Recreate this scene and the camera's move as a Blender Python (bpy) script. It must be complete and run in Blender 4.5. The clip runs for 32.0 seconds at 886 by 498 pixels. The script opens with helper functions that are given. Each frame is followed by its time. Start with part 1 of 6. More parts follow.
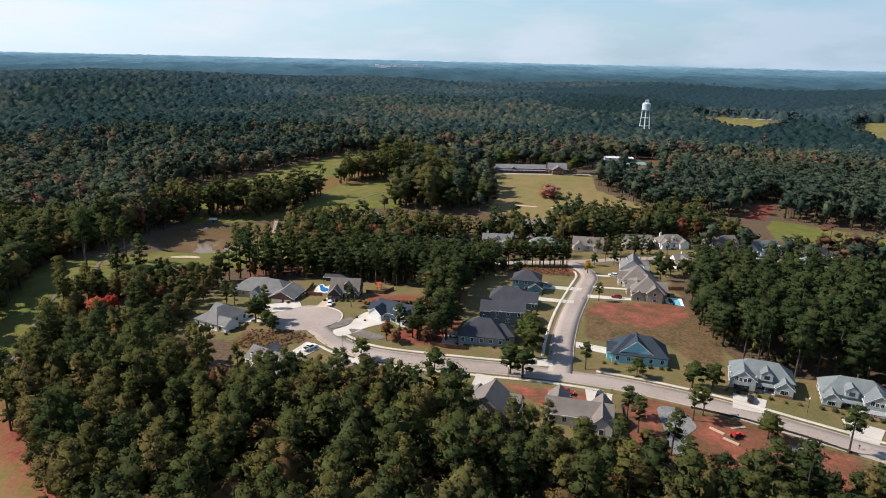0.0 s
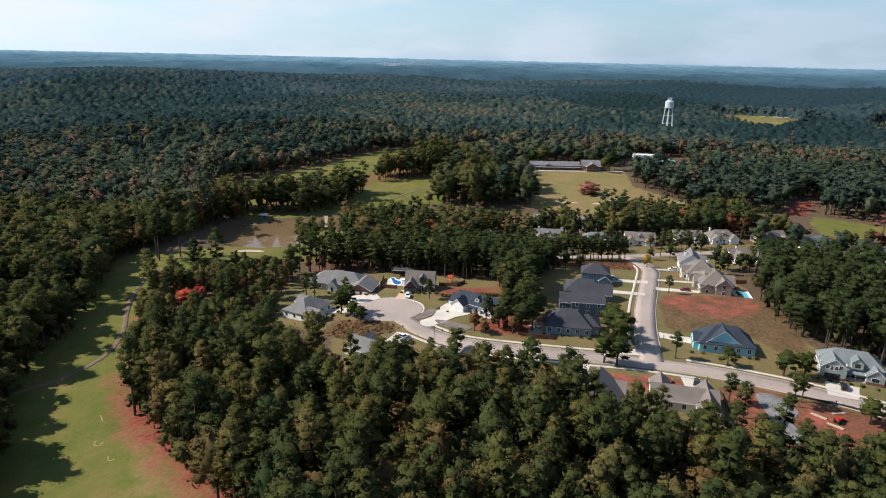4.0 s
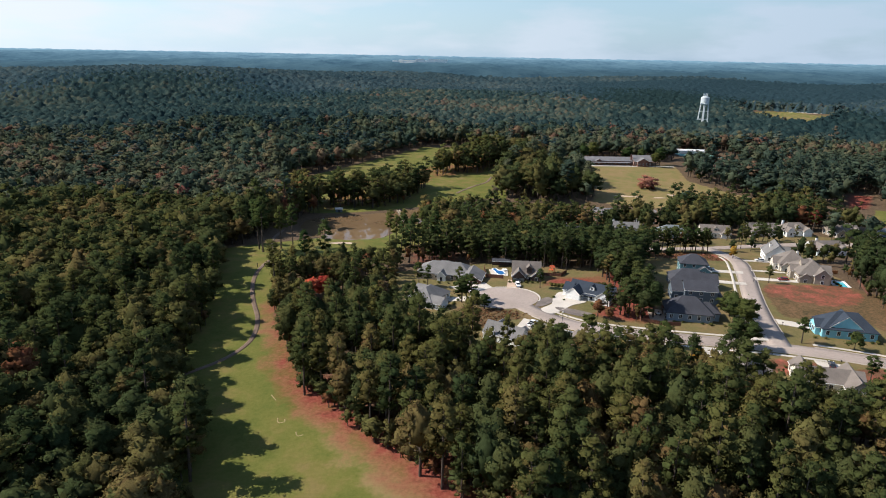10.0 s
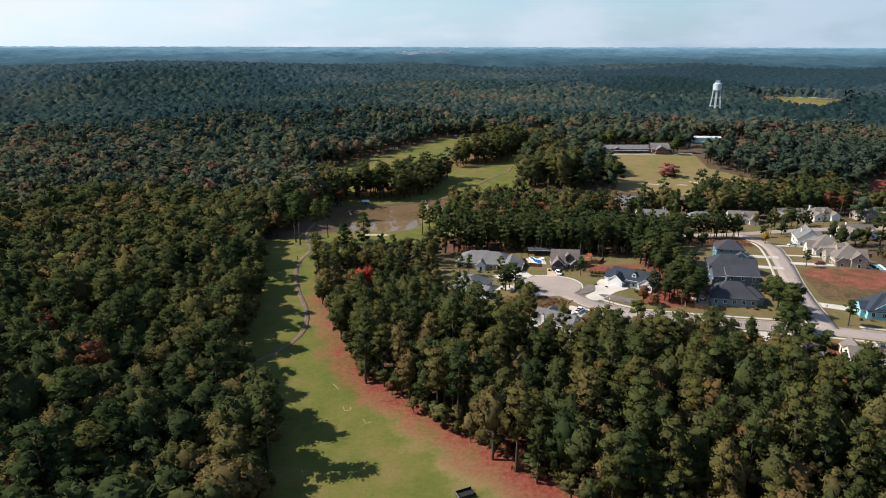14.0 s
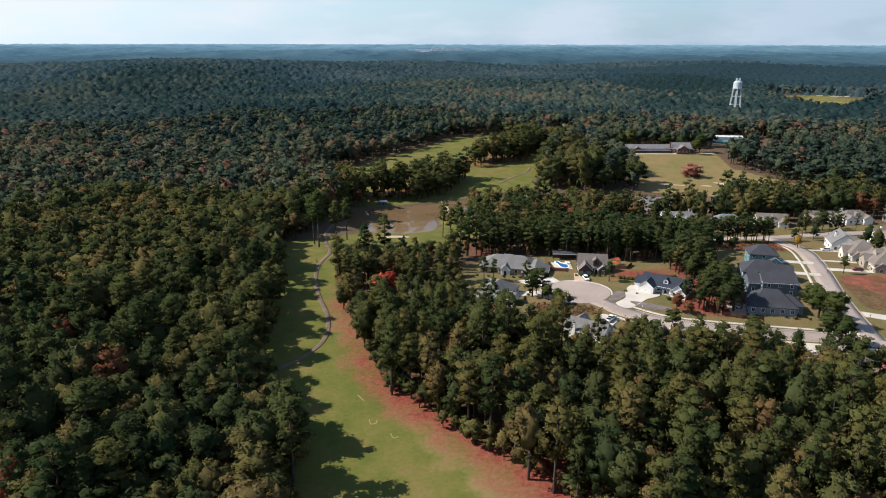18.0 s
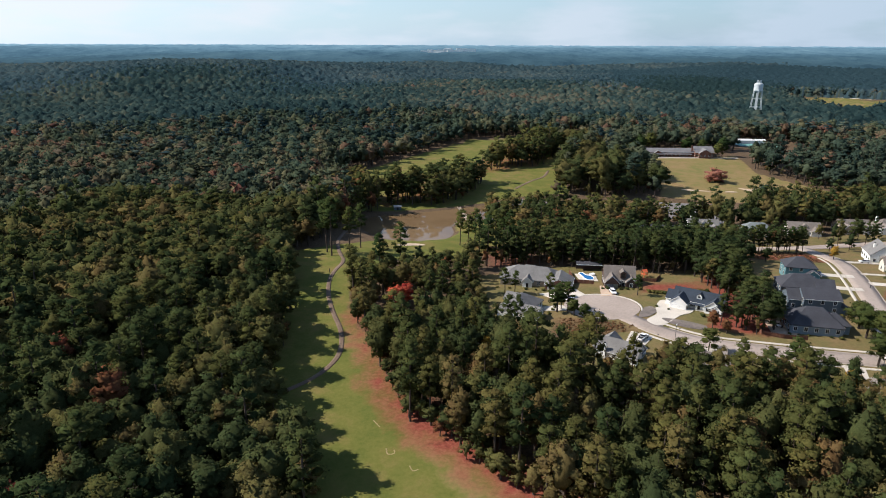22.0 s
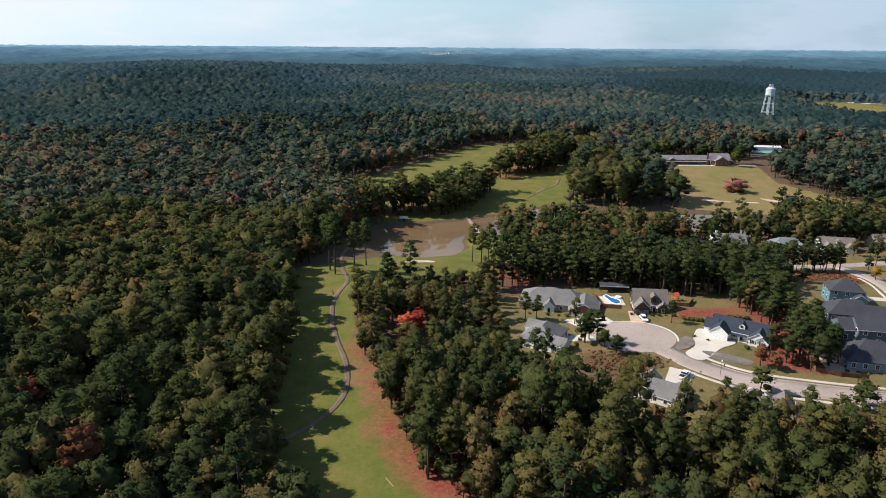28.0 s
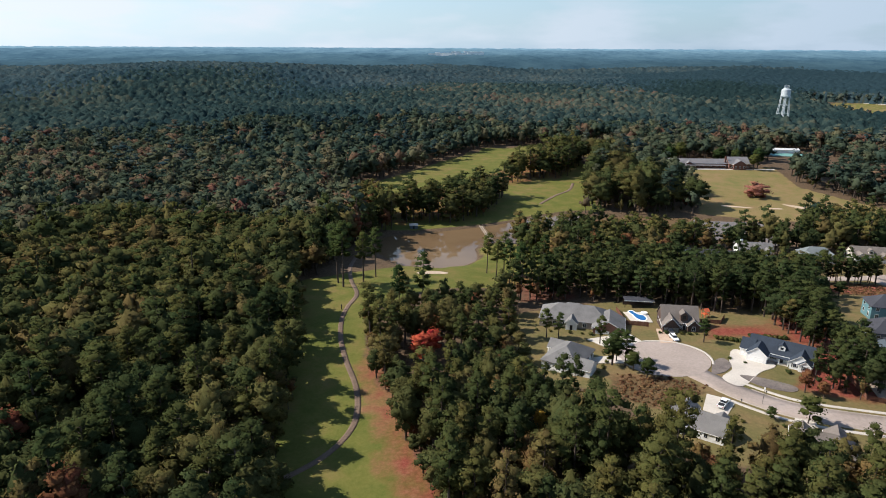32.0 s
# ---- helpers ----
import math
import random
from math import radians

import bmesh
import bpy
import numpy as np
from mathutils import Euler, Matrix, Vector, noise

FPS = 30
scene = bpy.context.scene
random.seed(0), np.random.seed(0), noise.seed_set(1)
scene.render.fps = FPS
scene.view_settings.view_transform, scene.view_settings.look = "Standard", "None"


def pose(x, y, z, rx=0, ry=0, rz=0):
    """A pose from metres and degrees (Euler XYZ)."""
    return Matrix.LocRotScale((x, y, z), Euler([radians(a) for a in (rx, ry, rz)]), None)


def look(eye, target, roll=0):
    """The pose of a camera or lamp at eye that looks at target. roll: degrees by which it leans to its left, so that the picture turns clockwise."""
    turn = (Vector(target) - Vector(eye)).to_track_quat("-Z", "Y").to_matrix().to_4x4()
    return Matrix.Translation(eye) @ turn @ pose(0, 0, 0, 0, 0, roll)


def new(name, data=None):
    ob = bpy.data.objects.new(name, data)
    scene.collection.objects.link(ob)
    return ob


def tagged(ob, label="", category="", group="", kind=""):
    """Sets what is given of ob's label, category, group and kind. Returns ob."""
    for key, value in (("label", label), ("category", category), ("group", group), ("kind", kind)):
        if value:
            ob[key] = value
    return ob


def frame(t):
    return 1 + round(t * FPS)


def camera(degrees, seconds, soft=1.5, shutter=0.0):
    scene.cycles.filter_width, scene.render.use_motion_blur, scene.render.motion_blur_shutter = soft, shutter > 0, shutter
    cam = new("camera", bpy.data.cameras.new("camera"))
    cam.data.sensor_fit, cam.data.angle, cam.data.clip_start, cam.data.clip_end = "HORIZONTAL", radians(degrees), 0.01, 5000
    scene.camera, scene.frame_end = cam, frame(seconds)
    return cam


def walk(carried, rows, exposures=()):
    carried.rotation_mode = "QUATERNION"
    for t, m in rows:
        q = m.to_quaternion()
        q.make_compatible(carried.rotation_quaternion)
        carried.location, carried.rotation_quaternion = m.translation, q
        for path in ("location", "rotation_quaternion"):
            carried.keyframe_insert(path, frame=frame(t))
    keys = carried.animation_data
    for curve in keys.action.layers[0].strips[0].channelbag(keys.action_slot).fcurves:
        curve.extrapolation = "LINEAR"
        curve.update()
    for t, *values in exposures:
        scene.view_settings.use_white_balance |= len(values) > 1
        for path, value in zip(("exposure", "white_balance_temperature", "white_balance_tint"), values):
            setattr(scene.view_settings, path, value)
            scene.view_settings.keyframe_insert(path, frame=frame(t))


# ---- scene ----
cam = camera(69.0, 32.0, soft=1.0)
PATH = [
    (0, (7.75, 10.078, 91.091), (7.752, 11.997, 90.528), 1.3),
    (1, (-0.384, 8.236, 91.102), (-0.383, 10.155, 90.539), 1.4),
    (2, (-8.016, 6.616, 90.588), (-8.018, 8.536, 90.026), 1.3),
    (3, (-15.683, 4.704, 90.139), (-15.687, 6.623, 89.576), 1.2),
    (3.5, (-19.881, 4.141, 90.084), (-19.885, 6.059, 89.518), 1.3),
    (5.5, (-35.767, 0.24, 89.226), (-35.774, 2.158, 88.657), 1.2),
    (6, (-39.453, -1.03, 89.171), (-39.461, 0.887, 88.603), 1.2),
    (7, (-47.05, -2.708, 89.405), (-47.061, -0.792, 88.832), 1.2),
    (8, (-55.155, -3.844, 89.304), (-55.168, -1.929, 88.73), 1.2),
    (9, (-62.578, -5.397, 88.908), (-62.595, -3.481, 88.333), 1.1),
    (10, (-70.427, -6.803, 88.799), (-70.448, -4.888, 88.223), 1.1),
    (10.5, (-74.39, -7.561, 88.82), (-74.411, -5.647, 88.242), 0.9),
    (11, (-77.63, -8.131, 89.426), (-77.65, -6.217, 88.844), 0.8),
    (11.5, (-79.996, -8.856, 88.601), (-80.017, -6.942, 88.02), 0.5),
    (12, (-81.961, -9.779, 88.768), (-81.983, -7.867, 88.182), 0.4),
    (12.5, (-83.771, -10.307, 88.879), (-83.794, -8.397, 88.287), 0.3),
    (13, (-84.974, -10.283, 88.57), (-85.0, -8.373, 87.977), 0.2),
    (14, (-87.544, -10.203, 88.856), (-87.573, -8.296, 88.255), 0.1),
    (14.5, (-88.379, -9.746, 88.863), (-88.413, -7.839, 88.261), 0.0),
    (16.5, (-91.911, -5.411, 88.799), (-91.959, -3.506, 88.192), 0.0),
    (17, (-92.349, -4.233, 88.638), (-92.402, -2.328, 88.03), 0.0),
    (18, (-93.505, -1.635, 88.93), (-93.567, 0.269, 88.322), 0.1),
    (19, (-94.874, 2.298, 88.834), (-94.942, 4.202, 88.224), 0.2),
    (20, (-95.672, 5.478, 88.913), (-95.75, 7.381, 88.304), 0.2),
    (21, (-96.794, 9.23, 88.982), (-96.88, 11.133, 88.372), 0.3),
    (22, (-97.693, 12.818, 88.607), (-97.787, 14.722, 88.001), 0.2),
    (23, (-99.004, 16.917, 88.701), (-99.102, 18.82, 88.095), 0.3),
    (24, (-99.841, 20.976, 88.684), (-99.946, 22.879, 88.079), 0.3),
    (25, (-101.041, 24.842, 88.661), (-101.15, 26.746, 88.058), 0.3),
    (25.5, (-101.816, 27.267, 88.712), (-101.926, 29.17, 88.107), 0.3),
    (27.5, (-104.256, 35.068, 88.575), (-104.348, 36.974, 87.976), 0.3),
    (28, (-104.866, 36.991, 88.783), (-104.958, 38.897, 88.183), 0.4),
    (29, (-105.998, 41.11, 88.385), (-106.096, 43.017, 87.788), 0.3),
    (30, (-107.081, 44.878, 88.391), (-107.183, 46.784, 87.796), 0.2),
    (31, (-108.252, 48.551, 88.638), (-108.358, 50.457, 88.041), 0.3),
    (32, (-109.373, 52.732, 88.731), (-109.482, 54.637, 88.133), 0.3),
]
walk(cam, [(t, look(eye, target, roll)) for t, eye, target, roll in PATH], [(0, 0.48), (32, 0.48)])

# ---- world, sun ----
SUN_DIR = Vector((-0.745, 0.07, 0.66)).normalized()
world = bpy.data.worlds.new("sky")
scene.world = world
world.use_nodes = True
wn, wl = world.node_tree.nodes, world.node_tree.links
wn.clear()
w_out = wn.new("ShaderNodeOutputWorld")
w_bg = wn.new("ShaderNodeBackground")
w_sky = wn.new("ShaderNodeTexSky")
w_sky.sky_type = "NISHITA"
w_sky.sun_disc = False
w_sky.sun_elevation = math.asin(SUN_DIR.z)
w_sky.sun_rotation = radians(276)
w_sky.air_density, w_sky.dust_density, w_sky.ozone_density = 1.0, 0.1, 2.0
# thin broken cloud drifting over the whole dome
w_tc = wn.new("ShaderNodeTexCoord")
w_map = wn.new("ShaderNodeMapping")
w_map.inputs["Scale"].default_value = (2.6, 2.6, 10.0)
w_noise = wn.new("ShaderNodeTexNoise")
w_noise.inputs["Scale"].default_value, w_noise.inputs["Detail"].default_value = 2.1, 9.0
w_ramp = wn.new("ShaderNodeValToRGB")
w_ramp.color_ramp.elements[0].position, w_ramp.color_ramp.elements[1].position = 0.41, 0.60
w_mix = wn.new("ShaderNodeMix")
w_mix.data_type = "RGBA"
w_cloud = wn.new("ShaderNodeMix")
w_cloud.data_type = "RGBA"
w_cloud.inputs["A"].default_value, w_cloud.inputs["B"].default_value = (5.9, 6.3, 6.8, 1), (3.3, 4.15, 5.2, 1)
wl.new(w_cloud.outputs["Result"], w_mix.inputs["B"])
w_scale = wn.new("ShaderNodeMath")
w_scale.operation, w_scale.inputs[1].default_value = "MULTIPLY", 0.85
wl.new(w_tc.outputs["Generated"], w_map.inputs["Vector"])
wl.new(w_map.outputs["Vector"], w_noise.inputs["Vector"])
wl.new(w_noise.outputs["Fac"], w_ramp.inputs["Fac"])
wl.new(w_ramp.outputs["Color"], w_scale.inputs[0])
# the cloud lies low around the horizon, the top of the sky is clear
w_high = wn.new("ShaderNodeMapRange")
w_high.inputs["From Min"].default_value, w_high.inputs["From Max"].default_value = 0.12, 0.5
w_high.inputs["To Min"].default_value, w_high.inputs["To Max"].default_value = 1.0, 0.15
w_thin = wn.new("ShaderNodeMath")
w_thin.operation = "MULTIPLY"
wl.new(w_scale.outputs[0], w_thin.inputs[0])
wl.new(w_high.outputs["Result"], w_thin.inputs[1])
wl.new(w_thin.outputs[0], w_mix.inputs["Factor"])
# bright blue-white haze low over the land, all round
w_sep = wn.new("ShaderNodeSeparateXYZ")
w_low = wn.new("ShaderNodeMapRange")
w_low.inputs["From Min"].default_value, w_low.inputs["From Max"].default_value = 0.0, 0.24
w_low.inputs["To Min"].default_value, w_low.inputs["To Max"].default_value = 0.85, 0.02
w_haze = wn.new("ShaderNodeMix")
w_haze.data_type = "RGBA"
# paler towards the sun, bluer away from it
w_side = wn.new("ShaderNodeMapRange")
w_side.inputs["From Min"].default_value, w_side.inputs["From Max"].default_value = -0.6, 0.6
w_tint = wn.new("ShaderNodeMix")
w_tint.data_type = "RGBA"
w_tint.inputs["A"].default_value, w_tint.inputs["B"].default_value = (4.4, 5.8, 7.2, 1), (1.15, 2.3, 3.7, 1)
wl.new(w_side.outputs["Result"], w_tint.inputs["Factor"])
wl.new(w_side.outputs["Result"], w_cloud.inputs["Factor"])
wl.new(w_tint.outputs["Result"], w_haze.inputs["B"])
wl.new(w_tc.outputs["Generated"], w_sep.inputs[0])
wl.new(w_sep.outputs["Z"], w_low.inputs["Value"])
wl.new(w_sep.outputs["Z"], w_high.inputs["Value"])
wl.new(w_sep.outputs["X"], w_side.inputs["Value"])
wl.new(w_low.outputs["Result"], w_haze.inputs["Factor"])
wl.new(w_sky.outputs["Color"], w_haze.inputs["A"])
wl.new(w_haze.outputs["Result"], w_mix.inputs["A"])
wl.new(w_mix.outputs["Result"], w_bg.inputs["Color"])
w_bg.inputs["Strength"].default_value = 0.109
wl.new(w_bg.outputs["Background"], w_out.inputs["Surface"])

sun_data = bpy.data.lights.new("sun", "SUN")
sun_data.energy, sun_data.angle, sun_data.color = 5.0, radians(0.6), (1.0, 0.925, 0.835)
sun = new("sun", sun_data)
sun.matrix_world = look(SUN_DIR * 1000, (0, 0, 0))


# ---- materials ----
def node_material(name):
    m = bpy.data.materials.new(name)
    m.use_nodes = True
    nt = m.node_tree
    nt.nodes.clear()
    out = nt.nodes.new("ShaderNodeOutputMaterial")
    return m, nt, out


def rgba(c):
    return (c[0], c[1], c[2], 1.0)


def noise_node(nt, vec, scale, detail=4.0, rough=0.55):
    n = nt.nodes.new("ShaderNodeTexNoise")
    n.inputs["Scale"].default_value = scale
    n.inputs["Detail"].default_value = detail
    n.inputs["Roughness"].default_value = rough
    nt.links.new(vec, n.inputs["Vector"])
    return n.outputs["Fac"]


def ramp_node(nt, fac, stops):
    r = nt.nodes.new("ShaderNodeValToRGB")
    e = r.color_ramp.elements
    while len(e) < len(stops):
        e.new(0.5)
    for el, (p, c) in zip(e, stops):
        el.position, el.color = p, rgba(c)
    nt.links.new(fac, r.inputs["Fac"])
    return r.outputs["Color"]


def mix_node(nt, fac, a, b, blend="MIX"):
    m = nt.nodes.new("ShaderNodeMix")
    m.data_type, m.blend_type = "RGBA", blend
    for sock, v in ((m.inputs["Factor"], fac), (m.inputs["A"], a), (m.inputs["B"], b)):
        if isinstance(v, (int, float)):
            sock.default_value = v
        elif isinstance(v, tuple):
            sock.default_value = rgba(v)
        else:
            nt.links.new(v, sock)
    return m.outputs["Result"]


def math_node(nt, op, a, b=0.0, clamp=False):
    m = nt.nodes.new("ShaderNodeMath")
    m.operation, m.use_clamp = op, clamp
    for sock, v in ((m.inputs[0], a), (m.inputs[1], b)):
        if isinstance(v, (int, float)):
            sock.default_value = v
        else:
            nt.links.new(v, sock)
    return m.outputs[0]


def position(nt, local=True):
    if local:
        return nt.nodes.new("ShaderNodeTexCoord").outputs["Object"]
    return nt.nodes.new("ShaderNodeNewGeometry").outputs["Position"]


def surface(name, dark, light, grain=3.0, patch=0.15, rough=0.85, bump=0.3, metallic=0.0, local=True, vary=0.0, spec=0.3):
    """A rough surface: fine grain and broad patches between two colours, with fine relief."""
    m, nt, out = node_material(name)
    p = position(nt, local)
    fine = noise_node(nt, p, grain, 5.0, 0.65)
    broad = noise_node(nt, p, patch, 3.0)
    f = math_node(nt, "ADD", math_node(nt, "MULTIPLY", fine, 0.5), math_node(nt, "MULTIPLY", broad, 0.5))
    col = ramp_node(nt, f, [(0.34, dark), (0.66, light)])
    if vary:
        info = nt.nodes.new("ShaderNodeObjectInfo")
        hsv = nt.nodes.new("ShaderNodeHueSaturation")
        nt.links.new(col, hsv.inputs["Color"])
        v = math_node(nt, "ADD", math_node(nt, "MULTIPLY", info.outputs["Random"], 2 * vary), 1 - vary)
        nt.links.new(v, hsv.inputs["Value"])
        col = hsv.outputs["Color"]
    b = nt.nodes.new("ShaderNodeBsdfPrincipled")
    nt.links.new(col, b.inputs["Base Color"])
    b.inputs["Roughness"].default_value = rough
    b.inputs["Metallic"].default_value = metallic
    b.inputs["Specular IOR Level"].default_value = spec
    if bump:
        bn = nt.nodes.new("ShaderNodeBump")
        bn.inputs["Strength"].default_value = bump
        bn.inputs["Distance"].default_value = 0.05
        nt.links.new(fine, bn.inputs["Height"])
        nt.links.new(bn.outputs["Normal"], b.inputs["Normal"])
    nt.links.new(b.outputs["BSDF"], out.inputs["Surface"])
    return m


def banded(name, dark, light, pitch, axis="Z", rough=0.75, depth=0.02):
    """Lapped siding or shingle courses: relief in bands of the given pitch, with weathered patches."""
    m, nt, out = node_material(name)
    p = position(nt)
    w = nt.nodes.new("ShaderNodeTexWave")
    w.bands_direction, w.wave_profile = axis, "SAW"
    w.inputs["Scale"].default_value = 0.314 / pitch
    nt.links.new(p, w.inputs["Vector"])
    fine = noise_node(nt, p, 6.0, 4.0, 0.7)
    broad = noise_node(nt, p, 0.25, 3.0)
    f = math_node(nt, "ADD", math_node(nt, "MULTIPLY", fine, 0.55), math_node(nt, "MULTIPLY", broad, 0.45))
    col = ramp_node(nt, f, [(0.33, dark), (0.67, light)])
    b = nt.nodes.new("ShaderNodeBsdfPrincipled")
    nt.links.new(col, b.inputs["Base Color"])
    b.inputs["Roughness"].default_value = rough
    b.inputs["Specular IOR Level"].default_value = 0.25
    bn = nt.nodes.new("ShaderNodeBump")
    bn.inputs["Strength"].default_value, bn.inputs["Distance"].default_value = 0.6, depth
    nt.links.new(w.outputs["Fac"], bn.inputs["Height"])
    nt.links.new(bn.outputs["Normal"], b.inputs["Normal"])
    nt.links.new(b.outputs["BSDF"], out.inputs["Surface"])
    return m


def leaf_material(name, stops, source="tone", through_light=0.45, vary=0.36):
    """Foliage: the tree's own tone picks the species colour; each leaf clump varies a little about it."""
    m, nt, out = node_material(name)
    if source == "tone":
        a = nt.nodes.new("ShaderNodeAttribute")
        a.attribute_name = "tone"
        t = a.outputs["Fac"]
    else:
        t = nt.nodes.new("ShaderNodeObjectInfo").outputs["Random"]
    col = ramp_node(nt, t, stops)
    geo = nt.nodes.new("ShaderNodeNewGeometry")
    hsv = nt.nodes.new("ShaderNodeHueSaturation")
    isl = geo.outputs["Random Per Island"]
    nt.links.new(col, hsv.inputs["Color"])
    nt.links.new(math_node(nt, "ADD", math_node(nt, "MULTIPLY", isl, vary), 1.0 - vary / 2), hsv.inputs["Value"])
    nt.links.new(math_node(nt, "ADD", math_node(nt, "MULTIPLY", isl, 0.03), 0.485), hsv.inputs["Hue"])
    # leaf masses and gaps within a crown, mottled light and dark into the colour
    gp_ = position(nt, False)
    mottle = math_node(nt, "ADD", math_node(nt, "MULTIPLY", noise_node(nt, gp_, 0.9, 2.0, 0.6), 0.55), math_node(nt, "MULTIPLY", noise_node(nt, gp_, 3.6, 2.0, 0.6), 0.45))
    col2 = mix_node(nt, 1.0, hsv.outputs["Color"], ramp_node(nt, mottle, [(0.36, (0.66, 0.66, 0.66)), (0.62, (1.0, 1.0, 1.0))]), "MULTIPLY")
    hsv = nt.nodes.new("ShaderNodeHueSaturation")
    hsv.inputs["Value"].default_value = 1.66
    nt.links.new(col2, hsv.inputs["Color"])
    d = nt.nodes.new("ShaderNodeBsdfDiffuse")
    tr = nt.nodes.new("ShaderNodeBsdfTranslucent")
    nt.links.new(hsv.outputs["Color"], d.inputs["Color"])
    nt.links.new(hsv.outputs["Color"], tr.inputs["Color"])
    mx = nt.nodes.new("ShaderNodeMixShader")
    mx.inputs["Fac"].default_value = through_light
    nt.links.new(d.outputs["BSDF"], mx.inputs[1])
    nt.links.new(tr.outputs["BSDF"], mx.inputs[2])
    nt.links.new(mx.outputs["Shader"], out.inputs["Surface"])
    return m


def glass_like(name, colour, rough=0.06):
    m, nt, out = node_material(name)
    b = nt.nodes.new("ShaderNodeBsdfPrincipled")
    b.inputs["Base Color"].default_value = rgba(colour)
    b.inputs["Roughness"].default_value = rough
    b.inputs["Specular IOR Level"].default_value = 0.6
    nt.links.new(b.outputs["BSDF"], out.inputs["Surface"])
    return m


def leafy(stops, blue=1.3, green=0.98, value=1.0):
    """Leaf colours, cooler by the given shares."""
    return [(p, (c[0] * value, c[1] * green * value, c[2] * blue * value)) for p, c in stops]


BROAD = [(0.0, (0.038, 0.056, 0.018)), (0.2, (0.060, 0.076, 0.022)), (0.4, (0.092, 0.096, 0.026)), (0.56, (0.120, 0.106, 0.032)),
         (0.70, (0.135, 0.102, 0.032)), (0.82, (0.150, 0.088, 0.030)), (0.93, (0.172, 0.064, 0.029)), (1.0, (0.24, 0.045, 0.030))]
PINE = [(0.0, (0.036, 0.054, 0.018)), (0.35, (0.062, 0.076, 0.022)), (0.7, (0.098, 0.096, 0.026)), (1.0, (0.134, 0.108, 0.036))]
# leaf colours of the farther woods, with blue distance haze mixed in
HAZE_MID = [(0.0, (0.030, 0.050, 0.032)), (0.25, (0.052, 0.070, 0.037)), (0.5, (0.080, 0.090, 0.043)), (0.7, (0.108, 0.098, 0.048)), (0.85, (0.124, 0.082, 0.045)), (1.0, (0.14, 0.062, 0.038))]
HAZE_FAR = [(0.0, (0.026, 0.050, 0.064)), (0.4, (0.042, 0.068, 0.080)), (0.7, (0.060, 0.086, 0.090)), (1.0, (0.086, 0.096, 0.086))]
HAZE_HILL = [(0.0, (0.018, 0.036, 0.039)), (0.3, (0.034, 0.057, 0.054)), (0.5, (0.056, 0.075, 0.062)), (0.7, (0.086, 0.093, 0.066)), (0.85, (0.104, 0.087, 0.062)), (1.0, (0.112, 0.070, 0.054))]
BROAD, PINE, HAZE_MID = leafy(BROAD, 1.25, 0.93, 0.86), leafy(PINE, 1.15, 0.95, 0.85), leafy(HAZE_MID, 1.2, 0.98, 1.0)
M_broad = leaf_material("broad_leaf", BROAD)
M_pine = leaf_material("pine_needle", PINE)
M_haze_mid = leaf_material("hazed_mid_leaf", HAZE_MID, vary=0.3)
M_haze_hill = leaf_material("hazed_hill_leaf", HAZE_HILL, vary=0.25)
M_haze_far = leaf_material("hazed_far_leaf", HAZE_FAR, vary=0.25)
M_broad_one = leaf_material("broad_leaf_single", [(min(1.0, p * 1.38), c) for p, c in BROAD[:5]], "object")
M_pine_one = leaf_material("pine_needle_single", PINE, "object")
M_red_leaf = leaf_material("scarlet_leaf", [(0, (0.30, 0.05, 0.035)), (1, (0.38, 0.085, 0.05))], "object")
M_rust_leaf = leaf_material("rust_leaf", [(0, (0.26, 0.12, 0.085)), (1, (0.30, 0.14, 0.10))], "object")
M_scrub = leaf_material("rusty_scrub", [(0, (0.085, 0.048, 0.026)), (0.5, (0.13, 0.066, 0.036)), (1, (0.16, 0.10, 0.05))])
M_scrub_one = leaf_material("rusty_leaf", [(0, (0.15, 0.07, 0.036)), (1, (0.18, 0.095, 0.045))], "object")
M_gold_leaf = leaf_material("gold_leaf", [(0, (0.26, 0.155, 0.03)), (1, (0.30, 0.19, 0.04))], "object")
M_garden_leaf = leaf_material("garden_leaf", [(0, (0.026, 0.044, 0.016)), (0.6, (0.046, 0.060, 0.020)), (1, (0.072, 0.078, 0.024))], "object")
M_bark = surface("pine_bark", (0.04, 0.03, 0.024), (0.10, 0.075, 0.058), 2.5, 0.3)
M_asphalt = surface("worn_asphalt", (0.25, 0.205, 0.175), (0.38, 0.315, 0.275), 1.2, 0.06, 0.9, 0.15, local=False)
M_concrete = surface("pale_concrete", (0.40, 0.36, 0.31), (0.58, 0.53, 0.465), 2.0, 0.12, 0.85, 0.15, local=False)
M_kerb = surface("road_edge_concrete", (0.30, 0.255, 0.215), (0.42, 0.37, 0.32), 2.0, 0.12, 0.85, 0.15, local=False)
M_paver = surface("tan_paver", (0.36, 0.25, 0.18), (0.52, 0.40, 0.30), 3.0, 0.3, local=False)
M_cartpath = surface("cart_path", (0.10, 0.068, 0.048), (0.18, 0.125, 0.09), 1.5, 0.12, local=False)
M_gravel = surface("grey_gravel", (0.09, 0.085, 0.08), (0.24, 0.235, 0.23), 1.5, 0.3, local=False)
M_stone_bed = surface("river_stone_bed", (0.085, 0.072, 0.065), (0.21, 0.175, 0.155), 3.0, 0.3, local=False)
M_sand = surface("bunker_sand", (0.38, 0.28, 0.20), (0.52, 0.41, 0.30), 2.0, 0.15, local=False)
M_silt = surface("black_silt_cloth", (0.02, 0.02, 0.02), (0.05, 0.05, 0.05), 3.0)
M_white = surface("white_paint", (0.70, 0.69, 0.66), (0.84, 0.83, 0.80), 4.0, 0.3, 0.6, 0.05)
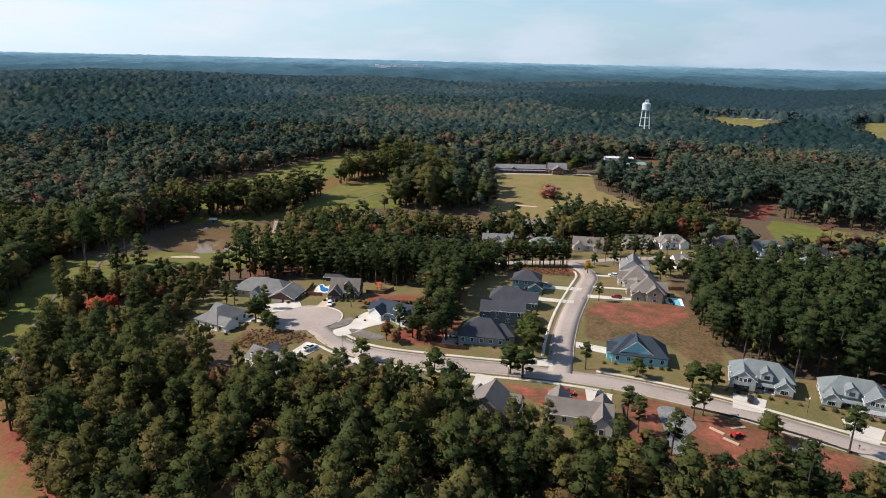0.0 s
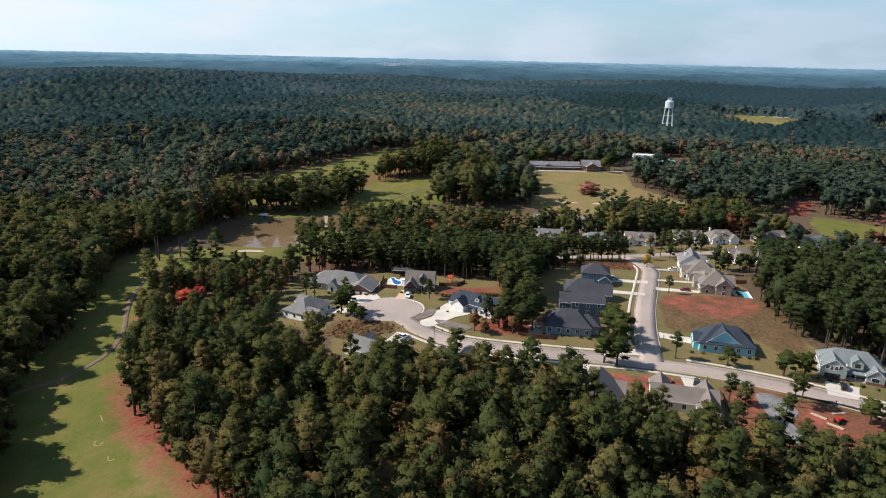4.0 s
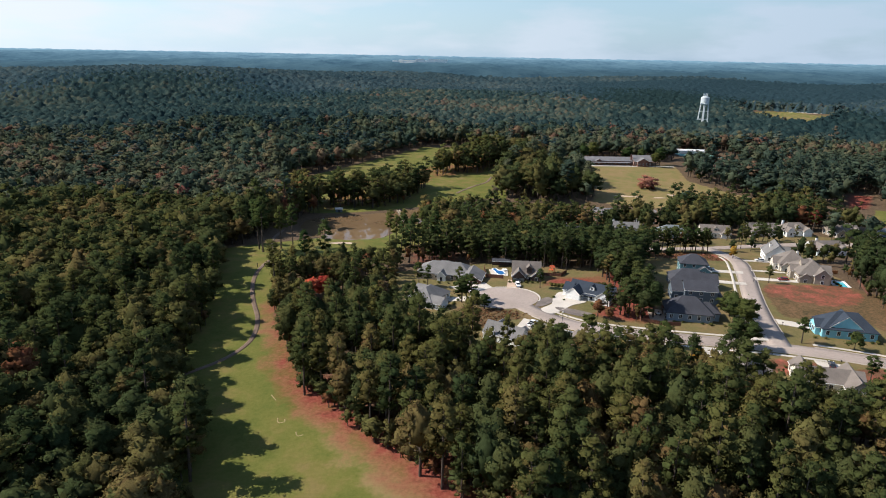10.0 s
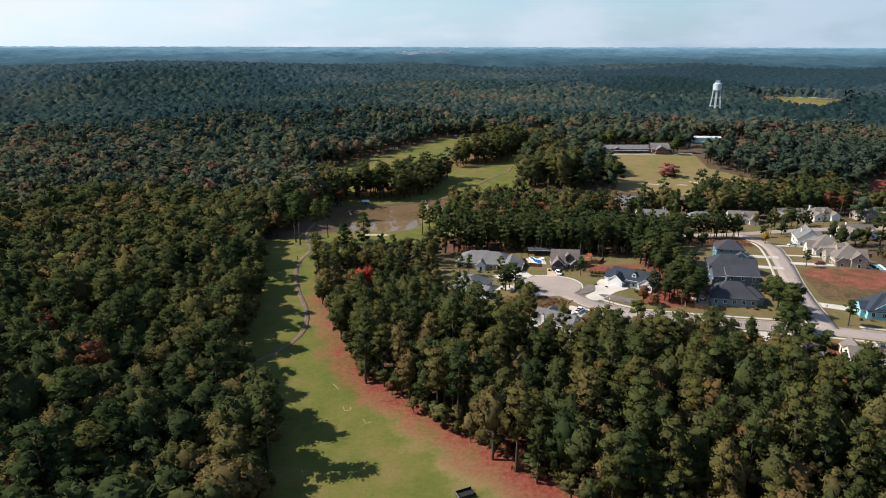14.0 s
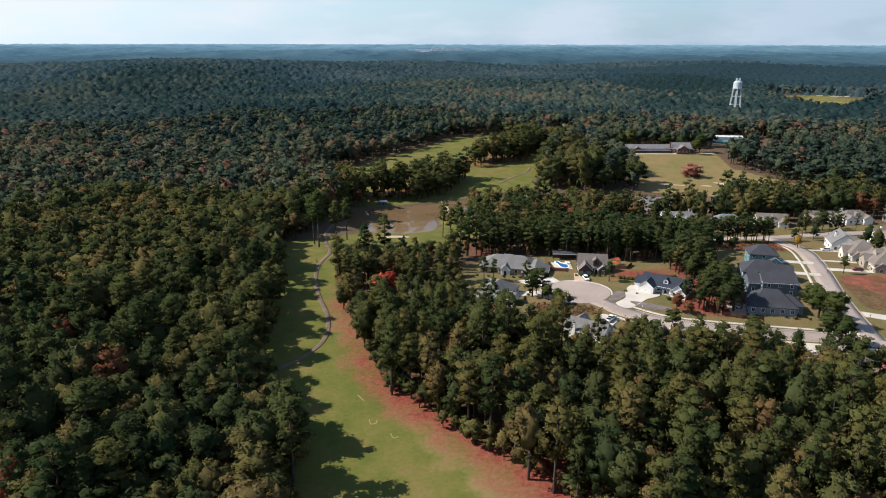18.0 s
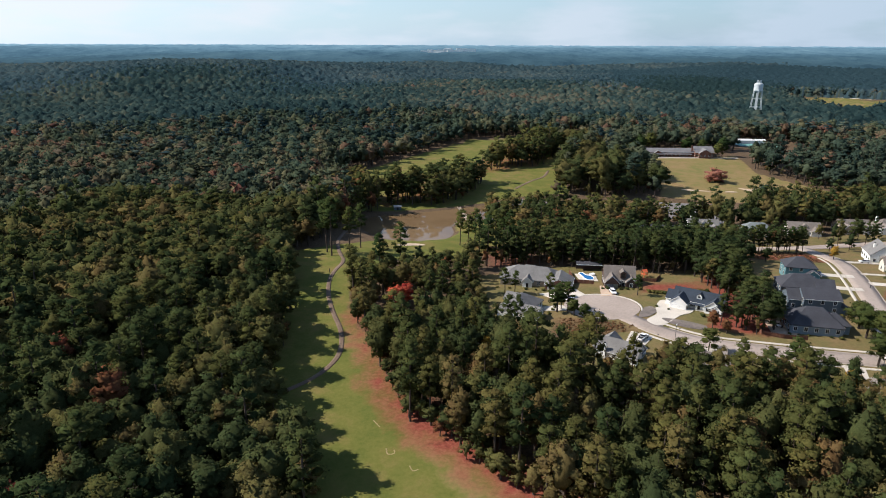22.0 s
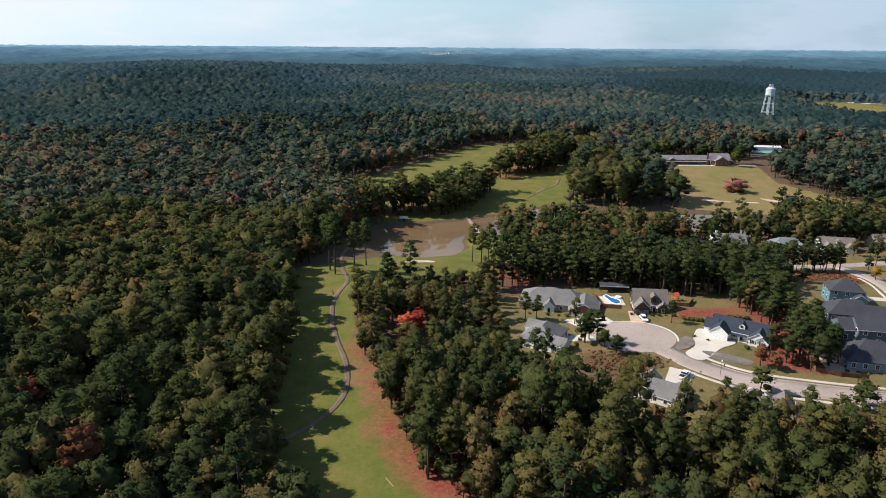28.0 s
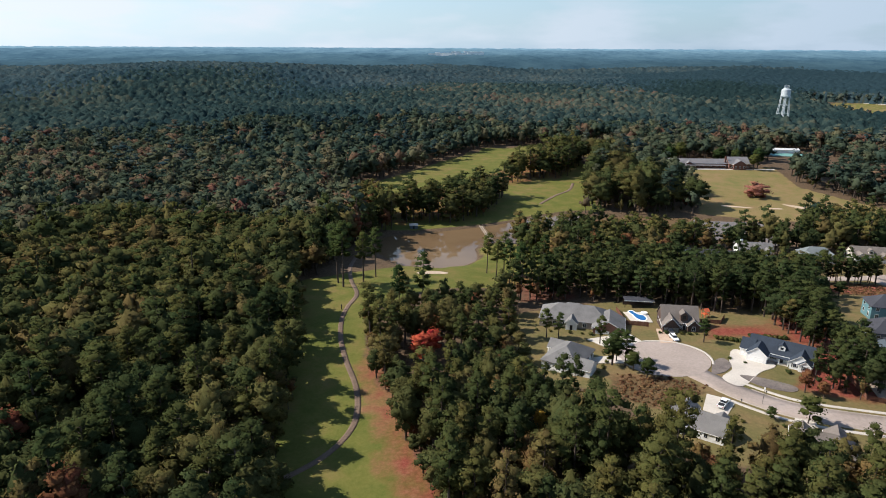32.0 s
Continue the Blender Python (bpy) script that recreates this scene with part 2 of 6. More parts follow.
M_trim = surface("white_trim", (0.72, 0.72, 0.70), (0.84, 0.84, 0.82), 4.0, 0.3, 0.55, 0.03)
M_glass = glass_like("window_glass", (0.018, 0.022, 0.028))
M_dark = surface("dark_void", (0.012, 0.012, 0.013), (0.03, 0.03, 0.032), 3.0)
M_brick = surface("red_brick", (0.12, 0.055, 0.042), (0.21, 0.105, 0.078), 5.0, 0.3)
M_wood_fence = surface("stained_fence", (0.10, 0.045, 0.03), (0.19, 0.085, 0.055), 3.0, 0.4, vary=0.2)
M_metal_white = surface("tank_white_paint", (0.40, 0.45, 0.47), (0.56, 0.61, 0.62), 1.0, 0.08, 0.5, 0.03)
M_poolwater = glass_like("pool_water", (0.03, 0.15, 0.38), 0.05)
M_poolteal = glass_like("pale_pool_water", (0.09, 0.46, 0.55), 0.05)
M_tyre = surface("tyre_rubber", (0.01, 0.01, 0.01), (0.03, 0.03, 0.03), 6.0)
M_steel = surface("dull_steel", (0.25, 0.26, 0.27), (0.40, 0.41, 0.42), 4.0, metallic=0.7, rough=0.45)
PAINTS = {}


def paint(name, c, rough=0.3):
    if name not in PAINTS:
        PAINTS[name] = surface(name, tuple(v * 0.88 for v in c), tuple(min(1, v * 1.08) for v in c), 5.0, 0.5, rough, 0.02, spec=0.5)
    return PAINTS[name]


SIDINGS = {}


def siding(name, c):
    if name not in SIDINGS:
        SIDINGS[name] = banded(name, tuple(v * 0.85 for v in c), tuple(min(1, v * 1.1) for v in c), 0.18)
    return SIDINGS[name]


def shingle(name, c):
    if name not in SIDINGS:
        SIDINGS[name] = banded(name, tuple(v * 0.72 for v in c), tuple(v * 1.3 for v in c), 0.16, "Z", 0.9, 0.03)
    return SIDINGS[name]

# ---- the lie of the land ----
def hump(x, y, cx, cy, rx, ry, p=1.0):
    return np.exp(-((((x - cx) / rx) ** 2 + ((y - cy) / ry) ** 2) ** p))


def land(x, y):
    """Height of the ground: a flat-topped knoll with the houses, the golf valley with its ponds, wooded hills that climb away."""
    x, y = np.asarray(x, float), np.asarray(y, float)
    z = -17 + 8.8 * hump(x, y, 45, 215, 165, 112, 2.0)
    z = z + 5.0 * hump(x, y, -160, 300, 60, 60)
    z = z - 5.5 * hump(x, y, -60, 440, 120, 50) - 3.0 * hump(x, y, 60, 425, 60, 40)
    z = z + 5.0 * hump(x, y, 90, 660, 150, 90)
    z = z + 6.0 * hump(x, y, -330, 200, 140, 260)
    d = np.hypot(x + 60, y)
    s = np.clip((d - 700) / 4000, 0, 1)
    z = z + 80 * s * s * (3 - 2 * s)
    # rolling ridges far out
    far = np.clip((d - 700) / 700, 0, 1) * np.clip((3000 - d) / 800, 0.3, 1) * np.clip((4600 - d) / 1200, 0, 1)
    z = z + far * (12 * np.sin(x / 310 + 1.3) * np.sin(y / 420 + 0.4) + 8 * np.sin(x / 170 - y / 260) + 8 * np.sin(y / 205 + 0.8 * np.sin(x / 500)) + 5 * np.sin(y / 83 + 1.5 * np.sin(x / 210)) * np.sin(x / 130 + y / 300))
    z = z + 16 * hump(x, y, -900, 1500, 600, 260) + 10 * hump(x, y, -350, 950, 260, 160)
    z = z + 8 * hump(x, y, 330, 930, 170, 110)
    return z


def lz(x, y):
    return float(land(x, y))


def edge_distance(poly, x, y):
    """Signed distance to a closed outline, positive inside."""
    p = np.array(poly, float)
    q = np.roll(p, -1, 0)
    best = np.full(x.shape, 1e18)
    inside = np.zeros(x.shape, bool)
    for (ax, ay), (bx, by) in zip(p, q):
        ex, ey = bx - ax, by - ay
        t = np.clip(((x - ax) * ex + (y - ay) * ey) / (ex * ex + ey * ey + 1e-9), 0, 1)
        best = np.minimum(best, (x - ax - t * ex) ** 2 + (y - ay - t * ey) ** 2)
        if ay != by:
            inside ^= ((ay > y) != (by > y)) & (x < ex * (y - ay) / (by - ay) + ax)
    return np.where(inside, 1, -1) * np.sqrt(best)


def smooth_line(pts, step=2.0, closed=False):
    """A soft curve through the points of a plan line."""
    p = [Vector((a, b)) for a, b in pts]
    n, out = len(p), []
    for i in range(n if closed else n - 1):
        if closed:
            a, b, c, d = p[(i - 1) % n], p[i], p[(i + 1) % n], p[(i + 2) % n]
        else:
            a, b, c, d = p[max(i - 1, 0)], p[i], p[i + 1], p[min(i + 2, n - 1)]
        k = max(1, int((c - b).length / step))
        for j in range(k):
            t = j / k
            out.append(tuple(0.5 * (2 * b + (c - a) * t + (2 * a - 5 * b + 4 * c - d) * t * t + (3 * b - a - 3 * c + d) * t ** 3)))
    if not closed:
        out.append(tuple(p[-1]))
    return out


# outlines in plan
FAIRWAY = [(-20, 60), (-48, 112), (-57, 125), (-61, 132), (-72, 138), (-86, 147), (-94, 155), (-103, 166), (-113, 173), (-125, 198), (-129, 208), (-147, 249),
           (-153, 284), (-142, 300), (-128, 318), (-100, 326), (-76, 340), (-68, 372), (-66, 408), (-84, 412), (-102, 411), (-109, 398), (-106, 386), (-112, 372), (-140, 358), (-160, 340), (-172, 332), (-192, 318), (-186, 290),
           (-176, 250), (-170, 220), (-165, 190), (-158, 165), (-148, 140), (-146, 110), (-150, 60)]
NORTH_FAIRWAY = [(-168, 430), (-148, 436), (-110, 452), (-90, 464), (-72, 480), (-48, 490), (-26, 492), (-26, 545), (-14, 600), (-15, 680), (-40, 770), (-95, 760),
                 (-140, 680), (-183, 590), (-212, 525), (-204, 486), (-190, 455)]
FAR_GREEN = [(-22, 690), (3, 700), (30, 740), (48, 790), (44, 830), (14, 800), (-8, 764)]
CLUB_HILL = [(40, 486), (55, 545), (48, 600), (55, 632), (152, 640), (142, 570), (156, 535), (182, 484), (165, 468), (95, 470), (60, 478)]
SOUTH_ROUGH = [(225, 415), (196, 404), (210, 372), (260, 360), (330, 340), (350, 385), (290, 398)]
EAST_FAIRWAY = [(225, 415), (290, 398), (350, 385), (360, 415), (300, 432), (250, 472), (235, 450)]
FAR_FIELD = [(470, 1090), (505, 1280), (540, 1400), (600, 1360), (674, 1290), (690, 1230), (617, 1180), (520, 1080)]
FAR_FIELD_EAST = [(650, 960), (700, 1130), (792, 1250), (1000, 1200), (960, 1060), (760, 930)]
PLANTATION = [(200, 1330), (330, 1280), (470, 1440), (560, 1450), (690, 1330), (1100, 1500), (1240, 2200), (340, 2200), (250, 1700)]
NEIGHBOURHOOD = [(-100, 238), (-96, 292), (-50, 312), (-15, 296), (4, 300), (20, 345), (60, 375), (160, 395), (190, 372), (125, 330), (112, 262), (112, 214), (150, 196), (190, 178),
                 (180, 150), (135, 158), (66, 160), (14, 170), (-60, 198), (-66, 226)]
POND_WEST = [(-168, 396), (-159, 380), (-150, 367), (-140, 361), (-128, 362), (-115, 371), (-109, 386), (-111, 400), (-103, 412), (-80, 413), (-50, 415), (-30, 420),
             (0, 425), (30, 430), (45, 420), (66, 421), (76, 445), (84, 472), (52, 474), (20, 482), (-20, 480), (-52, 484), (-72, 474), (-90, 459), (-110, 446), (-139, 432), (-165, 420)]
PONDS = smooth_line(POND_WEST, 4.0, True)
WATER_Z = -20.0
CLAY_LOTS = [[(69, 256), (72, 273), (110, 276), (112, 262), (104, 250), (92, 246), (80, 250)], [(60, 150), (64, 186), (72, 188), (118, 160), (116, 140), (90, 140)],
             [(60, 325), (44, 330), (52, 342), (76, 345), (80, 322)],
             [(38, 184), (24, 196), (56, 192), (58, 182)]]


def axis_lines(core0, core1, step, out0, out1):
    a = list(np.arange(core0, core1 + step, step))
    for sign, end, lim in ((1, a[-1], out1), (-1, a[0], out0)):
        v, s = end, step
        while (v < lim) if sign > 0 else (v > lim):
            s = min(s * 1.13, 95)
            v += sign * s
            a.append(v)
    return np.array(sorted(a))


gx = axis_lines(-215, 330, 4.0, -4700, 4700)
gy = axis_lines(95, 520, 4.0, -1200, 4850)
GX, GY = np.meshgrid(gx, gy)
GZ = land(GX, GY)
pond_d = edge_distance(PONDS, GX, GY)
in_core = (GX > -260) & (GX < 180) & (GY > 330) & (GY < 540)
GZ = np.where(in_core & (pond_d > -14), np.where(pond_d > 0, np.minimum(GZ, WATER_Z - 0.15 - 0.12 * np.clip(pond_d, 0, 20)),
              np.minimum(GZ, WATER_Z + 0.25 + np.clip(-pond_d, 0, 14) ** 1.6 * 0.16)), GZ)
GZ = np.where(in_core & (pond_d <= 0) & (pond_d > -22), np.maximum(GZ, WATER_Z + 0.2), GZ)
nyy, nxx = GX.shape
gverts = np.stack([GX, GY, GZ], -1).reshape(-1, 3)
ii = np.arange((nyy - 1) * nxx).reshape(nyy - 1, nxx)[:, :-1].ravel()
gquads = np.stack([ii, ii + 1, ii + nxx + 1, ii + nxx], -1)


def raw_mesh(name, verts, faces, mats=(), mat_index=None, tone=None, smooth=False, normals=None):
    """A mesh from arrays whose faces all have the same number of corners."""
    me = bpy.data.meshes.new(name)
    verts, faces = np.asarray(verts, np.float32), np.asarray(faces, np.int32)
    k = faces.shape[1]
    me.vertices.add(len(verts))
    me.vertices.foreach_set("co", verts.ravel())
    me.loops.add(faces.size)
    me.loops.foreach_set("vertex_index", faces.ravel())
    me.polygons.add(len(faces))
    me.polygons.foreach_set("loop_start", np.arange(0, faces.size, k, dtype=np.int32))
    for m in mats:
        me.materials.append(m)
    if mat_index is not None:
        me.polygons.foreach_set("material_index", np.asarray(mat_index, np.int32))
    if smooth:
        me.polygons.foreach_set("use_smooth", np.ones(len(faces), bool))
    if tone is not None:
        for key, values in (tone.items() if isinstance(tone, dict) else (("tone", tone),)):
            at = me.attributes.new(key, "FLOAT", "POINT")
            at.data.foreach_set("value", np.asarray(values, np.float32))
    if normals is not None:
        me.attributes.new("custom_normal", "FLOAT_VECTOR", "POINT").data.foreach_set("vector", np.asarray(normals, np.float32).ravel())
    me.update(calc_edges=True)
    return me


def mask(polys, soft):
    best = np.full(GX.shape, -1e9)
    for p in polys:
        best = np.maximum(best, edge_distance(p, GX, GY))
    return np.clip(0.5 + best / (2 * soft), 0, 1).ravel()


turf = np.maximum(mask([FAIRWAY, NORTH_FAIRWAY, EAST_FAIRWAY, FAR_GREEN], 2.5), 0.8 * mask([FAR_FIELD, FAR_FIELD_EAST], 20))
lawn = mask([NEIGHBOURHOOD], 3.0)
dry = np.maximum(np.maximum(mask([CLUB_HILL], 3.0), 0.5 * mask([FAR_FIELD, FAR_FIELD_EAST], 20)), 0.66 * mask([[(-150, 256), (-146, 222), (-136, 196), (-124, 174), (-112, 152), (-98, 136), (-86, 118), (-80, 80), (-40, 80), (-56, 130), (-96, 160), (-122, 190), (-140, 256)]], 7.0))
clay = mask(CLAY_LOTS, 4.0)
scrubby = mask([[(62, 234), (69, 266), (112, 276), (120, 262), (116, 236), (106, 214), (98, 214), (94, 224), (90, 232), (66, 231)], [(20, 332), (44, 326), (76, 320), (78, 346), (30, 348)], [(-66, 238), (-46, 236), (-40, 228), (-56, 216), (-70, 226)],
                [(58, 142), (62, 188), (72, 189), (96, 178), (122, 162), (124, 142)]], 2.5)
# pine straw and bared clay along the edge of the wood
wood_edge = [(-147, 250), (-148, 240), (-139, 214), (-133, 193), (-125, 175), (-118, 165), (-108, 154), (-99, 146), (-90, 136), (-81, 127), (-73, 118), (-68, 103), (-62, 80),
             (-20, 80), (-44, 122), (-56, 138), (-80, 152), (-96, 168), (-118, 192), (-134, 225), (-140, 262)]
straw = np.maximum(mask([wood_edge], 8.5), 0.62 * mask([[(-92, 306), (-92, 322), (-68, 334), (-66, 312)],
                                                 [(-160, 450), (-130, 462), (-100, 500), (-84, 560), (-60, 584), (-40, 588), (-20, 640), (-18, 692), (-50, 690), (-96, 620), (-150, 540), (-170, 500)],
                                                 [(-22, 690), (-4, 690), (10, 716), (-4, 728)], [(-184, 502), (-172, 498), (-160, 508), (-164, 522), (-180, 516)], [(-164, 440), (-152, 444), (-158, 462), (-168, 474)], [(-106, 350), (-88, 316), (-64, 314), (-66, 350), (-84, 352)]], 4.0))
# bared red clay on the building lots
straw = np.maximum(straw, mask([[(68, 256), (71, 269), (108, 273), (110, 266), (94, 260), (80, 254)], [(58, 152), (60, 172), (64, 188), (72, 189), (86, 181), (104, 172), (120, 160), (112, 142), (86, 142)],
                                [(2, 290), (-2, 262), (-8, 240), (-14, 230), (5, 221), (12, 226), (16, 250), (20, 288)], [(-28, 266), (-14, 268), (0, 262), (-2, 280), (-24, 280)], [(225, 470), (238, 490), (262, 528), (280, 524), (262, 496), (246, 474)]], 3.5))

m_ground, nt, g_out = node_material("ground_cover")
gp = position(nt, False)
n_fine = noise_node(nt, gp, 0.9, 6.0, 0.7)
n_mid = noise_node(nt, gp, 0.12, 5.0, 0.6)
n_big = noise_node(nt, gp, 0.022, 4.0, 0.6)
floor_c = ramp_node(nt, n_fine, [(0.3, (0.05, 0.036, 0.024)), (0.5, (0.10, 0.068, 0.042)), (0.72, (0.16, 0.11, 0.07))])
blend_n = math_node(nt, "ADD", math_node(nt, "MULTIPLY", n_mid, 0.6), math_node(nt, "MULTIPLY", n_big, 0.4))
turf_c = mix_node(nt, 0.35, ramp_node(nt, blend_n, [(0.40, (0.086, 0.110, 0.019)), (0.50, (0.122, 0.129, 0.027)), (0.57, (0.164, 0.138, 0.041)), (0.65, (0.202, 0.145, 0.061)), (0.74, (0.257, 0.176, 0.094))]),
                  ramp_node(nt, n_fine, [(0.3, (0.066, 0.073, 0.019)), (0.7, (0.164, 0.136, 0.051))]))
lawn_c = mix_node(nt, 0.4, ramp_node(nt, blend_n, [(0.37, (0.080, 0.096, 0.028)), (0.47, (0.118, 0.112, 0.040)), (0.56, (0.158, 0.120, 0.052)), (0.66, (0.195, 0.128, 0.068))]),
                  ramp_node(nt, n_fine, [(0.3, (0.095, 0.068, 0.032)), (0.7, (0.22, 0.150, 0.078))]))
dry_c = mix_node(nt, 0.3, ramp_node(nt, blend_n, [(0.38, (0.129, 0.140, 0.038)), (0.50, (0.190, 0.152, 0.058)), (0.64, (0.241, 0.159, 0.078))]),
                 ramp_node(nt, n_fine, [(0.3, (0.123, 0.092, 0.043)), (0.7, (0.252, 0.174, 0.090))]))
clay_c = ramp_node(nt, math_node(nt, "ADD", math_node(nt, "MULTIPLY", n_fine, 0.45), math_node(nt, "MULTIPLY", n_mid, 0.55)),
                   [(0.36, (0.085, 0.055, 0.028)), (0.45, (0.125, 0.066, 0.036)), (0.52, (0.185, 0.068, 0.042)), (0.60, (0.30, 0.088, 0.062)), (0.72, (0.37, 0.15, 0.115))])
rough_c = ramp_node(nt, math_node(nt, "ADD", math_node(nt, "MULTIPLY", n_fine, 0.65), math_node(nt, "MULTIPLY", n_mid, 0.35)), [(0.36, (0.050, 0.042, 0.020)), (0.48, (0.098, 0.066, 0.032)), (0.58, (0.150, 0.088, 0.046)), (0.70, (0.20, 0.125, 0.075))])
straw_c = ramp_node(nt, n_fine, [(0.3, (0.118, 0.031, 0.021)), (0.5, (0.190, 0.050, 0.034)), (0.72, (0.250, 0.090, 0.062))])


def masked(key, sharp=4.0, start=0.38):
    a = nt.nodes.new("ShaderNodeAttribute")
    a.attribute_name = key
    v = math_node(nt, "ADD", a.outputs["Fac"], math_node(nt, "MULTIPLY", math_node(nt, "SUBTRACT", n_mid, 0.5), 1.1))
    return math_node(nt, "MULTIPLY", math_node(nt, "SUBTRACT", v, start), sharp, True)


col = mix_node(nt, masked("turf"), floor_c, turf_c)
col = mix_node(nt, masked("lawn"), col, lawn_c)
col = mix_node(nt, masked("dry"), col, dry_c)
col = mix_node(nt, masked("rough"), col, rough_c)
col = mix_node(nt, masked("straw", 1.6, 0.36), col, straw_c)
col = mix_node(nt, masked("clay"), col, clay_c)
gb = nt.nodes.new("ShaderNodeBsdfPrincipled")
gb.inputs["Roughness"].default_value, gb.inputs["Specular IOR Level"].default_value = 0.95, 0.1
nt.links.new(col, gb.inputs["Base Color"])
gbump = nt.nodes.new("ShaderNodeBump")
gbump.inputs["Strength"].default_value, gbump.inputs["Distance"].default_value = 0.5, 0.25
nt.links.new(n_fine, gbump.inputs["Height"])
nt.links.new(gbump.outputs["Normal"], gb.inputs["Normal"])
nt.links.new(gb.outputs["BSDF"], g_out.inputs["Surface"])
ground = new("ground", raw_mesh("ground", gverts, gquads, [m_ground], tone={"turf": turf, "lawn": lawn, "dry": dry, "clay": clay, "straw": straw, "rough": scrubby}, smooth=True))
tagged(ground, "rolling ground of mown grass, red clay and leaf litter", "ground", kind="structure")

# water of the ponds
m_water, nt, w_o = node_material("muddy_water")
wb = nt.nodes.new("ShaderNodeBsdfPrincipled")
wp = position(nt, False)
wcol = ramp_node(nt, noise_node(nt, wp, 0.03, 3.0), [(0.35, (0.135, 0.088, 0.048)), (0.65, (0.175, 0.118, 0.066))])
nt.links.new(wcol, wb.inputs["Base Color"])
wb.inputs["Roughness"].default_value, wb.inputs["IOR"].default_value = 0.03, 1.33
wbump = nt.nodes.new("ShaderNodeBump")
wbump.inputs["Strength"].default_value, wbump.inputs["Distance"].default_value = 0.05, 0.04
nt.links.new(noise_node(nt, wp, 1.3, 3.0), wbump.inputs["Height"])
nt.links.new(wbump.outputs["Normal"], wb.inputs["Normal"])
nt.links.new(wb.outputs["BSDF"], w_o.inputs["Surface"])


def flat_patch(name, outline, z, mat, lift=0.0, drape=True, thick=0.0, step=None):
    """A thin slab with the given plan outline, draped over the land or level."""
    bm = bmesh.new()
    top = [bm.verts.new((x, y, (lz(x, y) + lift) if drape else z)) for x, y in outline]
    f = bm.faces.new(top)
    if f.calc_area() and f.normal.z < 0:
        f.normal_flip()
    bm.normal_update()
    if f.normal.z < 0:
        f.normal_flip()
    if thick:
        r = bmesh.ops.extrude_face_region(bm, geom=[f])
        for v in [g for g in r["geom"] if isinstance(g, bmesh.types.BMVert)]:
            v.co.z += thick
        bmesh.ops.recalc_face_normals(bm, faces=bm.faces[:])
    bmesh.ops.triangulate(bm, faces=[f for f in bm.faces if len(f.verts) > 4])
    me = bpy.data.meshes.new(name)
    bm.to_mesh(me)
    bm.free()
    me.materials.append(mat)
    return new(name, me)


water_pond = flat_patch("water", smooth_line(POND_WEST, 3.0, True), WATER_Z, m_water, drape=False)
tagged(water_pond, "still brown pond water reflecting trees and cloud", "water", kind="structure")


def ribbon(name, line, width, lift, mat, label, category, thick=0.12, kind="structure", closed=False):
    """A strip of paving that follows the land along a line, with upright edges."""
    pts = [Vector(p) for p in line]
    rows = []
    n = len(pts)
    for i, p in enumerate(pts):
        a, b = (pts[(i - 1) % n], pts[(i + 1) % n]) if closed else (pts[max(i - 1, 0)], pts[min(i + 1, n - 1)])
        d = (b - a).normalized()
        s = Vector((-d.y, d.x))
        row = []
        for o in (-0.5, -0.17, 0.17, 0.5):
            q = p + s * width * o
            row.append((q.x, q.y, lz(q.x, q.y) + lift))
        rows.append([(row[0][0], row[0][1], row[0][2] - thick)] + row + [(row[3][0], row[3][1], row[3][2] - thick)])
    v = [c for r in rows for c in r]
    f = []
    for i in range(n if closed else n - 1):
        j = (i + 1) % n
        for k in range(5):
            f.append((i * 6 + k, i * 6 + k + 1, j * 6 + k + 1, j * 6 + k))
    ob = new(name, raw_mesh(name, v, [t[::-1] for t in f], [mat]))
    return tagged(ob, label, category, kind=kind)


# streets
STREET = smooth_line([(-43, 245), (-39, 238), (-30, 226), (-18, 217), (0, 212), (22, 208), (45, 204), (68, 197), (92, 186), (112, 174), (132, 163), (165, 146), (210, 125)], 2.0)
NORTH_STREET = smooth_line([(48, 205), (52, 225), (57, 244), (62, 260), (68, 277), (76, 300), (83, 322), (84, 338), (80, 356)], 2.0)
CROSS_STREET = smooth_line([(-20, 346), (35, 350), (80, 357), (130, 369), (190, 372), (260, 350)], 3.0)
ribbon("road", STREET, 8.2, 0.10, M_asphalt, "sun-bleached asphalt street through the houses", "road")
ribbon("road", NORTH_STREET, 8.0, 0.115, M_asphalt, "sun-bleached asphalt side street", "road")
ribbon("road", CROSS_STREET, 7.5, 0.09, M_asphalt, "pale asphalt cross street behind pines", "road")
dv, df = [(-47, 250, lz(-47, 250) + 0.13)], []
for ring_i in range(1, 7):
    for a in np.linspace(0, 2 * math.pi, 48, endpoint=False):
        x, y = -47 + 14.6 * ring_i / 6 * math.cos(a), 250 + 13.6 * ring_i / 6 * math.sin(a)
        dv.append((x, y, lz(x, y) + 0.13))
for k in range(48):
    df.append((0, 1 + k, 1 + (k + 1) % 48))
    for ring_i in range(5):
        a, b = 1 + ring_i * 48 + k, 1 + ring_i * 48 + (k + 1) % 48
        df += [(a, a + 48, b + 48), (a, b + 48, b)]
tagged(new("road", raw_mesh("road", dv, df, [M_asphalt])), "worn round asphalt turning circle", "road", kind="structure")


def offset_line(line, o):
    out = []
    for i, p in enumerate(line):
        a, b = Vector(line[max(i - 1, 0)]), Vector(line[min(i + 1, len(line) - 1)])
        d = (b - a).normalized()
        out.append((p[0] - d.y * o, p[1] + d.x * o))
    return out


def between(line, x0, x1, axis=0):
    return [p for p in line if x0 <= p[axis] <= x1]


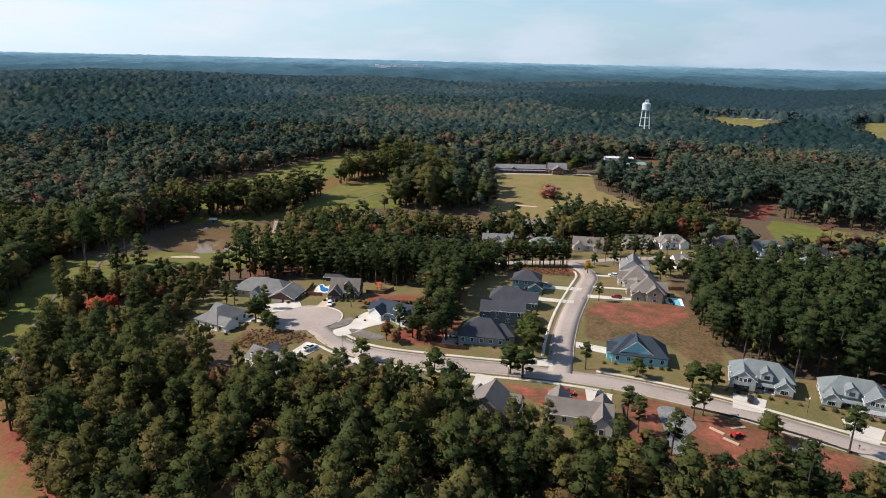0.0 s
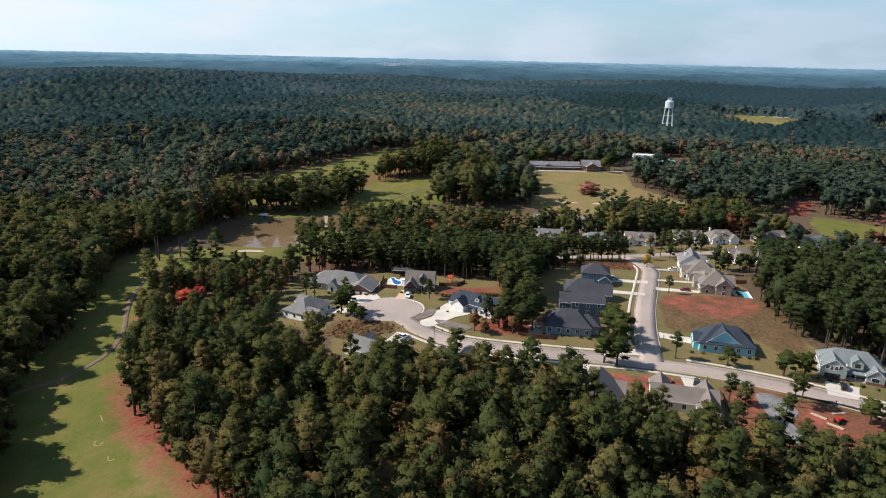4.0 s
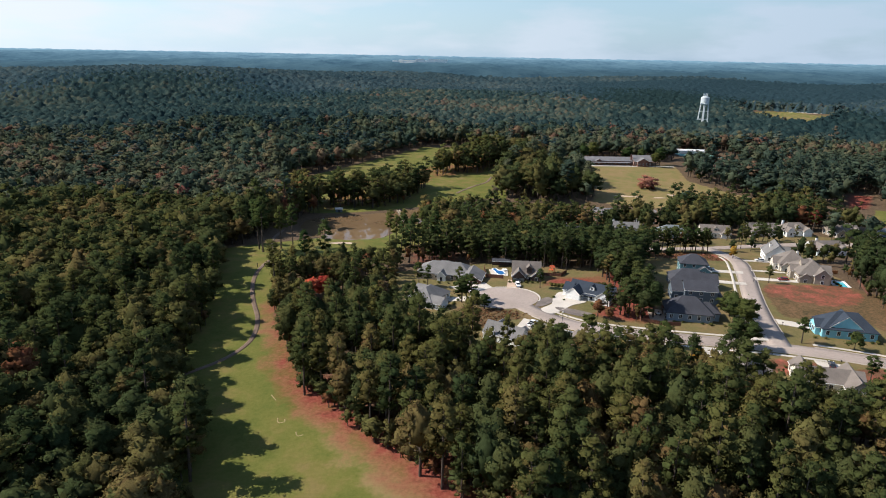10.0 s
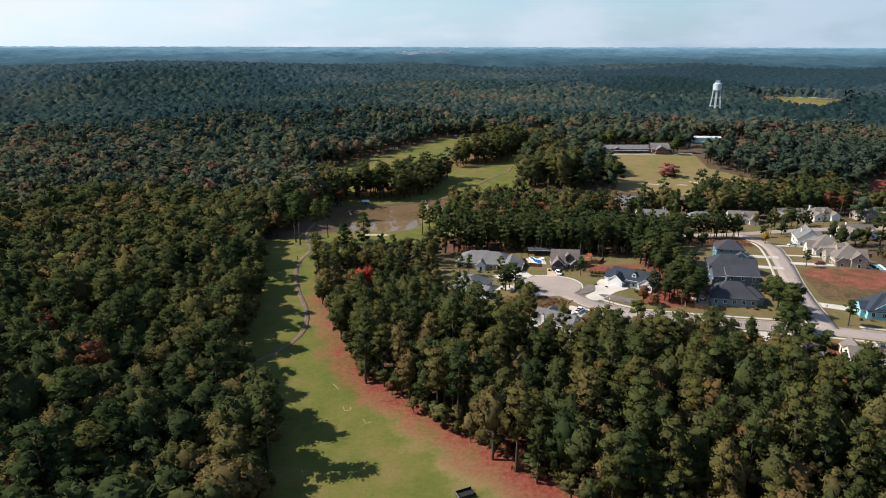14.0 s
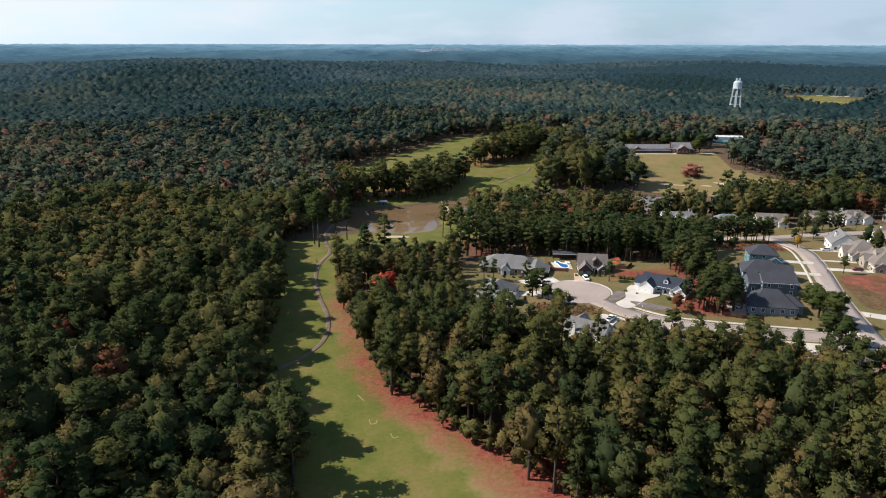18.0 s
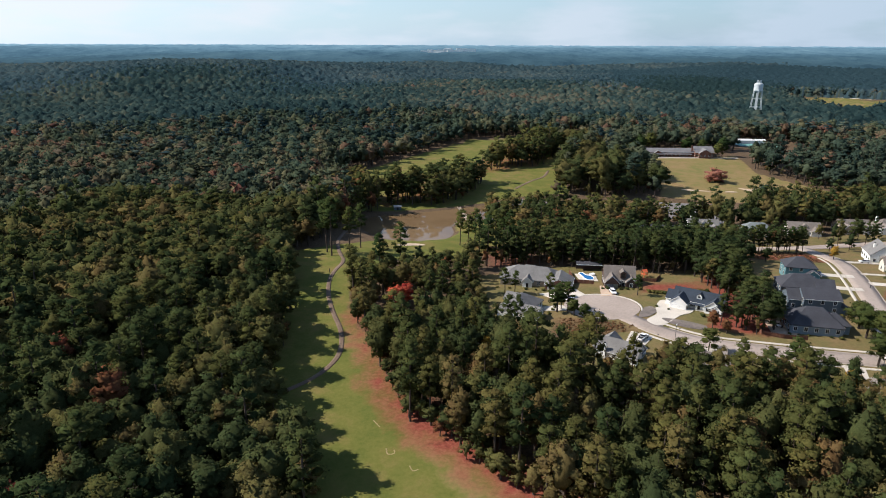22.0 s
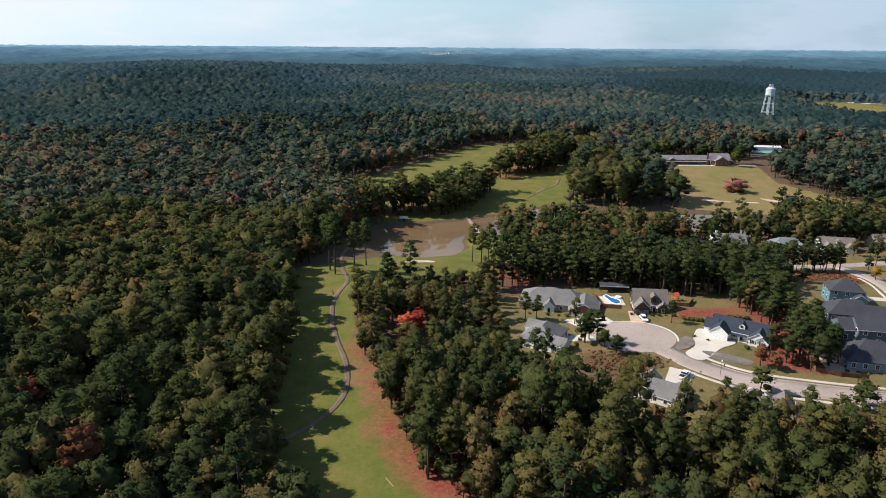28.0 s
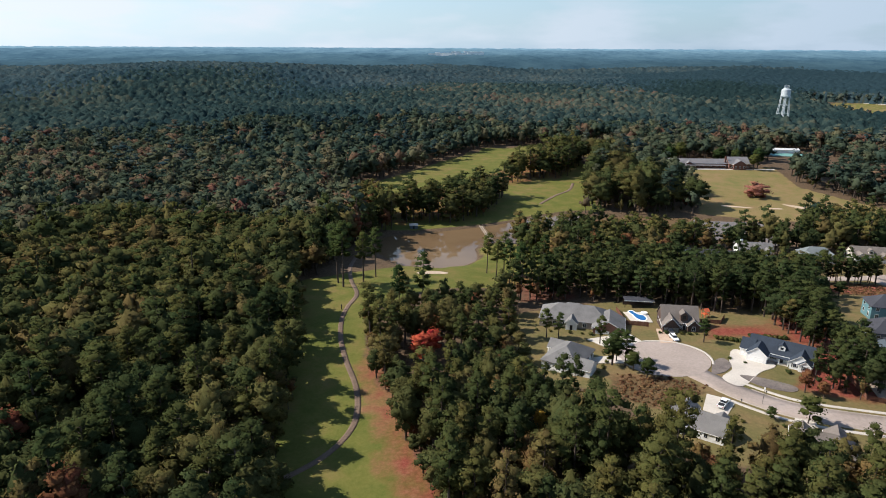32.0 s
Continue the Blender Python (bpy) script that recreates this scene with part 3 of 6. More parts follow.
for line, o, lo, hi, ax in ((STREET, 4.3, -27, 43, 0), (STREET, 4.3, 58, 200, 0), (STREET, -4.3, -38, 200, 0), (NORTH_STREET, 4.2, 214, 345, 1), (NORTH_STREET, -4.2, 214, 345, 1)):
    ribbon("kerb", between(offset_line(line, o), lo, hi, ax), 0.3, 0.22, M_kerb, "dull concrete kerb along the street", "kerb", 0.3)
for line, o, lo, hi, ax in ((STREET, 6.4, -28, 40, 0), (STREET, 6.6, 60, 200, 0), (STREET, -6.4, -36, 60, 0), (NORTH_STREET, 6.4, 216, 335, 1)):
    ribbon("pavement", between(offset_line(line, o), lo, hi, ax), 1.15, 0.16, M_concrete, "pale concrete footpath in the grass verge", "pavement", 0.2)
ring = [(-47 + 15.2 * math.cos(a), 250 + 14.2 * math.sin(a)) for a in np.linspace(-0.35, 1.9, 30)]
ribbon("kerb", ring, 0.7, 0.2, M_concrete, "curved concrete kerb of the turning circle", "kerb", 0.3)


def drive(outline, mat, label):
    if mat is M_stone_bed or len(outline) > 6:
        outline = smooth_line(outline, 0.8, True)
    tagged(flat_patch("driveway", outline, 0, mat, 0.0, thick=0.16), label, "driveway", kind="structure")


drive([(-33, 236), (-29, 231), (-20, 240), (-13, 246), (-21, 257), (-26, 250), (-28, 242)], M_concrete, "broad white concrete driveway, flared to the street")
drive([(-45, 262), (-39, 262), (-37, 275), (-43, 276)], M_paver, "tan brick paver driveway")
drive([(-70, 266), (-54, 272), (-51, 264), (-58, 258), (-63, 257)], M_concrete, "wide concrete driveway")
drive([(-41, 226), (-34, 222), (-40, 213), (-45, 217)], M_concrete, "short concrete driveway")
drive([(58, 230), (57, 225), (70, 219), (72, 224)], M_concrete, "white concrete driveway")
drive([(101, 194), (110, 190), (105, 182), (97, 185)], M_concrete, "wide concrete driveway before the garage")
drive([(128, 181), (138, 176), (131, 168), (125, 171)], M_concrete, "wide concrete driveway before the garage")
drive([(50, 279), (66, 275), (65, 271), (49, 274)], M_concrete, "concrete driveway")
drive([(52, 300), (74, 296), (72, 291), (52, 294)], M_concrete, "sandy concrete driveway")
drive([(38, 216), (47, 214), (46, 209), (38, 210)], M_concrete, "concrete driveway at the corner")
drive([(74, 285), (93, 282), (92, 278), (73, 280)], M_concrete, "concrete driveway")
drive([(80, 301), (96, 299), (95, 296), (79, 298)], M_concrete, "concrete driveway")
drive([(88, 328), (103, 327), (103, 323), (87, 324)], M_concrete, "concrete driveway")
drive([(54, 194), (62, 191), (60, 185), (53, 186)], M_concrete, "concrete driveway")
drive([(20, 203), (26, 201), (22, 190), (17, 191)], M_concrete, "concrete driveway")
drive([(-62, 252), (-60, 246), (-74, 246), (-74, 250)], M_concrete, "concrete driveway")
drive([(-21, 214), (-16, 212), (-21, 204), (-26, 206)], M_concrete, "concrete driveway")
drive([(-27, 238), (-24, 232), (-16, 228), (-13, 231), (-20, 236)], M_stone_bed, "grey river stone planting bed")
drive([(-35, 239), (-31, 240), (-27, 245), (-28, 250), (-32, 247)], M_stone_bed, "grey river stone planting bed")

M_scrape = surface("dry_scrape", (0.20, 0.155, 0.07), (0.30, 0.235, 0.12), 3.0, 0.6, local=False)
# cart path along the fairway, round the near end of the pond
CART = smooth_line([(-176, 168), (-160, 184), (-149, 196), (-144, 208), (-144, 219), (-147, 232), (-153, 247), (-158, 262), (-161, 278), (-161, 290), (-160, 304), (-166, 322), (-171, 345), (-172, 372)], 2.0)
ribbon("path", CART, 1.9, 0.07, M_cartpath, "worn brown asphalt cart path on the fairway", "path", 0.12)
ribbon("path", smooth_line([(-66, 505), (-52, 530), (-40, 548), (-34, 572)], 3.0), 2.2, 0.07, M_cartpath, "pale cart path over the far fairway", "path", 0.12)
ribbon("path", smooth_line([(52, 626), (100, 627), (150, 632)], 3.0), 3.2, 0.1, M_concrete, "pale path below the clubhouse", "path", 0.12)

ribbon("road", smooth_line([(585, 1385), (640, 1325), (690, 1285), (735, 1262)], 8.0), 9.0, 0.3, M_concrete, "pale road along the far field", "road", 0.3)


def bunker(cx, cy, rx, ry, turn=0.0):
    pts = []
    for a in np.linspace(0, 2 * math.pi, 22, endpoint=False):
        k = 1 + 0.18 * math.sin(2 * a + cx) + 0.1 * math.sin(3 * a + cy)
        x, y = rx * k * math.cos(a), ry * k * math.sin(a)
        pts.append((cx + x * math.cos(turn) - y * math.sin(turn), cy + x * math.sin(turn) + y * math.cos(turn)))
    tagged(flat_patch("sand_bunker", pts, 0, M_sand, 0.02, thick=0.08), "pale sand bunker in the grass", "bunker", "sand bunkers")


bunker(-131, 342, 6.5, 3.0, 0.2)
bunker(113, 505, 10, 2.6, -0.95)
bunker(96, 500, 4, 2.0)
bunker(70, 504, 9, 2.0, -0.3)
for line in ([(-120, 160), (-119.2, 157.6), (-117.5, 158), (-117.8, 159.4)], [(-113, 153), (-112, 151), (-110.6, 151.6)], [(-125.4, 172.8), (-123, 169.5)]):
    ribbon("turf_scar", smooth_line(line, 0.6), 0.35, 0.02, M_scrape, "pale sandy scrape in the fairway grass", "turf scar", 0.05)

# ---- trees ----
rng = np.random.default_rng(7)
ICO_V = np.array([(0, 0, 1)] + [(0.894 * math.cos(a), 0.894 * math.sin(a), 0.447) for a in np.arange(5) * 1.2566] +
                 [(0.894 * math.cos(a + 0.628), 0.894 * math.sin(a + 0.628), -0.447) for a in np.arange(5) * 1.2566] + [(0, 0, -1)])
ICO_F = np.array([(0, 1 + i, 1 + (i + 1) % 5) for i in range(5)] + [(1 + i, 6 + i, 1 + (i + 1) % 5) for i in range(5)] +
                 [(1 + (i + 1) % 5, 6 + i, 6 + (i + 1) % 5) for i in range(5)] + [(11, 6 + (i + 1) % 5, 6 + i) for i in range(5)])


OCT_V = np.array([(0, 0, 1), (1, 0, 0), (0, 1, 0), (-1, 0, 0), (0, -1, 0), (0, 0, -1)], float)
OCT_F = np.array([(0, 1, 2), (0, 2, 3), (0, 3, 4), (0, 4, 1), (5, 2, 1), (5, 3, 2), (5, 4, 3), (5, 1, 4)])


def tube(points, radii, sides=5):
    """A tapered stem through points."""
    v, f = [], []
    for p, r in zip(points, radii):
        for k in range(sides):
            a = 2 * math.pi * k / sides
            v.append((p[0] + r * math.cos(a), p[1] + r * math.sin(a), p[2]))
    for i in range(len(points) - 1):
        for k in range(sides):
            a, b = i * sides + k, i * sides + (k + 1) % sides
            f += [(a, b, b + sides), (a, b + sides, a + sides)]
    return np.array(v, float), np.array(f, int)


def unit(a):
    return a / (np.linalg.norm(a, axis=-1, keepdims=True) + 1e-9)


def lump(centre, reach, count, size, heart, core=0.84, fine=True):
    """One leafy bough: a soft rounded mass with small leaf sprays all over it. Gives points, faces and soft normals."""
    base_v, base_f = (ICO_V, ICO_F) if fine else (OCT_V, OCT_F)
    turn = rng.uniform(0, 6.28)
    ca, sa = math.cos(turn), math.sin(turn)
    bv = np.stack([base_v[:, 0] * ca - base_v[:, 1] * sa, base_v[:, 0] * sa + base_v[:, 1] * ca, base_v[:, 2]], 1)
    reach = np.asarray(reach, float) * rng.uniform(0.85, 1.15, 3)
    kv = bv * rng.uniform(0.8, 1.15, (len(bv), 1)) * reach * (core if fine else core * 1.1) + centre
    kn = unit(unit(bv / reach) * 0.5 + unit((kv - heart) * (1, 1, 0.7)) * 0.75)
    away = unit(centre - heart)
    d = unit(rng.normal(size=(count, 3)) + away * 0.55 + np.array([0, 0, 0.25]))
    c = centre + d * reach * rng.uniform(0.78, 1.18, (count, 1))
    n = unit(d + rng.normal(scale=0.55, size=d.shape))
    u = unit(np.cross(n, rng.normal(size=d.shape)))
    w = np.cross(n, u)
    z = size * rng.uniform(0.55, 1.4, (count, 1))
    v = np.stack([c + u * z, c - u * z * 0.55 + w * z * 0.8, c - u * z * 0.5 - w * z * 0.75], 1).reshape(-1, 3)
    sn = unit(unit(d / reach) * 0.45 + unit((c - heart) * (1, 1, 0.7)) * 0.75 + rng.normal(scale=0.22, size=d.shape))
    return np.concatenate([kv, v]), np.concatenate([base_f, np.arange(count * 3).reshape(-1, 3) + len(kv)]), np.concatenate([kn, np.repeat(sn, 3, 0)])


def gather(pieces):
    v, f, n, o = [], [], [], 0
    for p in pieces:
        v.append(p[0])
        f.append(p[1] + o)
        if len(p) > 2:
            n.append(p[2])
        o += len(p[0])
    return (np.concatenate(v), np.concatenate(f)) + ((np.concatenate(n),) if n else ())


def make_tree(kind, detail):
    """(stem, crown) of a tree about 20 m high. detail 3: near, 2: middle distance, 1: far."""
    sprays, size = {3: (38, 0.31), 2: (14, 0.56), 1: (8, 0.85)}[detail]
    stems, boughs = [], []
    fine = detail > 1
    if kind == "pine":
        # bare trunk, an open crown of flat tufts that rounds off at the top
        h = rng.uniform(20, 25)
        lean = rng.normal(scale=0.5, size=2)
        stems.append(tube([(0, 0, -0.6), (lean[0] * 0.5, lean[1] * 0.5, h * 0.5), (lean[0], lean[1], h * 0.95)], [0.30, 0.21, 0.05], 6 if detail == 3 else 4))
        low = rng.uniform(0.36, 0.5) if detail == 3 else rng.uniform(0.22, 0.4)
        heart = np.array([lean[0] * 0.7, lean[1] * 0.7, h * 0.62])
        n = {3: 19, 2: 11, 1: 6}[detail]
        for i in range(n):
            q = (i + 0.3) / n
            z = h * (low + (0.93 - low) * q)
            wide = 2.5 * math.sin(math.pi * (0.24 + 0.52 * q)) * rng.uniform(0.35, 1.05)
            a = i * 2.4 + rng.uniform(-0.6, 0.6)
            c = np.array([lean[0] * q + wide * math.cos(a), lean[1] * q + wide * math.sin(a), z])
            r = rng.uniform(1.05, 1.65) * {3: 1, 2: 1.2, 1: 1.65}[detail]
            boughs.append(lump(c, (r, r, r * 0.72), int(sprays * 0.95), size * 0.92, heart, 0.74, fine))
            if detail == 3 and wide > 1.0:
                stems.append(tube([(lean[0] * q, lean[1] * q, z - 0.7), tuple(c)], [0.08, 0.02], 3))
        boughs.append(lump(np.array([lean[0], lean[1], h * 0.95]), (1.5, 1.5, 1.05), sprays, size * 0.85, heart, 0.7, fine))
    elif kind == "young":
        h = rng.uniform(6, 8)
        stems.append(tube([(0, 0, -0.3), (0.1, 0, h * 0.6)], [0.12, 0.04], 5))
        heart = np.array([0, 0, h * 0.5])
        for i in range(9):
            q = i / 8
            a = i * 2.4
            o = 1.25 * (1 - 0.6 * q)
            boughs.append(lump(np.array([o * math.cos(a), o * math.sin(a), h * (0.36 + 0.54 * q)]), (1.0, 1.0, 0.85), 26, 0.26, heart, 0.75))
    else:
        # billowing crown: boughs over an uneven egg, lower ones hanging wide
        h = rng.uniform(16, 21)
        wide = rng.uniform(2.5, 3.5)
        heart = np.array([0, 0, h * 0.56])
        boughs.append(lump(heart + np.array([0, 0, h * 0.04]), (wide * 0.78, wide * 0.78, h * 0.32), 24 if fine else 8, size, heart, 0.92))
        stems.append(tube([(0, 0, -0.6), (0.2, 0, h * 0.35), (0, 0.2, h * 0.75)], [0.36, 0.26, 0.08], 6 if detail == 3 else 4))
        n = {3: 19, 2: 12, 1: 6}[detail]
        skew = rng.normal(scale=0.5, size=2)
        for i in range(n):
            q = (i + 0.5) / n
            ph = math.acos(1 - 1.62 * q)
            a = i * 2.4 + rng.uniform(-0.45, 0.45)
            k = rng.uniform(0.68, 1.05)
            c = np.array([wide * k * math.sin(ph) * math.cos(a) + skew[0] * (1 - q), wide * k * math.sin(ph) * math.sin(a) + skew[1] * (1 - q), h * 0.52 + h * 0.40 * k * math.cos(ph)])
            r = rng.uniform(1.0, 1.75) * {3: 1, 2: 1.2, 1: 1.45}[detail]
            boughs.append(lump(c, (r, r, r * 0.86), sprays + (4 if detail == 3 else 0), size, heart, 0.80, fine))
            if detail == 3 and i % 3 == 0:
                stems.append(tube([(0, 0, h * 0.32), tuple(c)], [0.13, 0.03], 3))
    return gather(stems), gather(boughs)


KINDS = ("pine", "broad")
TREES = {(k, d): [make_tree(k, d) for _ in range(8)] for k in KINDS for d in (3, 2, 1)}
TREES["young", 3] = [make_tree("young", 3) for _ in range(4)]


def scatter(polys, spacing, seed, avoid=(), clear=2.0):
    """Uneven planting inside outlines: a jittered lattice, less what must stay open."""
    r = np.random.default_rng(seed)
    p = np.concatenate([np.array(q, float) for q in polys])
    xs, ys = np.arange(p[:, 0].min(), p[:, 0].max(), spacing), np.arange(p[:, 1].min(), p[:, 1].max(), spacing)
    x, y = np.meshgrid(xs, ys)
    x = (x + spacing * 0.5 * (np.arange(len(ys)) % 2)[:, None] + r.uniform(-0.42, 0.42, x.shape) * spacing).ravel()
    y = y.ravel() + r.uniform(-0.42, 0.42, y.size) * spacing
    keep = np.zeros(x.shape, bool)
    for q in polys:
        keep |= edge_distance(q, x, y) > 0
    # only the sector that the flight looks over
    keep &= (x > -135 - 0.78 * np.maximum(y - 40, 0)) & (x < 28 + 0.76 * np.maximum(y - 5, 0))
    for q in avoid:
        keep &= edge_distance(q, x, y) < -clear
    return x[keep], y[keep]


def planting(name, spots, detail, pines, label, seed, size=(0.8, 1.15), mats=None, shrink=None, tint=1.0, spread=1.0):
    """All the trees of a wood, joined: stems in one mesh and crowns in another."""
    x, y = spots
    r = np.random.default_rng(seed)
    n = len(x)
    z = land(x, y)
    kinds = np.where(r.uniform(size=n) < pines, 0, 1)
    sel = r.integers(0, 8, n)
    if shrink is not None:
        size_k = shrink(x, y)
    else:
        size_k = 1.0
    turn, sc = r.uniform(0, 6.283, n), r.uniform(*size, n) * size_k
    wide = sc * r.uniform(0.85, 1.25, n) * spread
    # stands of one hue: a slow drift over the land plus each tree's own luck
    # the widest swing also imitates broad cloud shade by darker leaf tone
    drift = 0.5 + 0.26 * np.sin(x / 67 + 1.1 + np.sin(y / 90)) * np.sin(y / 81 + 0.7 * np.sin(x / 110)) + 0.14 * np.sin(x / 19 - y / 23) + 0.30 * np.sin(x / 230 + 2.0 + 1.4 * np.sin(y / 340)) * np.sin(y / 150 + x / 420)
    sc = sc * (1 + 0.10 * np.sin(x / 38 + y / 71) + 0.07 * np.sin(x / 17 - y / 29))
    tone = np.clip(drift * 0.5 + r.beta(0.9, 1.7, n) * 0.95 - 0.24, 0, 0.86) * tint
    tone = np.where(r.uniform(size=n) < 0.014, r.uniform(0.82, 0.97, n), tone)
    sv, sf, lv, lf, ln, lt, lm, so, lo = [], [], [], [], [], [], [], 0, 0
    for ki, k in enumerate(KINDS):
        pool = TREES[k, detail]
        for ti, tpl in enumerate(pool):
            w = np.where((kinds == ki) & (sel % len(pool) == ti))[0]
            if not len(w):
                continue
            ca, sa = np.cos(turn[w])[:, None], np.sin(turn[w])[:, None]
            for part_i, (tv, tf, *tn) in enumerate(tpl):
                px = (tv[:, 0] * ca - tv[:, 1] * sa) * wide[w, None] + x[w, None]
                py = (tv[:, 0] * sa + tv[:, 1] * ca) * wide[w, None] + y[w, None]
                pz = tv[None, :, 2] * sc[w, None] + z[w, None]
                vv = np.stack([px, py, pz], -1).reshape(-1, 3)
                base = (np.arange(len(w)) * len(tv))[:, None, None]
                if part_i == 0:
                    sf.append((tf[None] + base).reshape(-1, 3) + so)
                    sv.append(vv)
                    so += len(vv)
                else:
                    lf.append((tf[None] + base).reshape(-1, 3) + lo)
                    lv.append(vv)
                    nn = tn[0]
                    ln.append(np.stack([nn[:, 0] * ca - nn[:, 1] * sa, nn[:, 0] * sa + nn[:, 1] * ca, np.broadcast_to(nn[:, 2], (len(w), len(nn)))], -1).reshape(-1, 3))
                    lt.append(np.repeat(tone[w], len(tv)))
                    lm.append(np.full(len(w) * len(tf), ki))
                    lo += len(vv)
    root = new(name, raw_mesh(name, np.concatenate(lv), np.concatenate(lf), list(mats or (M_pine, M_broad)), np.concatenate(lm), np.concatenate(lt), normals=np.concatenate(ln)))
    tagged(root, label, "woodland", kind="stuff")
    if sv:
        stems = new("trunks", raw_mesh("trunks", np.concatenate(sv), np.concatenate(sf), [M_bark]))
        stems.parent = root
        stems["kind"] = "stuff"
    return root


def tree_thing(kind, x, y, scale, label, crown_mat, seed, group="", name=None, width=1.0, z=None):
    """One tree of its own: an Empty at its foot, a trunk and a crown."""
    r = random.Random(seed)
    pool = TREES[kind, 3]
    i = r.randrange(len(pool))
    key = (kind, i, crown_mat.name)
    if key not in TREE_MESHES:
        (tv, tf), (cv, cf, cn) = pool[i]
        TREE_MESHES[key] = (raw_mesh("trunk", tv, tf, [M_bark]), raw_mesh("crown", cv, cf, [crown_mat], tone=np.full(len(cv), 0.5), normals=cn))
    root = new(name or {"pine": "pine_tree", "broad": "broadleaf_tree", "young": "young_tree"}[kind])
    root.matrix_basis = Matrix.Translation((x, y, lz(x, y) if z is None else z)) @ Matrix.Rotation(r.uniform(0, 6.28), 4, "Z") @ Matrix.Diagonal((scale * width, scale * width, scale, 1))
    for part_name, me in zip(("trunk", "crown"), TREE_MESHES[key]):
        ob = new(part_name, me)
        ob.parent = root
    return tagged(root, label, "tree", group)


TREE_MESHES = {}
# outlines of the woods
FRONT_WOOD = [(-150, 266), (-147, 252), (-130, 207), (-116, 173), (-104, 163), (-97, 152), (-89, 143), (-76, 133), (-66, 124), (-58, 110), (-50, 96), (20, 96), (90, 96), (170, 104), (240, 112), (190, 128),
              (150, 134), (122, 142), (104, 138), (84, 146), (62, 158), (36, 164), (16, 168), (4, 178), (-12, 184), (-30, 183), (-36, 184), (-58, 184), (-68, 196), (-76, 206), (-86, 220), (-98, 226), (-108, 236), (-110, 262), (-130, 266)]
MAPLE_GAP = [(-135, 253), (-119, 256), (-114, 236), (-120, 222), (-132, 228)]
LOW_WOOD = [(-150, 268), (-110, 262), (-108, 238), (-98, 224), (-93, 236), (-94, 262), (-96, 296), (-110, 300), (-130, 296), (-148, 290)]
LEFT_WOOD = [(-420, 90), (-131, 90), (-131, 122), (-135, 140), (-145, 157), (-153, 172), (-160, 193), (-165, 226), (-174, 262), (-188, 310), (-183, 330), (-179, 350), (-177, 400), (-175, 425), (-195, 450), (-214, 480), (-222, 525), (-300, 525), (-480, 420)]
BELT = [(-102, 302), (-60, 312), (-22, 297), (2, 288), (0, 262), (-5, 240), (-12, 231), (5, 222), (11, 226), (14, 250), (18, 288), (34, 318), (38, 338), (20, 352), (-18, 362), (-52, 388), (-68, 402), (-70, 372), (-66, 340)]
RIGHT_WOOD = [(112, 211), (107, 236), (111, 262), (119, 284), (126, 305), (148, 322), (205, 316), (300, 292), (420, 270), (430, 180), (260, 160), (200, 178), (165, 192), (139, 200)]
GROVE_WEST = [(-160, 454), (-146, 446), (-125, 456), (-106, 474), (-95, 500), (-90, 532), (-104, 537), (-118, 508), (-138, 486), (-162, 475)]
GROVE_NORTH = [(-84, 566), (-74, 582), (-60, 588), (-36, 592), (-20, 640), (-16, 690), (-40, 690), (-48, 650), (-72, 615), (-88, 592)]
SHORE_BELT = [(-92, 409), (-73, 414), (-56, 413), (-25, 412), (5, 414), (10, 392), (-31, 366), (-64, 352), (-82, 372)]
GROVE_MID = [(-34, 498), (-12, 484), (18, 484), (42, 494), (46, 528), (24, 556), (16, 600), (20, 640), (-10, 660), (-12, 600), (-30, 545)]
SHORE = [(-20, 386), (30, 372), (60, 380), (120, 398), (196, 402), (196, 430), (190, 470), (180, 476), (150, 462), (95, 462), (80, 432), (70, 414), (40, 414), (0, 418), (-60, 408)]
CLUB_WOOD = [(188, 480), (166, 520), (150, 566), (160, 625), (240, 632), (300, 660), (420, 640), (420, 440), (310, 436), (250, 478)]
WEST_BANK = [(-186, 385), (-174, 392), (-170, 410), (-169, 424), (-162, 432), (-164, 452), (-170, 470), (-192, 470)]
HOUSE_LOTS = []  # filled in beside the houses

# ---- houses ----
def part(name, bm, mat, parent, label=""):
    """Links a bmesh as one mesh object under a thing or a part."""
    me = bpy.data.meshes.new(name)
    bmesh.ops.recalc_face_normals(bm, faces=bm.faces[:])
    bm.to_mesh(me)
    bm.free()
    me.materials.append(mat)
    ob = new(name, me)
    ob.parent = parent
    if label:
        ob["label"] = label
    return ob


def box_bm(x0, x1, y0, y1, z0, z1, bevel=0.0):
    bm = bmesh.new()
    v = [bm.verts.new(c) for c in ((x0, y0, z0), (x1, y0, z0), (x1, y1, z0), (x0, y1, z0), (x0, y0, z1), (x1, y0, z1), (x1, y1, z1), (x0, y1, z1))]
    for f in ((0, 3, 2, 1), (4, 5, 6, 7), (0, 1, 5, 4), (1, 2, 6, 5), (2, 3, 7, 6), (3, 0, 4, 7)):
        bm.faces.new([v[i] for i in f])
    if bevel:
        bmesh.ops.bevel(bm, geom=bm.edges[:], offset=bevel, segments=1, affect="EDGES")
    return bm


def poly_bm(verts, faces):
    bm = bmesh.new()
    v = [bm.verts.new(c) for c in verts]
    for f in faces:
        bm.faces.new([v[i] for i in f])
    return bm


def wall_bm(x0, x1, y0, y1, z0, h, kind, pitch):
    """Walls of one block with its gables."""
    e = z0 + h
    v = [(x0, y0, z0), (x1, y0, z0), (x1, y1, z0), (x0, y1, z0), (x0, y0, e), (x1, y0, e), (x1, y1, e), (x0, y1, e)]
    if kind == "gy":
        top = e + (x1 - x0) / 2 * pitch
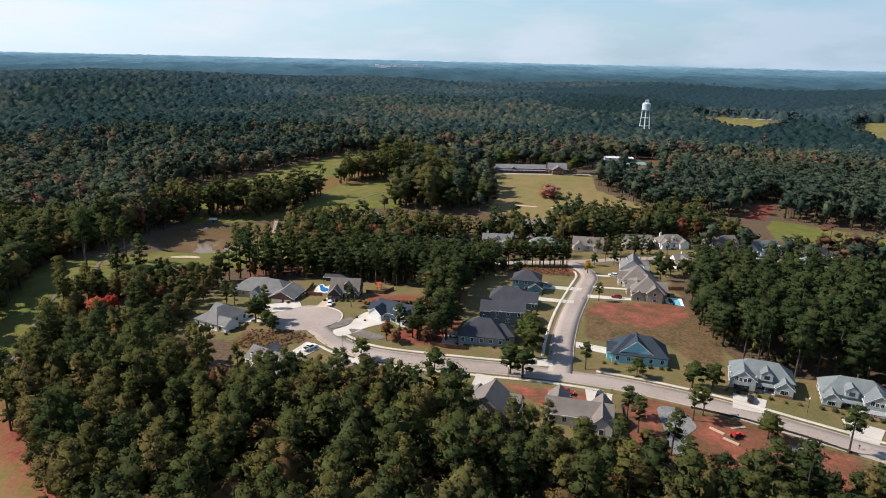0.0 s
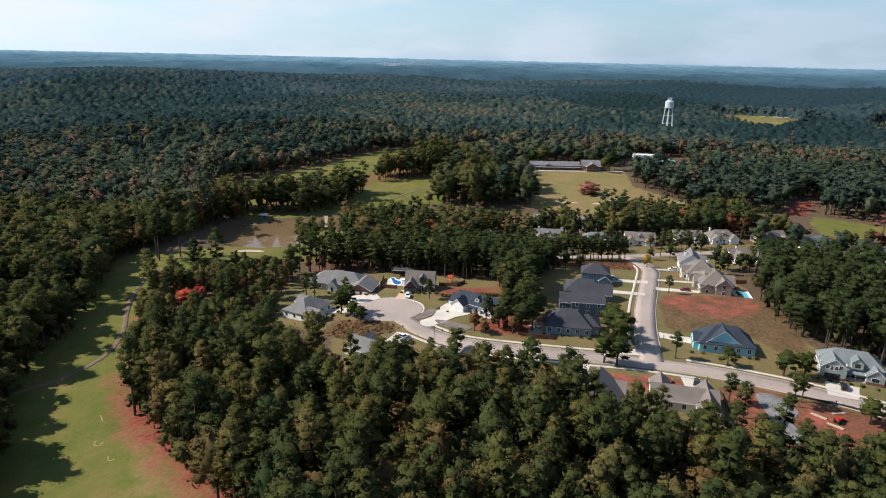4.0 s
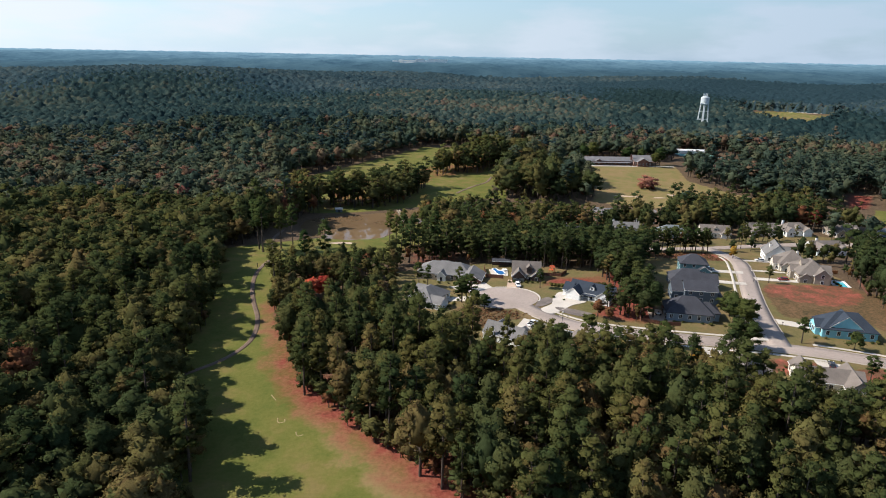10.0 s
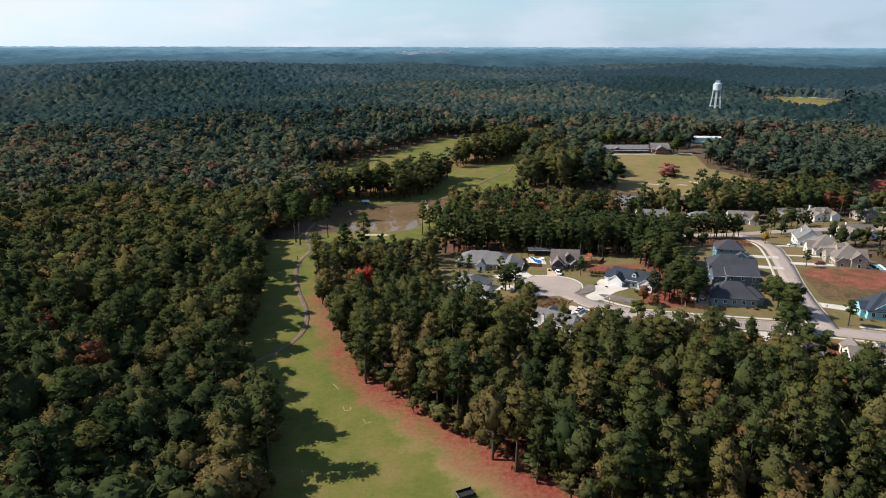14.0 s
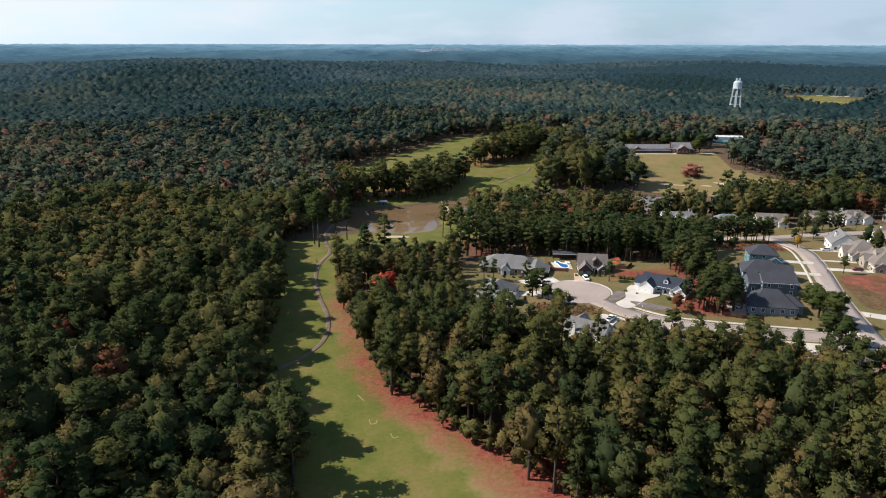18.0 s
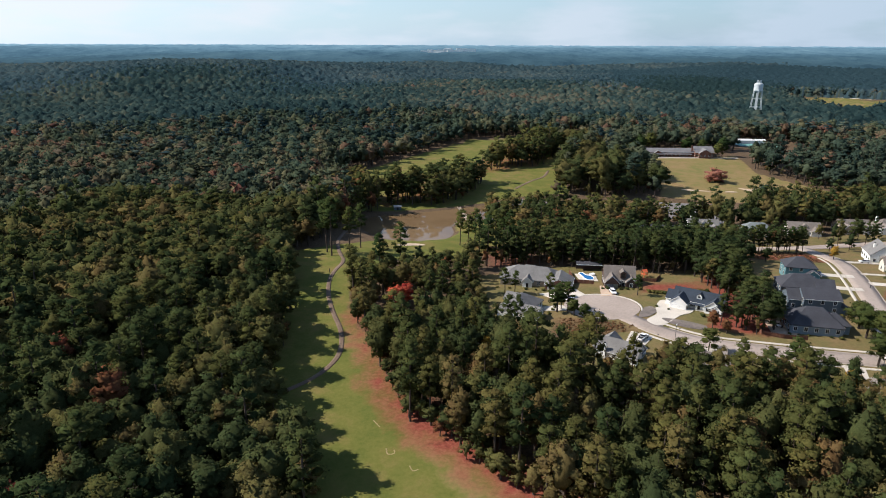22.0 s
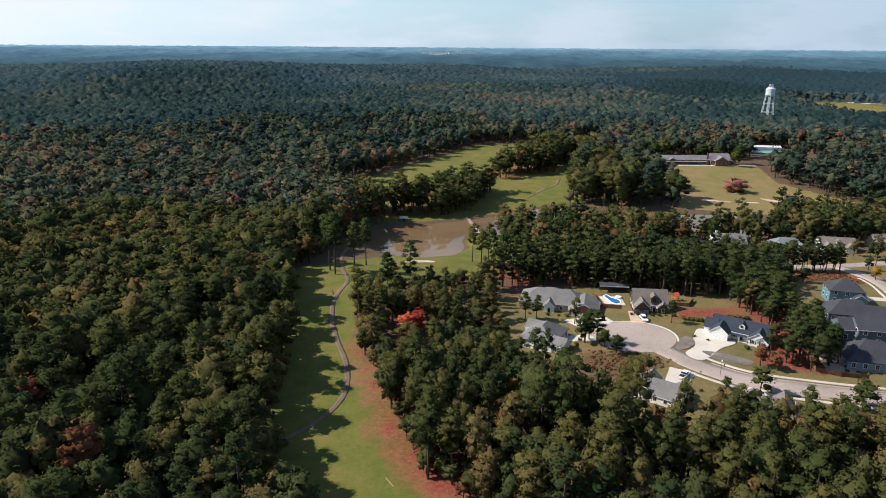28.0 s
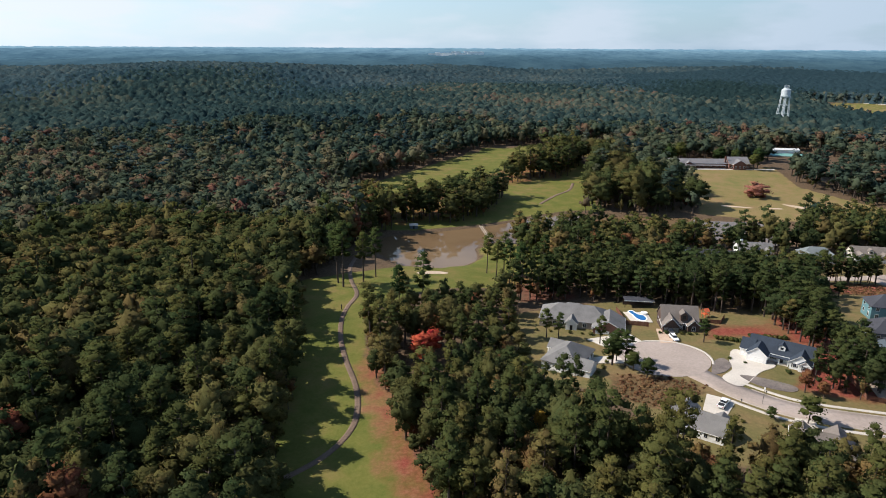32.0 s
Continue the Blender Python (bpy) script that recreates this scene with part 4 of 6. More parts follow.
        xm = (x0 + x1) / 2
        v += [(xm, y0, top), (xm, y1, top)]
        f = [(0, 1, 5, 8, 4), (2, 3, 7, 9, 6), (1, 2, 6, 5), (3, 0, 4, 7), (0, 3, 2, 1)]
    elif kind == "gx":
        top = e + (y1 - y0) / 2 * pitch
        ym = (y0 + y1) / 2
        v += [(x0, ym, top), (x1, ym, top)]
        f = [(3, 0, 4, 8, 7), (1, 2, 6, 9, 5), (0, 1, 5, 4), (2, 3, 7, 6), (0, 3, 2, 1)]
    else:
        f = [(0, 1, 5, 4), (1, 2, 6, 5), (2, 3, 7, 6), (3, 0, 4, 7), (0, 3, 2, 1), (4, 5, 6, 7)]
    return poly_bm(v, f)


def roof_bm(x0, x1, y0, y1, z0, h, kind, pitch, over=0.45, thick=0.2):
    e = z0 + h
    if kind == "flat":
        return box_bm(x0 - over, x1 + over, y0 - over, y1 + over, e, e + 0.3)
    if kind == "gx":
        x0, x1 = x0 - over * 0.7, x1 + over * 0.7
        ym, r = (y0 + y1) / 2, (y1 - y0) / 2
        lo, top = e - over * pitch, e + r * pitch
        pr = [(y0 - over, lo), (ym, top), (y1 + over, lo), (y1 + over, lo + thick), (ym, top + thick), (y0 - over, lo + thick)]
        v = [(x, y, z) for x in (x0, x1) for y, z in pr]
    elif kind == "gy":
        y0, y1 = y0 - over * 0.7, y1 + over * 0.7
        xm, r = (x0 + x1) / 2, (x1 - x0) / 2
        lo, top = e - over * pitch, e + r * pitch
        pr = [(x0 - over, lo), (xm, top), (x1 + over, lo), (x1 + over, lo + thick), (xm, top + thick), (x0 - over, lo + thick)]
        v = [(x, y, z) for y in (y0, y1) for x, z in pr]
    else:
        w, d = (x1 - x0) / 2 + over, (y1 - y0) / 2 + over
        xm, ym = (x0 + x1) / 2, (y0 + y1) / 2
        lo = e - 0.05
        s = min(w, d)
        top = lo + s * pitch
        a, b = (w - s, 0) if w >= d else (0, d - s)
        a, b = max(a, 0.05), max(b, 0.05)
        if w >= d:
            rid = [(xm - a, ym, top), (xm + a, ym, top)]
        else:
            rid = [(xm, ym - b, top), (xm, ym + b, top)]
        v = [(xm - w, ym - d, lo - thick), (xm + w, ym - d, lo - thick), (xm + w, ym + d, lo - thick), (xm - w, ym + d, lo - thick),
             (xm - w, ym - d, lo), (xm + w, ym - d, lo), (xm + w, ym + d, lo), (xm - w, ym + d, lo)] + rid
        f = [(0, 3, 2, 1), (0, 1, 5, 4), (1, 2, 6, 5), (2, 3, 7, 6), (3, 0, 4, 7)]
        f += [(4, 5, 9, 8), (5, 6, 9), (6, 7, 8, 9), (7, 4, 8)] if w >= d else [(4, 5, 8), (5, 6, 9, 8), (6, 7, 9), (7, 4, 8, 9)]
        return poly_bm(v, f)
    f = [(5, 4, 3, 2, 1, 0), (6, 7, 8, 9, 10, 11)] + [(i, (i + 1) % 6, 6 + (i + 1) % 6, 6 + i) for i in range(6)]
    return poly_bm(v, f)


def facing(face, block):
    """Point on a wall and its outward and along directions."""
    x0, x1, y0, y1 = block[:4]
    return {"S": ((x0, y0), (1, 0), (0, -1), x1 - x0), "N": ((x1, y1), (-1, 0), (0, 1), x1 - x0),
            "E": ((x1, y0), (0, 1), (1, 0), y1 - y0), "W": ((x0, y1), (0, -1), (-1, 0), y1 - y0)}[face]


def slab(parent, name, mat, face, block, along, z, w, h, out, depth=0.1, label=""):
    """A thin upright piece on a wall: door, pane, shutter or frame."""
    (ox, oy), (ax, ay), (nx, ny), _ = facing(face, block)
    a0, a1 = along - w / 2, along + w / 2
    pts = []
    for o in (out - depth, out):
        for a, zz in ((a0, z), (a1, z), (a1, z + h), (a0, z + h)):
            pts.append((ox + ax * a + nx * o, oy + ay * a + ny * o, zz))
    return part(name, poly_bm(pts, [(0, 3, 2, 1), (4, 5, 6, 7), (0, 1, 5, 4), (1, 2, 6, 5), (2, 3, 7, 6), (3, 0, 4, 7)]), mat, parent, label)


def window(house, face, block, along, z, w=1.1, h=1.5, shutters=None):
    win = slab(house, "window", M_trim, face, block, along, z, w + 0.24, h + 0.24, 0.07, 0.12)
    slab(win, "pane", M_glass, face, block, along - w * 0.26, z + 0.12, w * 0.46, h, 0.09, 0.05)
    slab(win, "pane", M_glass, face, block, along + w * 0.26, z + 0.12, w * 0.46, h, 0.09, 0.05)
    if shutters:
        for s in (-1, 1):
            slab(house, "shutter", shutters, face, block, along + s * (w / 2 + 0.33), z, 0.4, h + 0.24, 0.06, 0.08)
    return win


def covered(blocks, i, x, y, z):
    return any(j != i and b[0] < x < b[1] and b[2] < y < b[3] and b[4] - 0.2 < z < b[4] + b[5] + 1.2 for j, b in enumerate(blocks))


def house(x, y, turn, blocks, wall, roof, label, gable=None, garages=(), doors=(), porches=(), chimneys=(), dormers=(), windows=True, shutters=None, skirt=None, z=None, name="house", scale=1.0, posts=None):
    """A house: blocks (x0, x1, y0, y1, base, wall height, roof kind, pitch) in its own axes, front to -y."""
    root = new(name)
    gz = min(lz(x, y), lz(x + 5, y), lz(x - 5, y), lz(x, y - 5)) if z is None else z
    root.matrix_basis = pose(x, y, gz + 0.15, 0, 0, turn) @ Matrix.Diagonal((scale, scale, scale, 1))
    tagged(root, label, "house")
    allb = list(blocks)
    for i, b in enumerate(allb):
        bb = (*b[:4], b[4] - (1.2 if b[4] == 0 else 0), b[5] + (1.2 if b[4] == 0 else 0), *b[6:])
        part("wall", wall_bm(*bb), wall if not (gable and i in gable) else gable[i], root)
        part("roof", roof_bm(*b), roof, root)
        if b[6] in ("gx", "gy") and b[4] == 0:
            e = b[4] + b[5] - 0.45 * b[7]
            if b[6] == "gx":
                for yy in (b[2] - 0.5, b[3] + 0.42):
                    part("gutter", box_bm(b[0] - 0.2, b[1] + 0.2, yy, yy + 0.09, e - 0.02, e + 0.18), M_trim, root)
            else:
                for xx in (b[0] - 0.5, b[1] + 0.42):
                    part("gutter", box_bm(xx, xx + 0.09, b[2] - 0.2, b[3] + 0.2, e - 0.02, e + 0.18), M_trim, root)
        # white boards along the slopes of the front gables
        if b[6] == "gy":
            xm, r = (b[0] + b[1]) / 2, (b[1] - b[0]) / 2
            top, lo, yy = b[4] + b[5] + r * b[7], b[4] + b[5] - 0.45 * b[7], b[2] - 0.36
            for s in (-1, 1):
                xe = xm + s * (r + 0.45)
                part("rake_board", poly_bm([(xe, yy, lo - 0.16), (xm, yy, top - 0.16), (xm, yy, top + 0.08), (xe, yy, lo + 0.08), (xe, yy + 0.06, lo - 0.16), (xm, yy + 0.06, top - 0.16), (xm, yy + 0.06, top + 0.08), (xe, yy + 0.06, lo + 0.08)],
                                           [(0, 1, 2, 3), (7, 6, 5, 4), (0, 4, 5, 1), (1, 5, 6, 2), (2, 6, 7, 3), (3, 7, 4, 0)]), M_trim, root)
        if skirt and b[4] == 0:
            part("brick_skirt", box_bm(b[0] - 0.06, b[1] + 0.06, b[2] - 0.06, b[3] + 0.06, -1.0, 0.75), skirt, root)
    taken = [(bi, f, a, w) for bi, f, a, w, *_ in garages] + [(bi, f, a, 1.4) for bi, f, a in doors]
    if windows:
        for i, b in enumerate(allb):
            for face in "SNEW":
                (ox, oy), (ax, ay), (nx, ny), ln = facing(face, b)
                n = max(1, int(ln / 3.4))
                for storey in range(2 if b[5] > 4.6 else 1):
                    zz = b[4] + 0.9 + storey * 2.9
                    if b[5] < 2.0:
                        continue
                    for k in range(n):
                        a = ln * (k + 0.5) / n
                        px, py = ox + ax * a + nx * 0.3, oy + ay * a + ny * 0.3
                        if covered(allb, i, px, py, zz) or (storey == 0 and any(t[0] == i and t[1] == face and abs(t[2] - a) < t[3] / 2 + 0.8 for t in taken)):
                            continue
                        window(root, face, b, a, zz, shutters=shutters if face == "S" else None)
    for bi, face, a, w, *rest in garages:
        g = slab(root, "garage_door", rest[0] if rest else M_trim, face, allb[bi], a, 0.0, w, 2.2, 0.06, 0.1)
        for k in range(1, 4):
            slab(g, "panel_groove", M_steel, face, allb[bi], a, 0.55 * k, w - 0.1, 0.03, 0.066, 0.02)
    for bi, face, a in doors:
        d = slab(root, "door", M_dark, face, allb[bi], a, 0.1, 1.0, 2.1, 0.07, 0.1, "dark front door")
        slab(d, "door_frame", M_trim, face, allb[bi], a, 0.1, 1.3, 2.3, 0.05, 0.08)
    for x0, x1, y0, y1, hh in porches:
        part("porch_roof", roof_bm(x0, x1, y0, y1, 0, hh, "hip", 0.35, 0.3), roof, root)
        part("porch_floor", box_bm(x0, x1, y0, y1, -0.8, 0.08), M_concrete, root)
        n = max(2, int((x1 - x0) / 2.4) + 1)
        for k in range(n):
            px = x0 + 0.15 + (x1 - x0 - 0.3) * k / (n - 1)
            part("porch_post", box_bm(px - 0.11, px + 0.11, y0 + 0.05, y0 + 0.27, 0.08, hh), posts or M_trim, root)
    for cx, cy, zt, mat in chimneys:
        c = part("chimney", box_bm(cx - 0.6, cx + 0.6, cy - 0.45, cy + 0.45, 0, zt), mat, root)
        part("chimney_cap", box_bm(cx - 0.35, cx + 0.35, cy - 0.3, cy + 0.3, zt, zt + 0.5), M_dark, c)
    for cx, cy, w, d, zb, hh, mat in dormers:
        b = (cx - w / 2, cx + w / 2, cy - d / 2, cy + d / 2, zb, hh, "gy", 0.8)
        dm = part("dormer", wall_bm(*b), mat, root)
        part("dormer_roof", roof_bm(*b, over=0.3, thick=0.15), roof, dm)
        slab(dm, "pane", M_glass, "S", b, w / 2, zb + hh * 0.25, w * 0.45, hh * 0.62, 0.06, 0.08)
    # ground kept free of trees
    c, s = math.cos(radians(turn)), math.sin(radians(turn))
    xs0, xs1 = min(b[0] for b in allb) - 2, max(b[1] for b in allb) + 2
    ys0, ys1 = min(b[2] for b in allb) - 2, max(b[3] for b in allb) + 2
    HOUSE_LOTS.append([(x + a * c - b * s, y + a * s + b * c) for a, b in ((xs0, ys0), (xs1, ys0), (xs1, ys1), (xs0, ys1))])
    return root


R_slate = shingle("slate_grey_shingle", (0.048, 0.050, 0.060))
R_navy = shingle("dark_navy_shingle", (0.032, 0.042, 0.058))
R_taupe = shingle("taupe_shingle", (0.165, 0.142, 0.125))
R_grey = shingle("weathered_grey_shingle", (0.165, 0.160, 0.155))
R_pale = shingle("pale_grey_shingle", (0.155, 0.175, 0.178))
S_white = siding("white_siding", (0.76, 0.76, 0.74))
S_blue = siding("blue_grey_siding", (0.20, 0.255, 0.30))
S_slate = siding("slate_blue_siding", (0.10, 0.13, 0.16))
S_green = siding("deep_teal_siding", (0.11, 0.22, 0.25))
S_teal = siding("bright_teal_siding", (0.23, 0.52, 0.60))
S_brown = siding("dark_brown_siding", (0.085, 0.055, 0.045))
S_tan = siding("tan_siding", (0.34, 0.29, 0.235))
S_cream = siding("cream_siding", (0.62, 0.58, 0.50))
S_olive = siding("grey_green_siding", (0.34, 0.37, 0.35))

# white house by the turning circle
house(-9.5, 250.5, -32, [*[(-11, 11, -4, 6.5, 0, 3.2, "gx", 0.72), (-10.5, -3.5, -8.5, -2, 0, 3.2, "gy", 0.8), (4, 11, -7.0, -1, 0, 3.2, "gy", 0.8), (7.2, 11.2, -8.0, -5, 0, 2.9, "gy", 0.8), (-13.5, -9, -5, 3, 0, 3.0, "gx", 0.7)]],
      S_white, R_navy, "white siding house with a dark slate roof and gables", garages=[(1, "S", 3.5, 5.4), (4, "S", 2.0, 2.7)], doors=[(0, "S", 12.0)], porches=[(-3, 3.6, -6, -4.2, 2.7)],
      dormers=[(0.4, -1.2, 2.2, 3.0, 4.4, 1.5, S_white)], shutters=M_dark, scale=0.86)
# brown house with the swimming pool
house(-34.5, 279, -4, [(-6.5, 6.5, -4, 5, 0, 3.4, "gx", 1.05), (-6.5, -0.8, -7, -1, 0, 3.1, "gy", 1.0), (2.4, 6.5, -6.0, -1, 0, 3.1, "gy", 0.95)],
      S_brown, R_taupe, "dark brown gabled house with a taupe shingle roof", garages=[(1, "S", 1.5, 2.4, M_steel), (1, "S", 4.2, 2.4, M_steel)], doors=[(0, "S", 8.0)], dormers=[(1.2, -2.6, 2.4, 3.4, 4.2, 2.2, S_brown)])
# broad grey-roofed house
house(-71, 281, -12, [(-14, 12, -4, 9, 0, 3.2, "hip", 0.62), (-8, 4, 0, 8, 0, 4.2, "hip", 0.7), (6, 17, -8, 4, 0, 3.1, "gy", 0.52), (-4, 0, -6, -2, 0, 3.2, "gy", 0.9)],
      S_tan, R_grey, "wide single-storey house with a hipped grey roof", gable={2: M_brick, 3: S_white}, garages=[(2, "S", 3.4, 4.9), (2, "S", 8.4, 2.8)], doors=[(3, "S", 2.0)])
# grey-roofed house beside the turning circle
house(-79, 247, 62, [(-8, 8, -6, 6, 0, 3.2, "hip", 0.6), (-7.5, -1, -10, -4, 0, 3.1, "gy", 0.6), (2, 8, 3, 8, 0, 3.1, "gy", 0.65)], S_white, R_grey,
      "white house with a grey hipped roof among trees", garages=[(1, "S", 3.2, 4.9)])
# house below the turning circle
house(-49, 208, 148, [(-9, 9, -4, 6, 0, 3.2, "gx", 0.78), (2, 8.6, -8, 0, 0, 3.2, "gy", 0.8), (-9, -3, -5.6, 0, 0, 3.2, "gy", 0.7)], S_white, R_grey, "white house with a grey gabled roof and chimney",
      chimneys=[(4.0, 6.4, 6.5, S_white)], garages=[(1, "S", 3.2, 4.9)], scale=0.82)
house(-22, 198, 158, [(-8, 8, -4, 6, 0, 3.2, "hip", 0.75), (-7, -1, -7.5, 0, 0, 3.2, "gy", 0.8), (2, 8, -6, 0, 0, 3.2, "gy", 0.75)], S_tan, R_taupe, "tan house with a taupe roof among pines", scale=0.88)
# row of blue-grey houses on the side street
house(24, 230, -10, [(-9, 8, -5, 7, 0, 3.3, "hip", 0.80), (2, 11, -2, 6, 0, 3.2, "hip", 0.7)], S_blue, R_slate, "blue-grey house with a dark hipped roof and patio")
house(34, 249, -8, [(-6, 7, -4.5, 6, 0, 5.7, "gx", 0.5), (-10.5, 0, -2, 7, 0, 4.4, "gx", 0.6), (4, 9.5, -3, 4, 0, 3.0, "hip", 0.5)], S_slate, R_slate, "two-storey slate blue house with a dark roof")
house(40, 269, -10, [(-11, 6, -5, 6, 0, 3.4, "hip", 0.72), (2, 9, -6, 3, 0, 3.2, "gx", 0.7)], S_slate, R_slate, "low slate blue house with a dark hipped roof")
house(47, 292, -12, [(-6, 6.5, -5, 5, 0, 5.6, "hip", 0.68), (2, 7.5, -7, 0, 0, 3.2, "gy", 0.7)], S_green, R_slate, "deep teal two-storey house with a slate roof")
# bright teal house at the corner
house(77, 217, -12, [(-8.8, 9.6, -5, 6.5, 0, 3.3, "hip", 0.86), (-6.2, 4.4, -4.6, 3, 2.2, 2.0, "gy", 0.80), (-10.5, -6, -3, 4, 0, 3.0, "gx", 0.6)], S_teal, R_navy, "bright teal house with a dark navy roof", doors=[(2, "W", 3.5)])
# two grey-green houses at the end of the street
for hx, hy, lab in ((112, 200, "grey-green house with white trim and brick skirt"), (137, 191, "grey-green house with dormer, white trim and double garage")):
    e = hx < 120
    front = [(-10.4, -2, -7.5, 2, 0, 4.7, "gy", 0.72), (4.6, 10.2, -6.8, 0, 0, 3.3, "gy", 0.85)] if e else [(-10.2, -4.6, -6.8, 0, 0, 3.3, "gy", 0.85), (2, 10.4, -7.5, 2, 0, 4.7, "gy", 0.72)]
    # the M_dark garage panel stands for the shade inside an open garage
    hh_ = house(hx, hy, -21, [(-10, 10.6, -3.6, 7, 0, 4.3, "hip", 0.82), *front], S_olive, R_pale, lab, skirt=M_brick, garages=[((1, "S", 4.0, 5.0, M_dark) if e else (2, "S", 4.0, 5.0))], doors=[(0, "S", 11.0 if e else 8.5)],
          porches=[(-2, 4.6, -6.2, -3.6, 2.8)] if e else [(-4.6, 2, -6.2, -3.6, 2.8)], dormers=[((1.5 if e else -1.6), -2.6, 3.8, 4.6, 4.2, 2.3, S_olive)], shutters=None, scale=0.9)
    for o in (-0.75, 0.75):
        window(hh_, "S", front[0] if e else front[1], 4.2 + o, 3.5, 0.9, 1.35)
        window(hh_, "S", front[1] if e else front[0], 2.7 + o, 1.0, 0.9, 1.35)
# houses below the street, half behind the wood
house(23, 178, 160, [(-8, 8, -4, 7, 0, 3.2, "gy", 0.75), (-8, 2, -7, 0, 0, 3.2, "gx", 0.8), (3, 8, -7, 0, 0, 3.2, "gy", 0.8)], S_tan, R_taupe, "tan house with taupe gables at the wood's edge")
house(48, 177, 166, [(-10, 9, -4, 5, 0, 3.3, "gx", 0.62), (-10, -4, -5, 9, 0, 3.3, "gy", 1.0), (3, 8.5, -8, 0, 0, 3.2, "gy", 0.85)], S_cream, R_taupe, "cream house with a steep taupe roof and white trim")
# north-east side
house(108, 334, 75, [(-7, 7, -6, 6, 0, 4.2, "gx", 0.85), (-7, -2, -8, 2, 0, 4.2, "gy", 1.0), (3, 7, -8, 3, 0, 4, "gy", 1.0)], S_white, R_grey, "white gabled house with a grey roof", chimneys=[(0, 3, 8.6, M_white)])
house(101, 287, 78, [(-9, 9, -7, 7, 0, 4.6, "hip", 0.72), (-10.5, 0, -6, 0.5, 0, 4.9, "gx", 0.85), (-9.8, 0, 1.6, 6.6, 0, 3.2, "gx", 0.8), (-3, 4, -8.8, 0, 0, 4.2, "gy", 0.8), (-2, 3.5, 2, 8.6, 0, 4.2, "gy", 0.85)], S_tan, R_taupe, "tan two-storey house with a taupe roof beside a pool", dormers=[(0, 3, 4, 3, 6.6, 1.4, S_tan)])
house(103, 308, 78, [(-7, 7, -7, 7, 0, 4.4, "hip", 0.8), (-9, 0, -6, 0, 0, 4.6, "gx", 0.95), (-8.4, 0, 1.5, 6.2, 0, 3.4, "gx", 0.9), (-4, 2, 2, 9, 0, 4.0, "gy", 0.9)], S_cream, R_taupe, "cream house with steep taupe gables", chimneys=[(2, -3, 9.2, M_white)])
house(146, 354, 4, [(-10, 10, -5, 5, 0, 3.6, "gx", 0.7), (-9, -2, -8, 0, 0, 3.6, "gy", 0.9), (4, 9, -7, 0, 0, 3.4, "gy", 0.9)], S_white, R_taupe, "white house with taupe roof gables", chimneys=[(-4, 2, 8, M_white)])
FAR_ROW = [(-2, 404, 8, S_white, R_grey, "white house with chimney by the pond"), (42, 401, -5, S_white, R_grey, "white house with dormers before the pond"), (70, 390, -6, S_tan, R_pale, "stone-grey house with pale hipped roof"),
           (97, 391, -8, S_cream, R_taupe, "cream house with a taupe gable"), (128, 396, 0, S_tan, R_taupe, "tan house half behind trees"), (150, 397, 4, S_white, R_taupe, "white house with steep gables"),
           (180, 396, 10, S_tan, R_taupe, "tan house behind trees"), (202, 386, 20, S_white, R_pale, "white house with pale grey roof"), (228, 372, 25, S_blue, R_slate, "blue-grey house at the wood's edge"), (14, 378, -10, S_slate, R_slate, "low dark house among pines")]
for k, (hx, hy, tn, wl_, rf, lab) in enumerate(FAR_ROW):
    house(hx, hy, tn, [(-9, 9, -5, 5.5, 0, 3.6, "hip" if k % 3 == 2 else "gx", 0.72), (-8.5, -3, -7.5, 0, 0, 3.4, "gy", 0.85), (3, 8.5, -7, 0, 0, 3.4, "gy", 0.8)], wl_, rf, lab,
          dormers=[(0, -2.4, 2.4, 3, 4.4, 1.6, wl_)] if k in (0, 1, 3, 5) else (), chimneys=[(-6, 3, 8.2, S_white)] if k in (0, 1, 5) else (), garages=[(2, "S", 2.7, 4.4)])

# ---- golf club, tower and other things ----
def group_root(name, x, y, turn, label, category, z=None, group=""):
    root = new(name)
    root.matrix_basis = pose(x, y, lz(x, y) if z is None else z, 0, 0, turn)
    return tagged(root, label, category, group)


def rod(p, q, r, sides=8):
    """A round bar between two points."""
    bm = bmesh.new()
    a, b = Vector(p), Vector(q)
    d = (b - a)
    m = Matrix.Translation((a + b) / 2) @ d.to_track_quat("Z", "Y").to_matrix().to_4x4()
    bmesh.ops.create_cone(bm, cap_ends=True, segments=sides, radius1=r, radius2=r, depth=d.length, matrix=m)
    return bm


def lathe(profile, sides=20):
    v, f = [], []
    for r, z in profile:
        for k in range(sides):
            a = 2 * math.pi * k / sides
            v.append((r * math.cos(a), r * math.sin(a), z))
    for i in range(len(profile) - 1):
        for k in range(sides):
            a, b = i * sides + k, i * sides + (k + 1) % sides
            f.append((a, b, b + sides, a + sides))
    f.append(tuple(range(sides))[::-1])
    f.append(tuple(range((len(profile) - 1) * sides, len(profile) * sides)))
    return poly_bm(v, f)


# clubhouse: long low brick building with a gabled wing and chimney
club = house(92, 637, 2, [(-34, 20, -5, 6, 0, 4.2, "gx", 0.55), (17, 35, -8, 8, 0, 4.4, "gx", 0.6), (20, 31, -11, 2, 0, 4.4, "gy", 0.6), (-20, -14, -6.5, 0, 0, 4.2, "gy", 0.6), (-48, -34, -4, 4, 0, 3.2, "gx", 0.35)],
             M_brick, shingle("clubhouse_shingle", (0.17, 0.165, 0.17)), "long low brick clubhouse with a grey roof", chimneys=[(15, -4, 10.5, M_brick)], porches=[(-32, 14, -8, -5.2, 2.7)], name="clubhouse", posts=M_wood_fence)
club["category"] = "clubhouse"
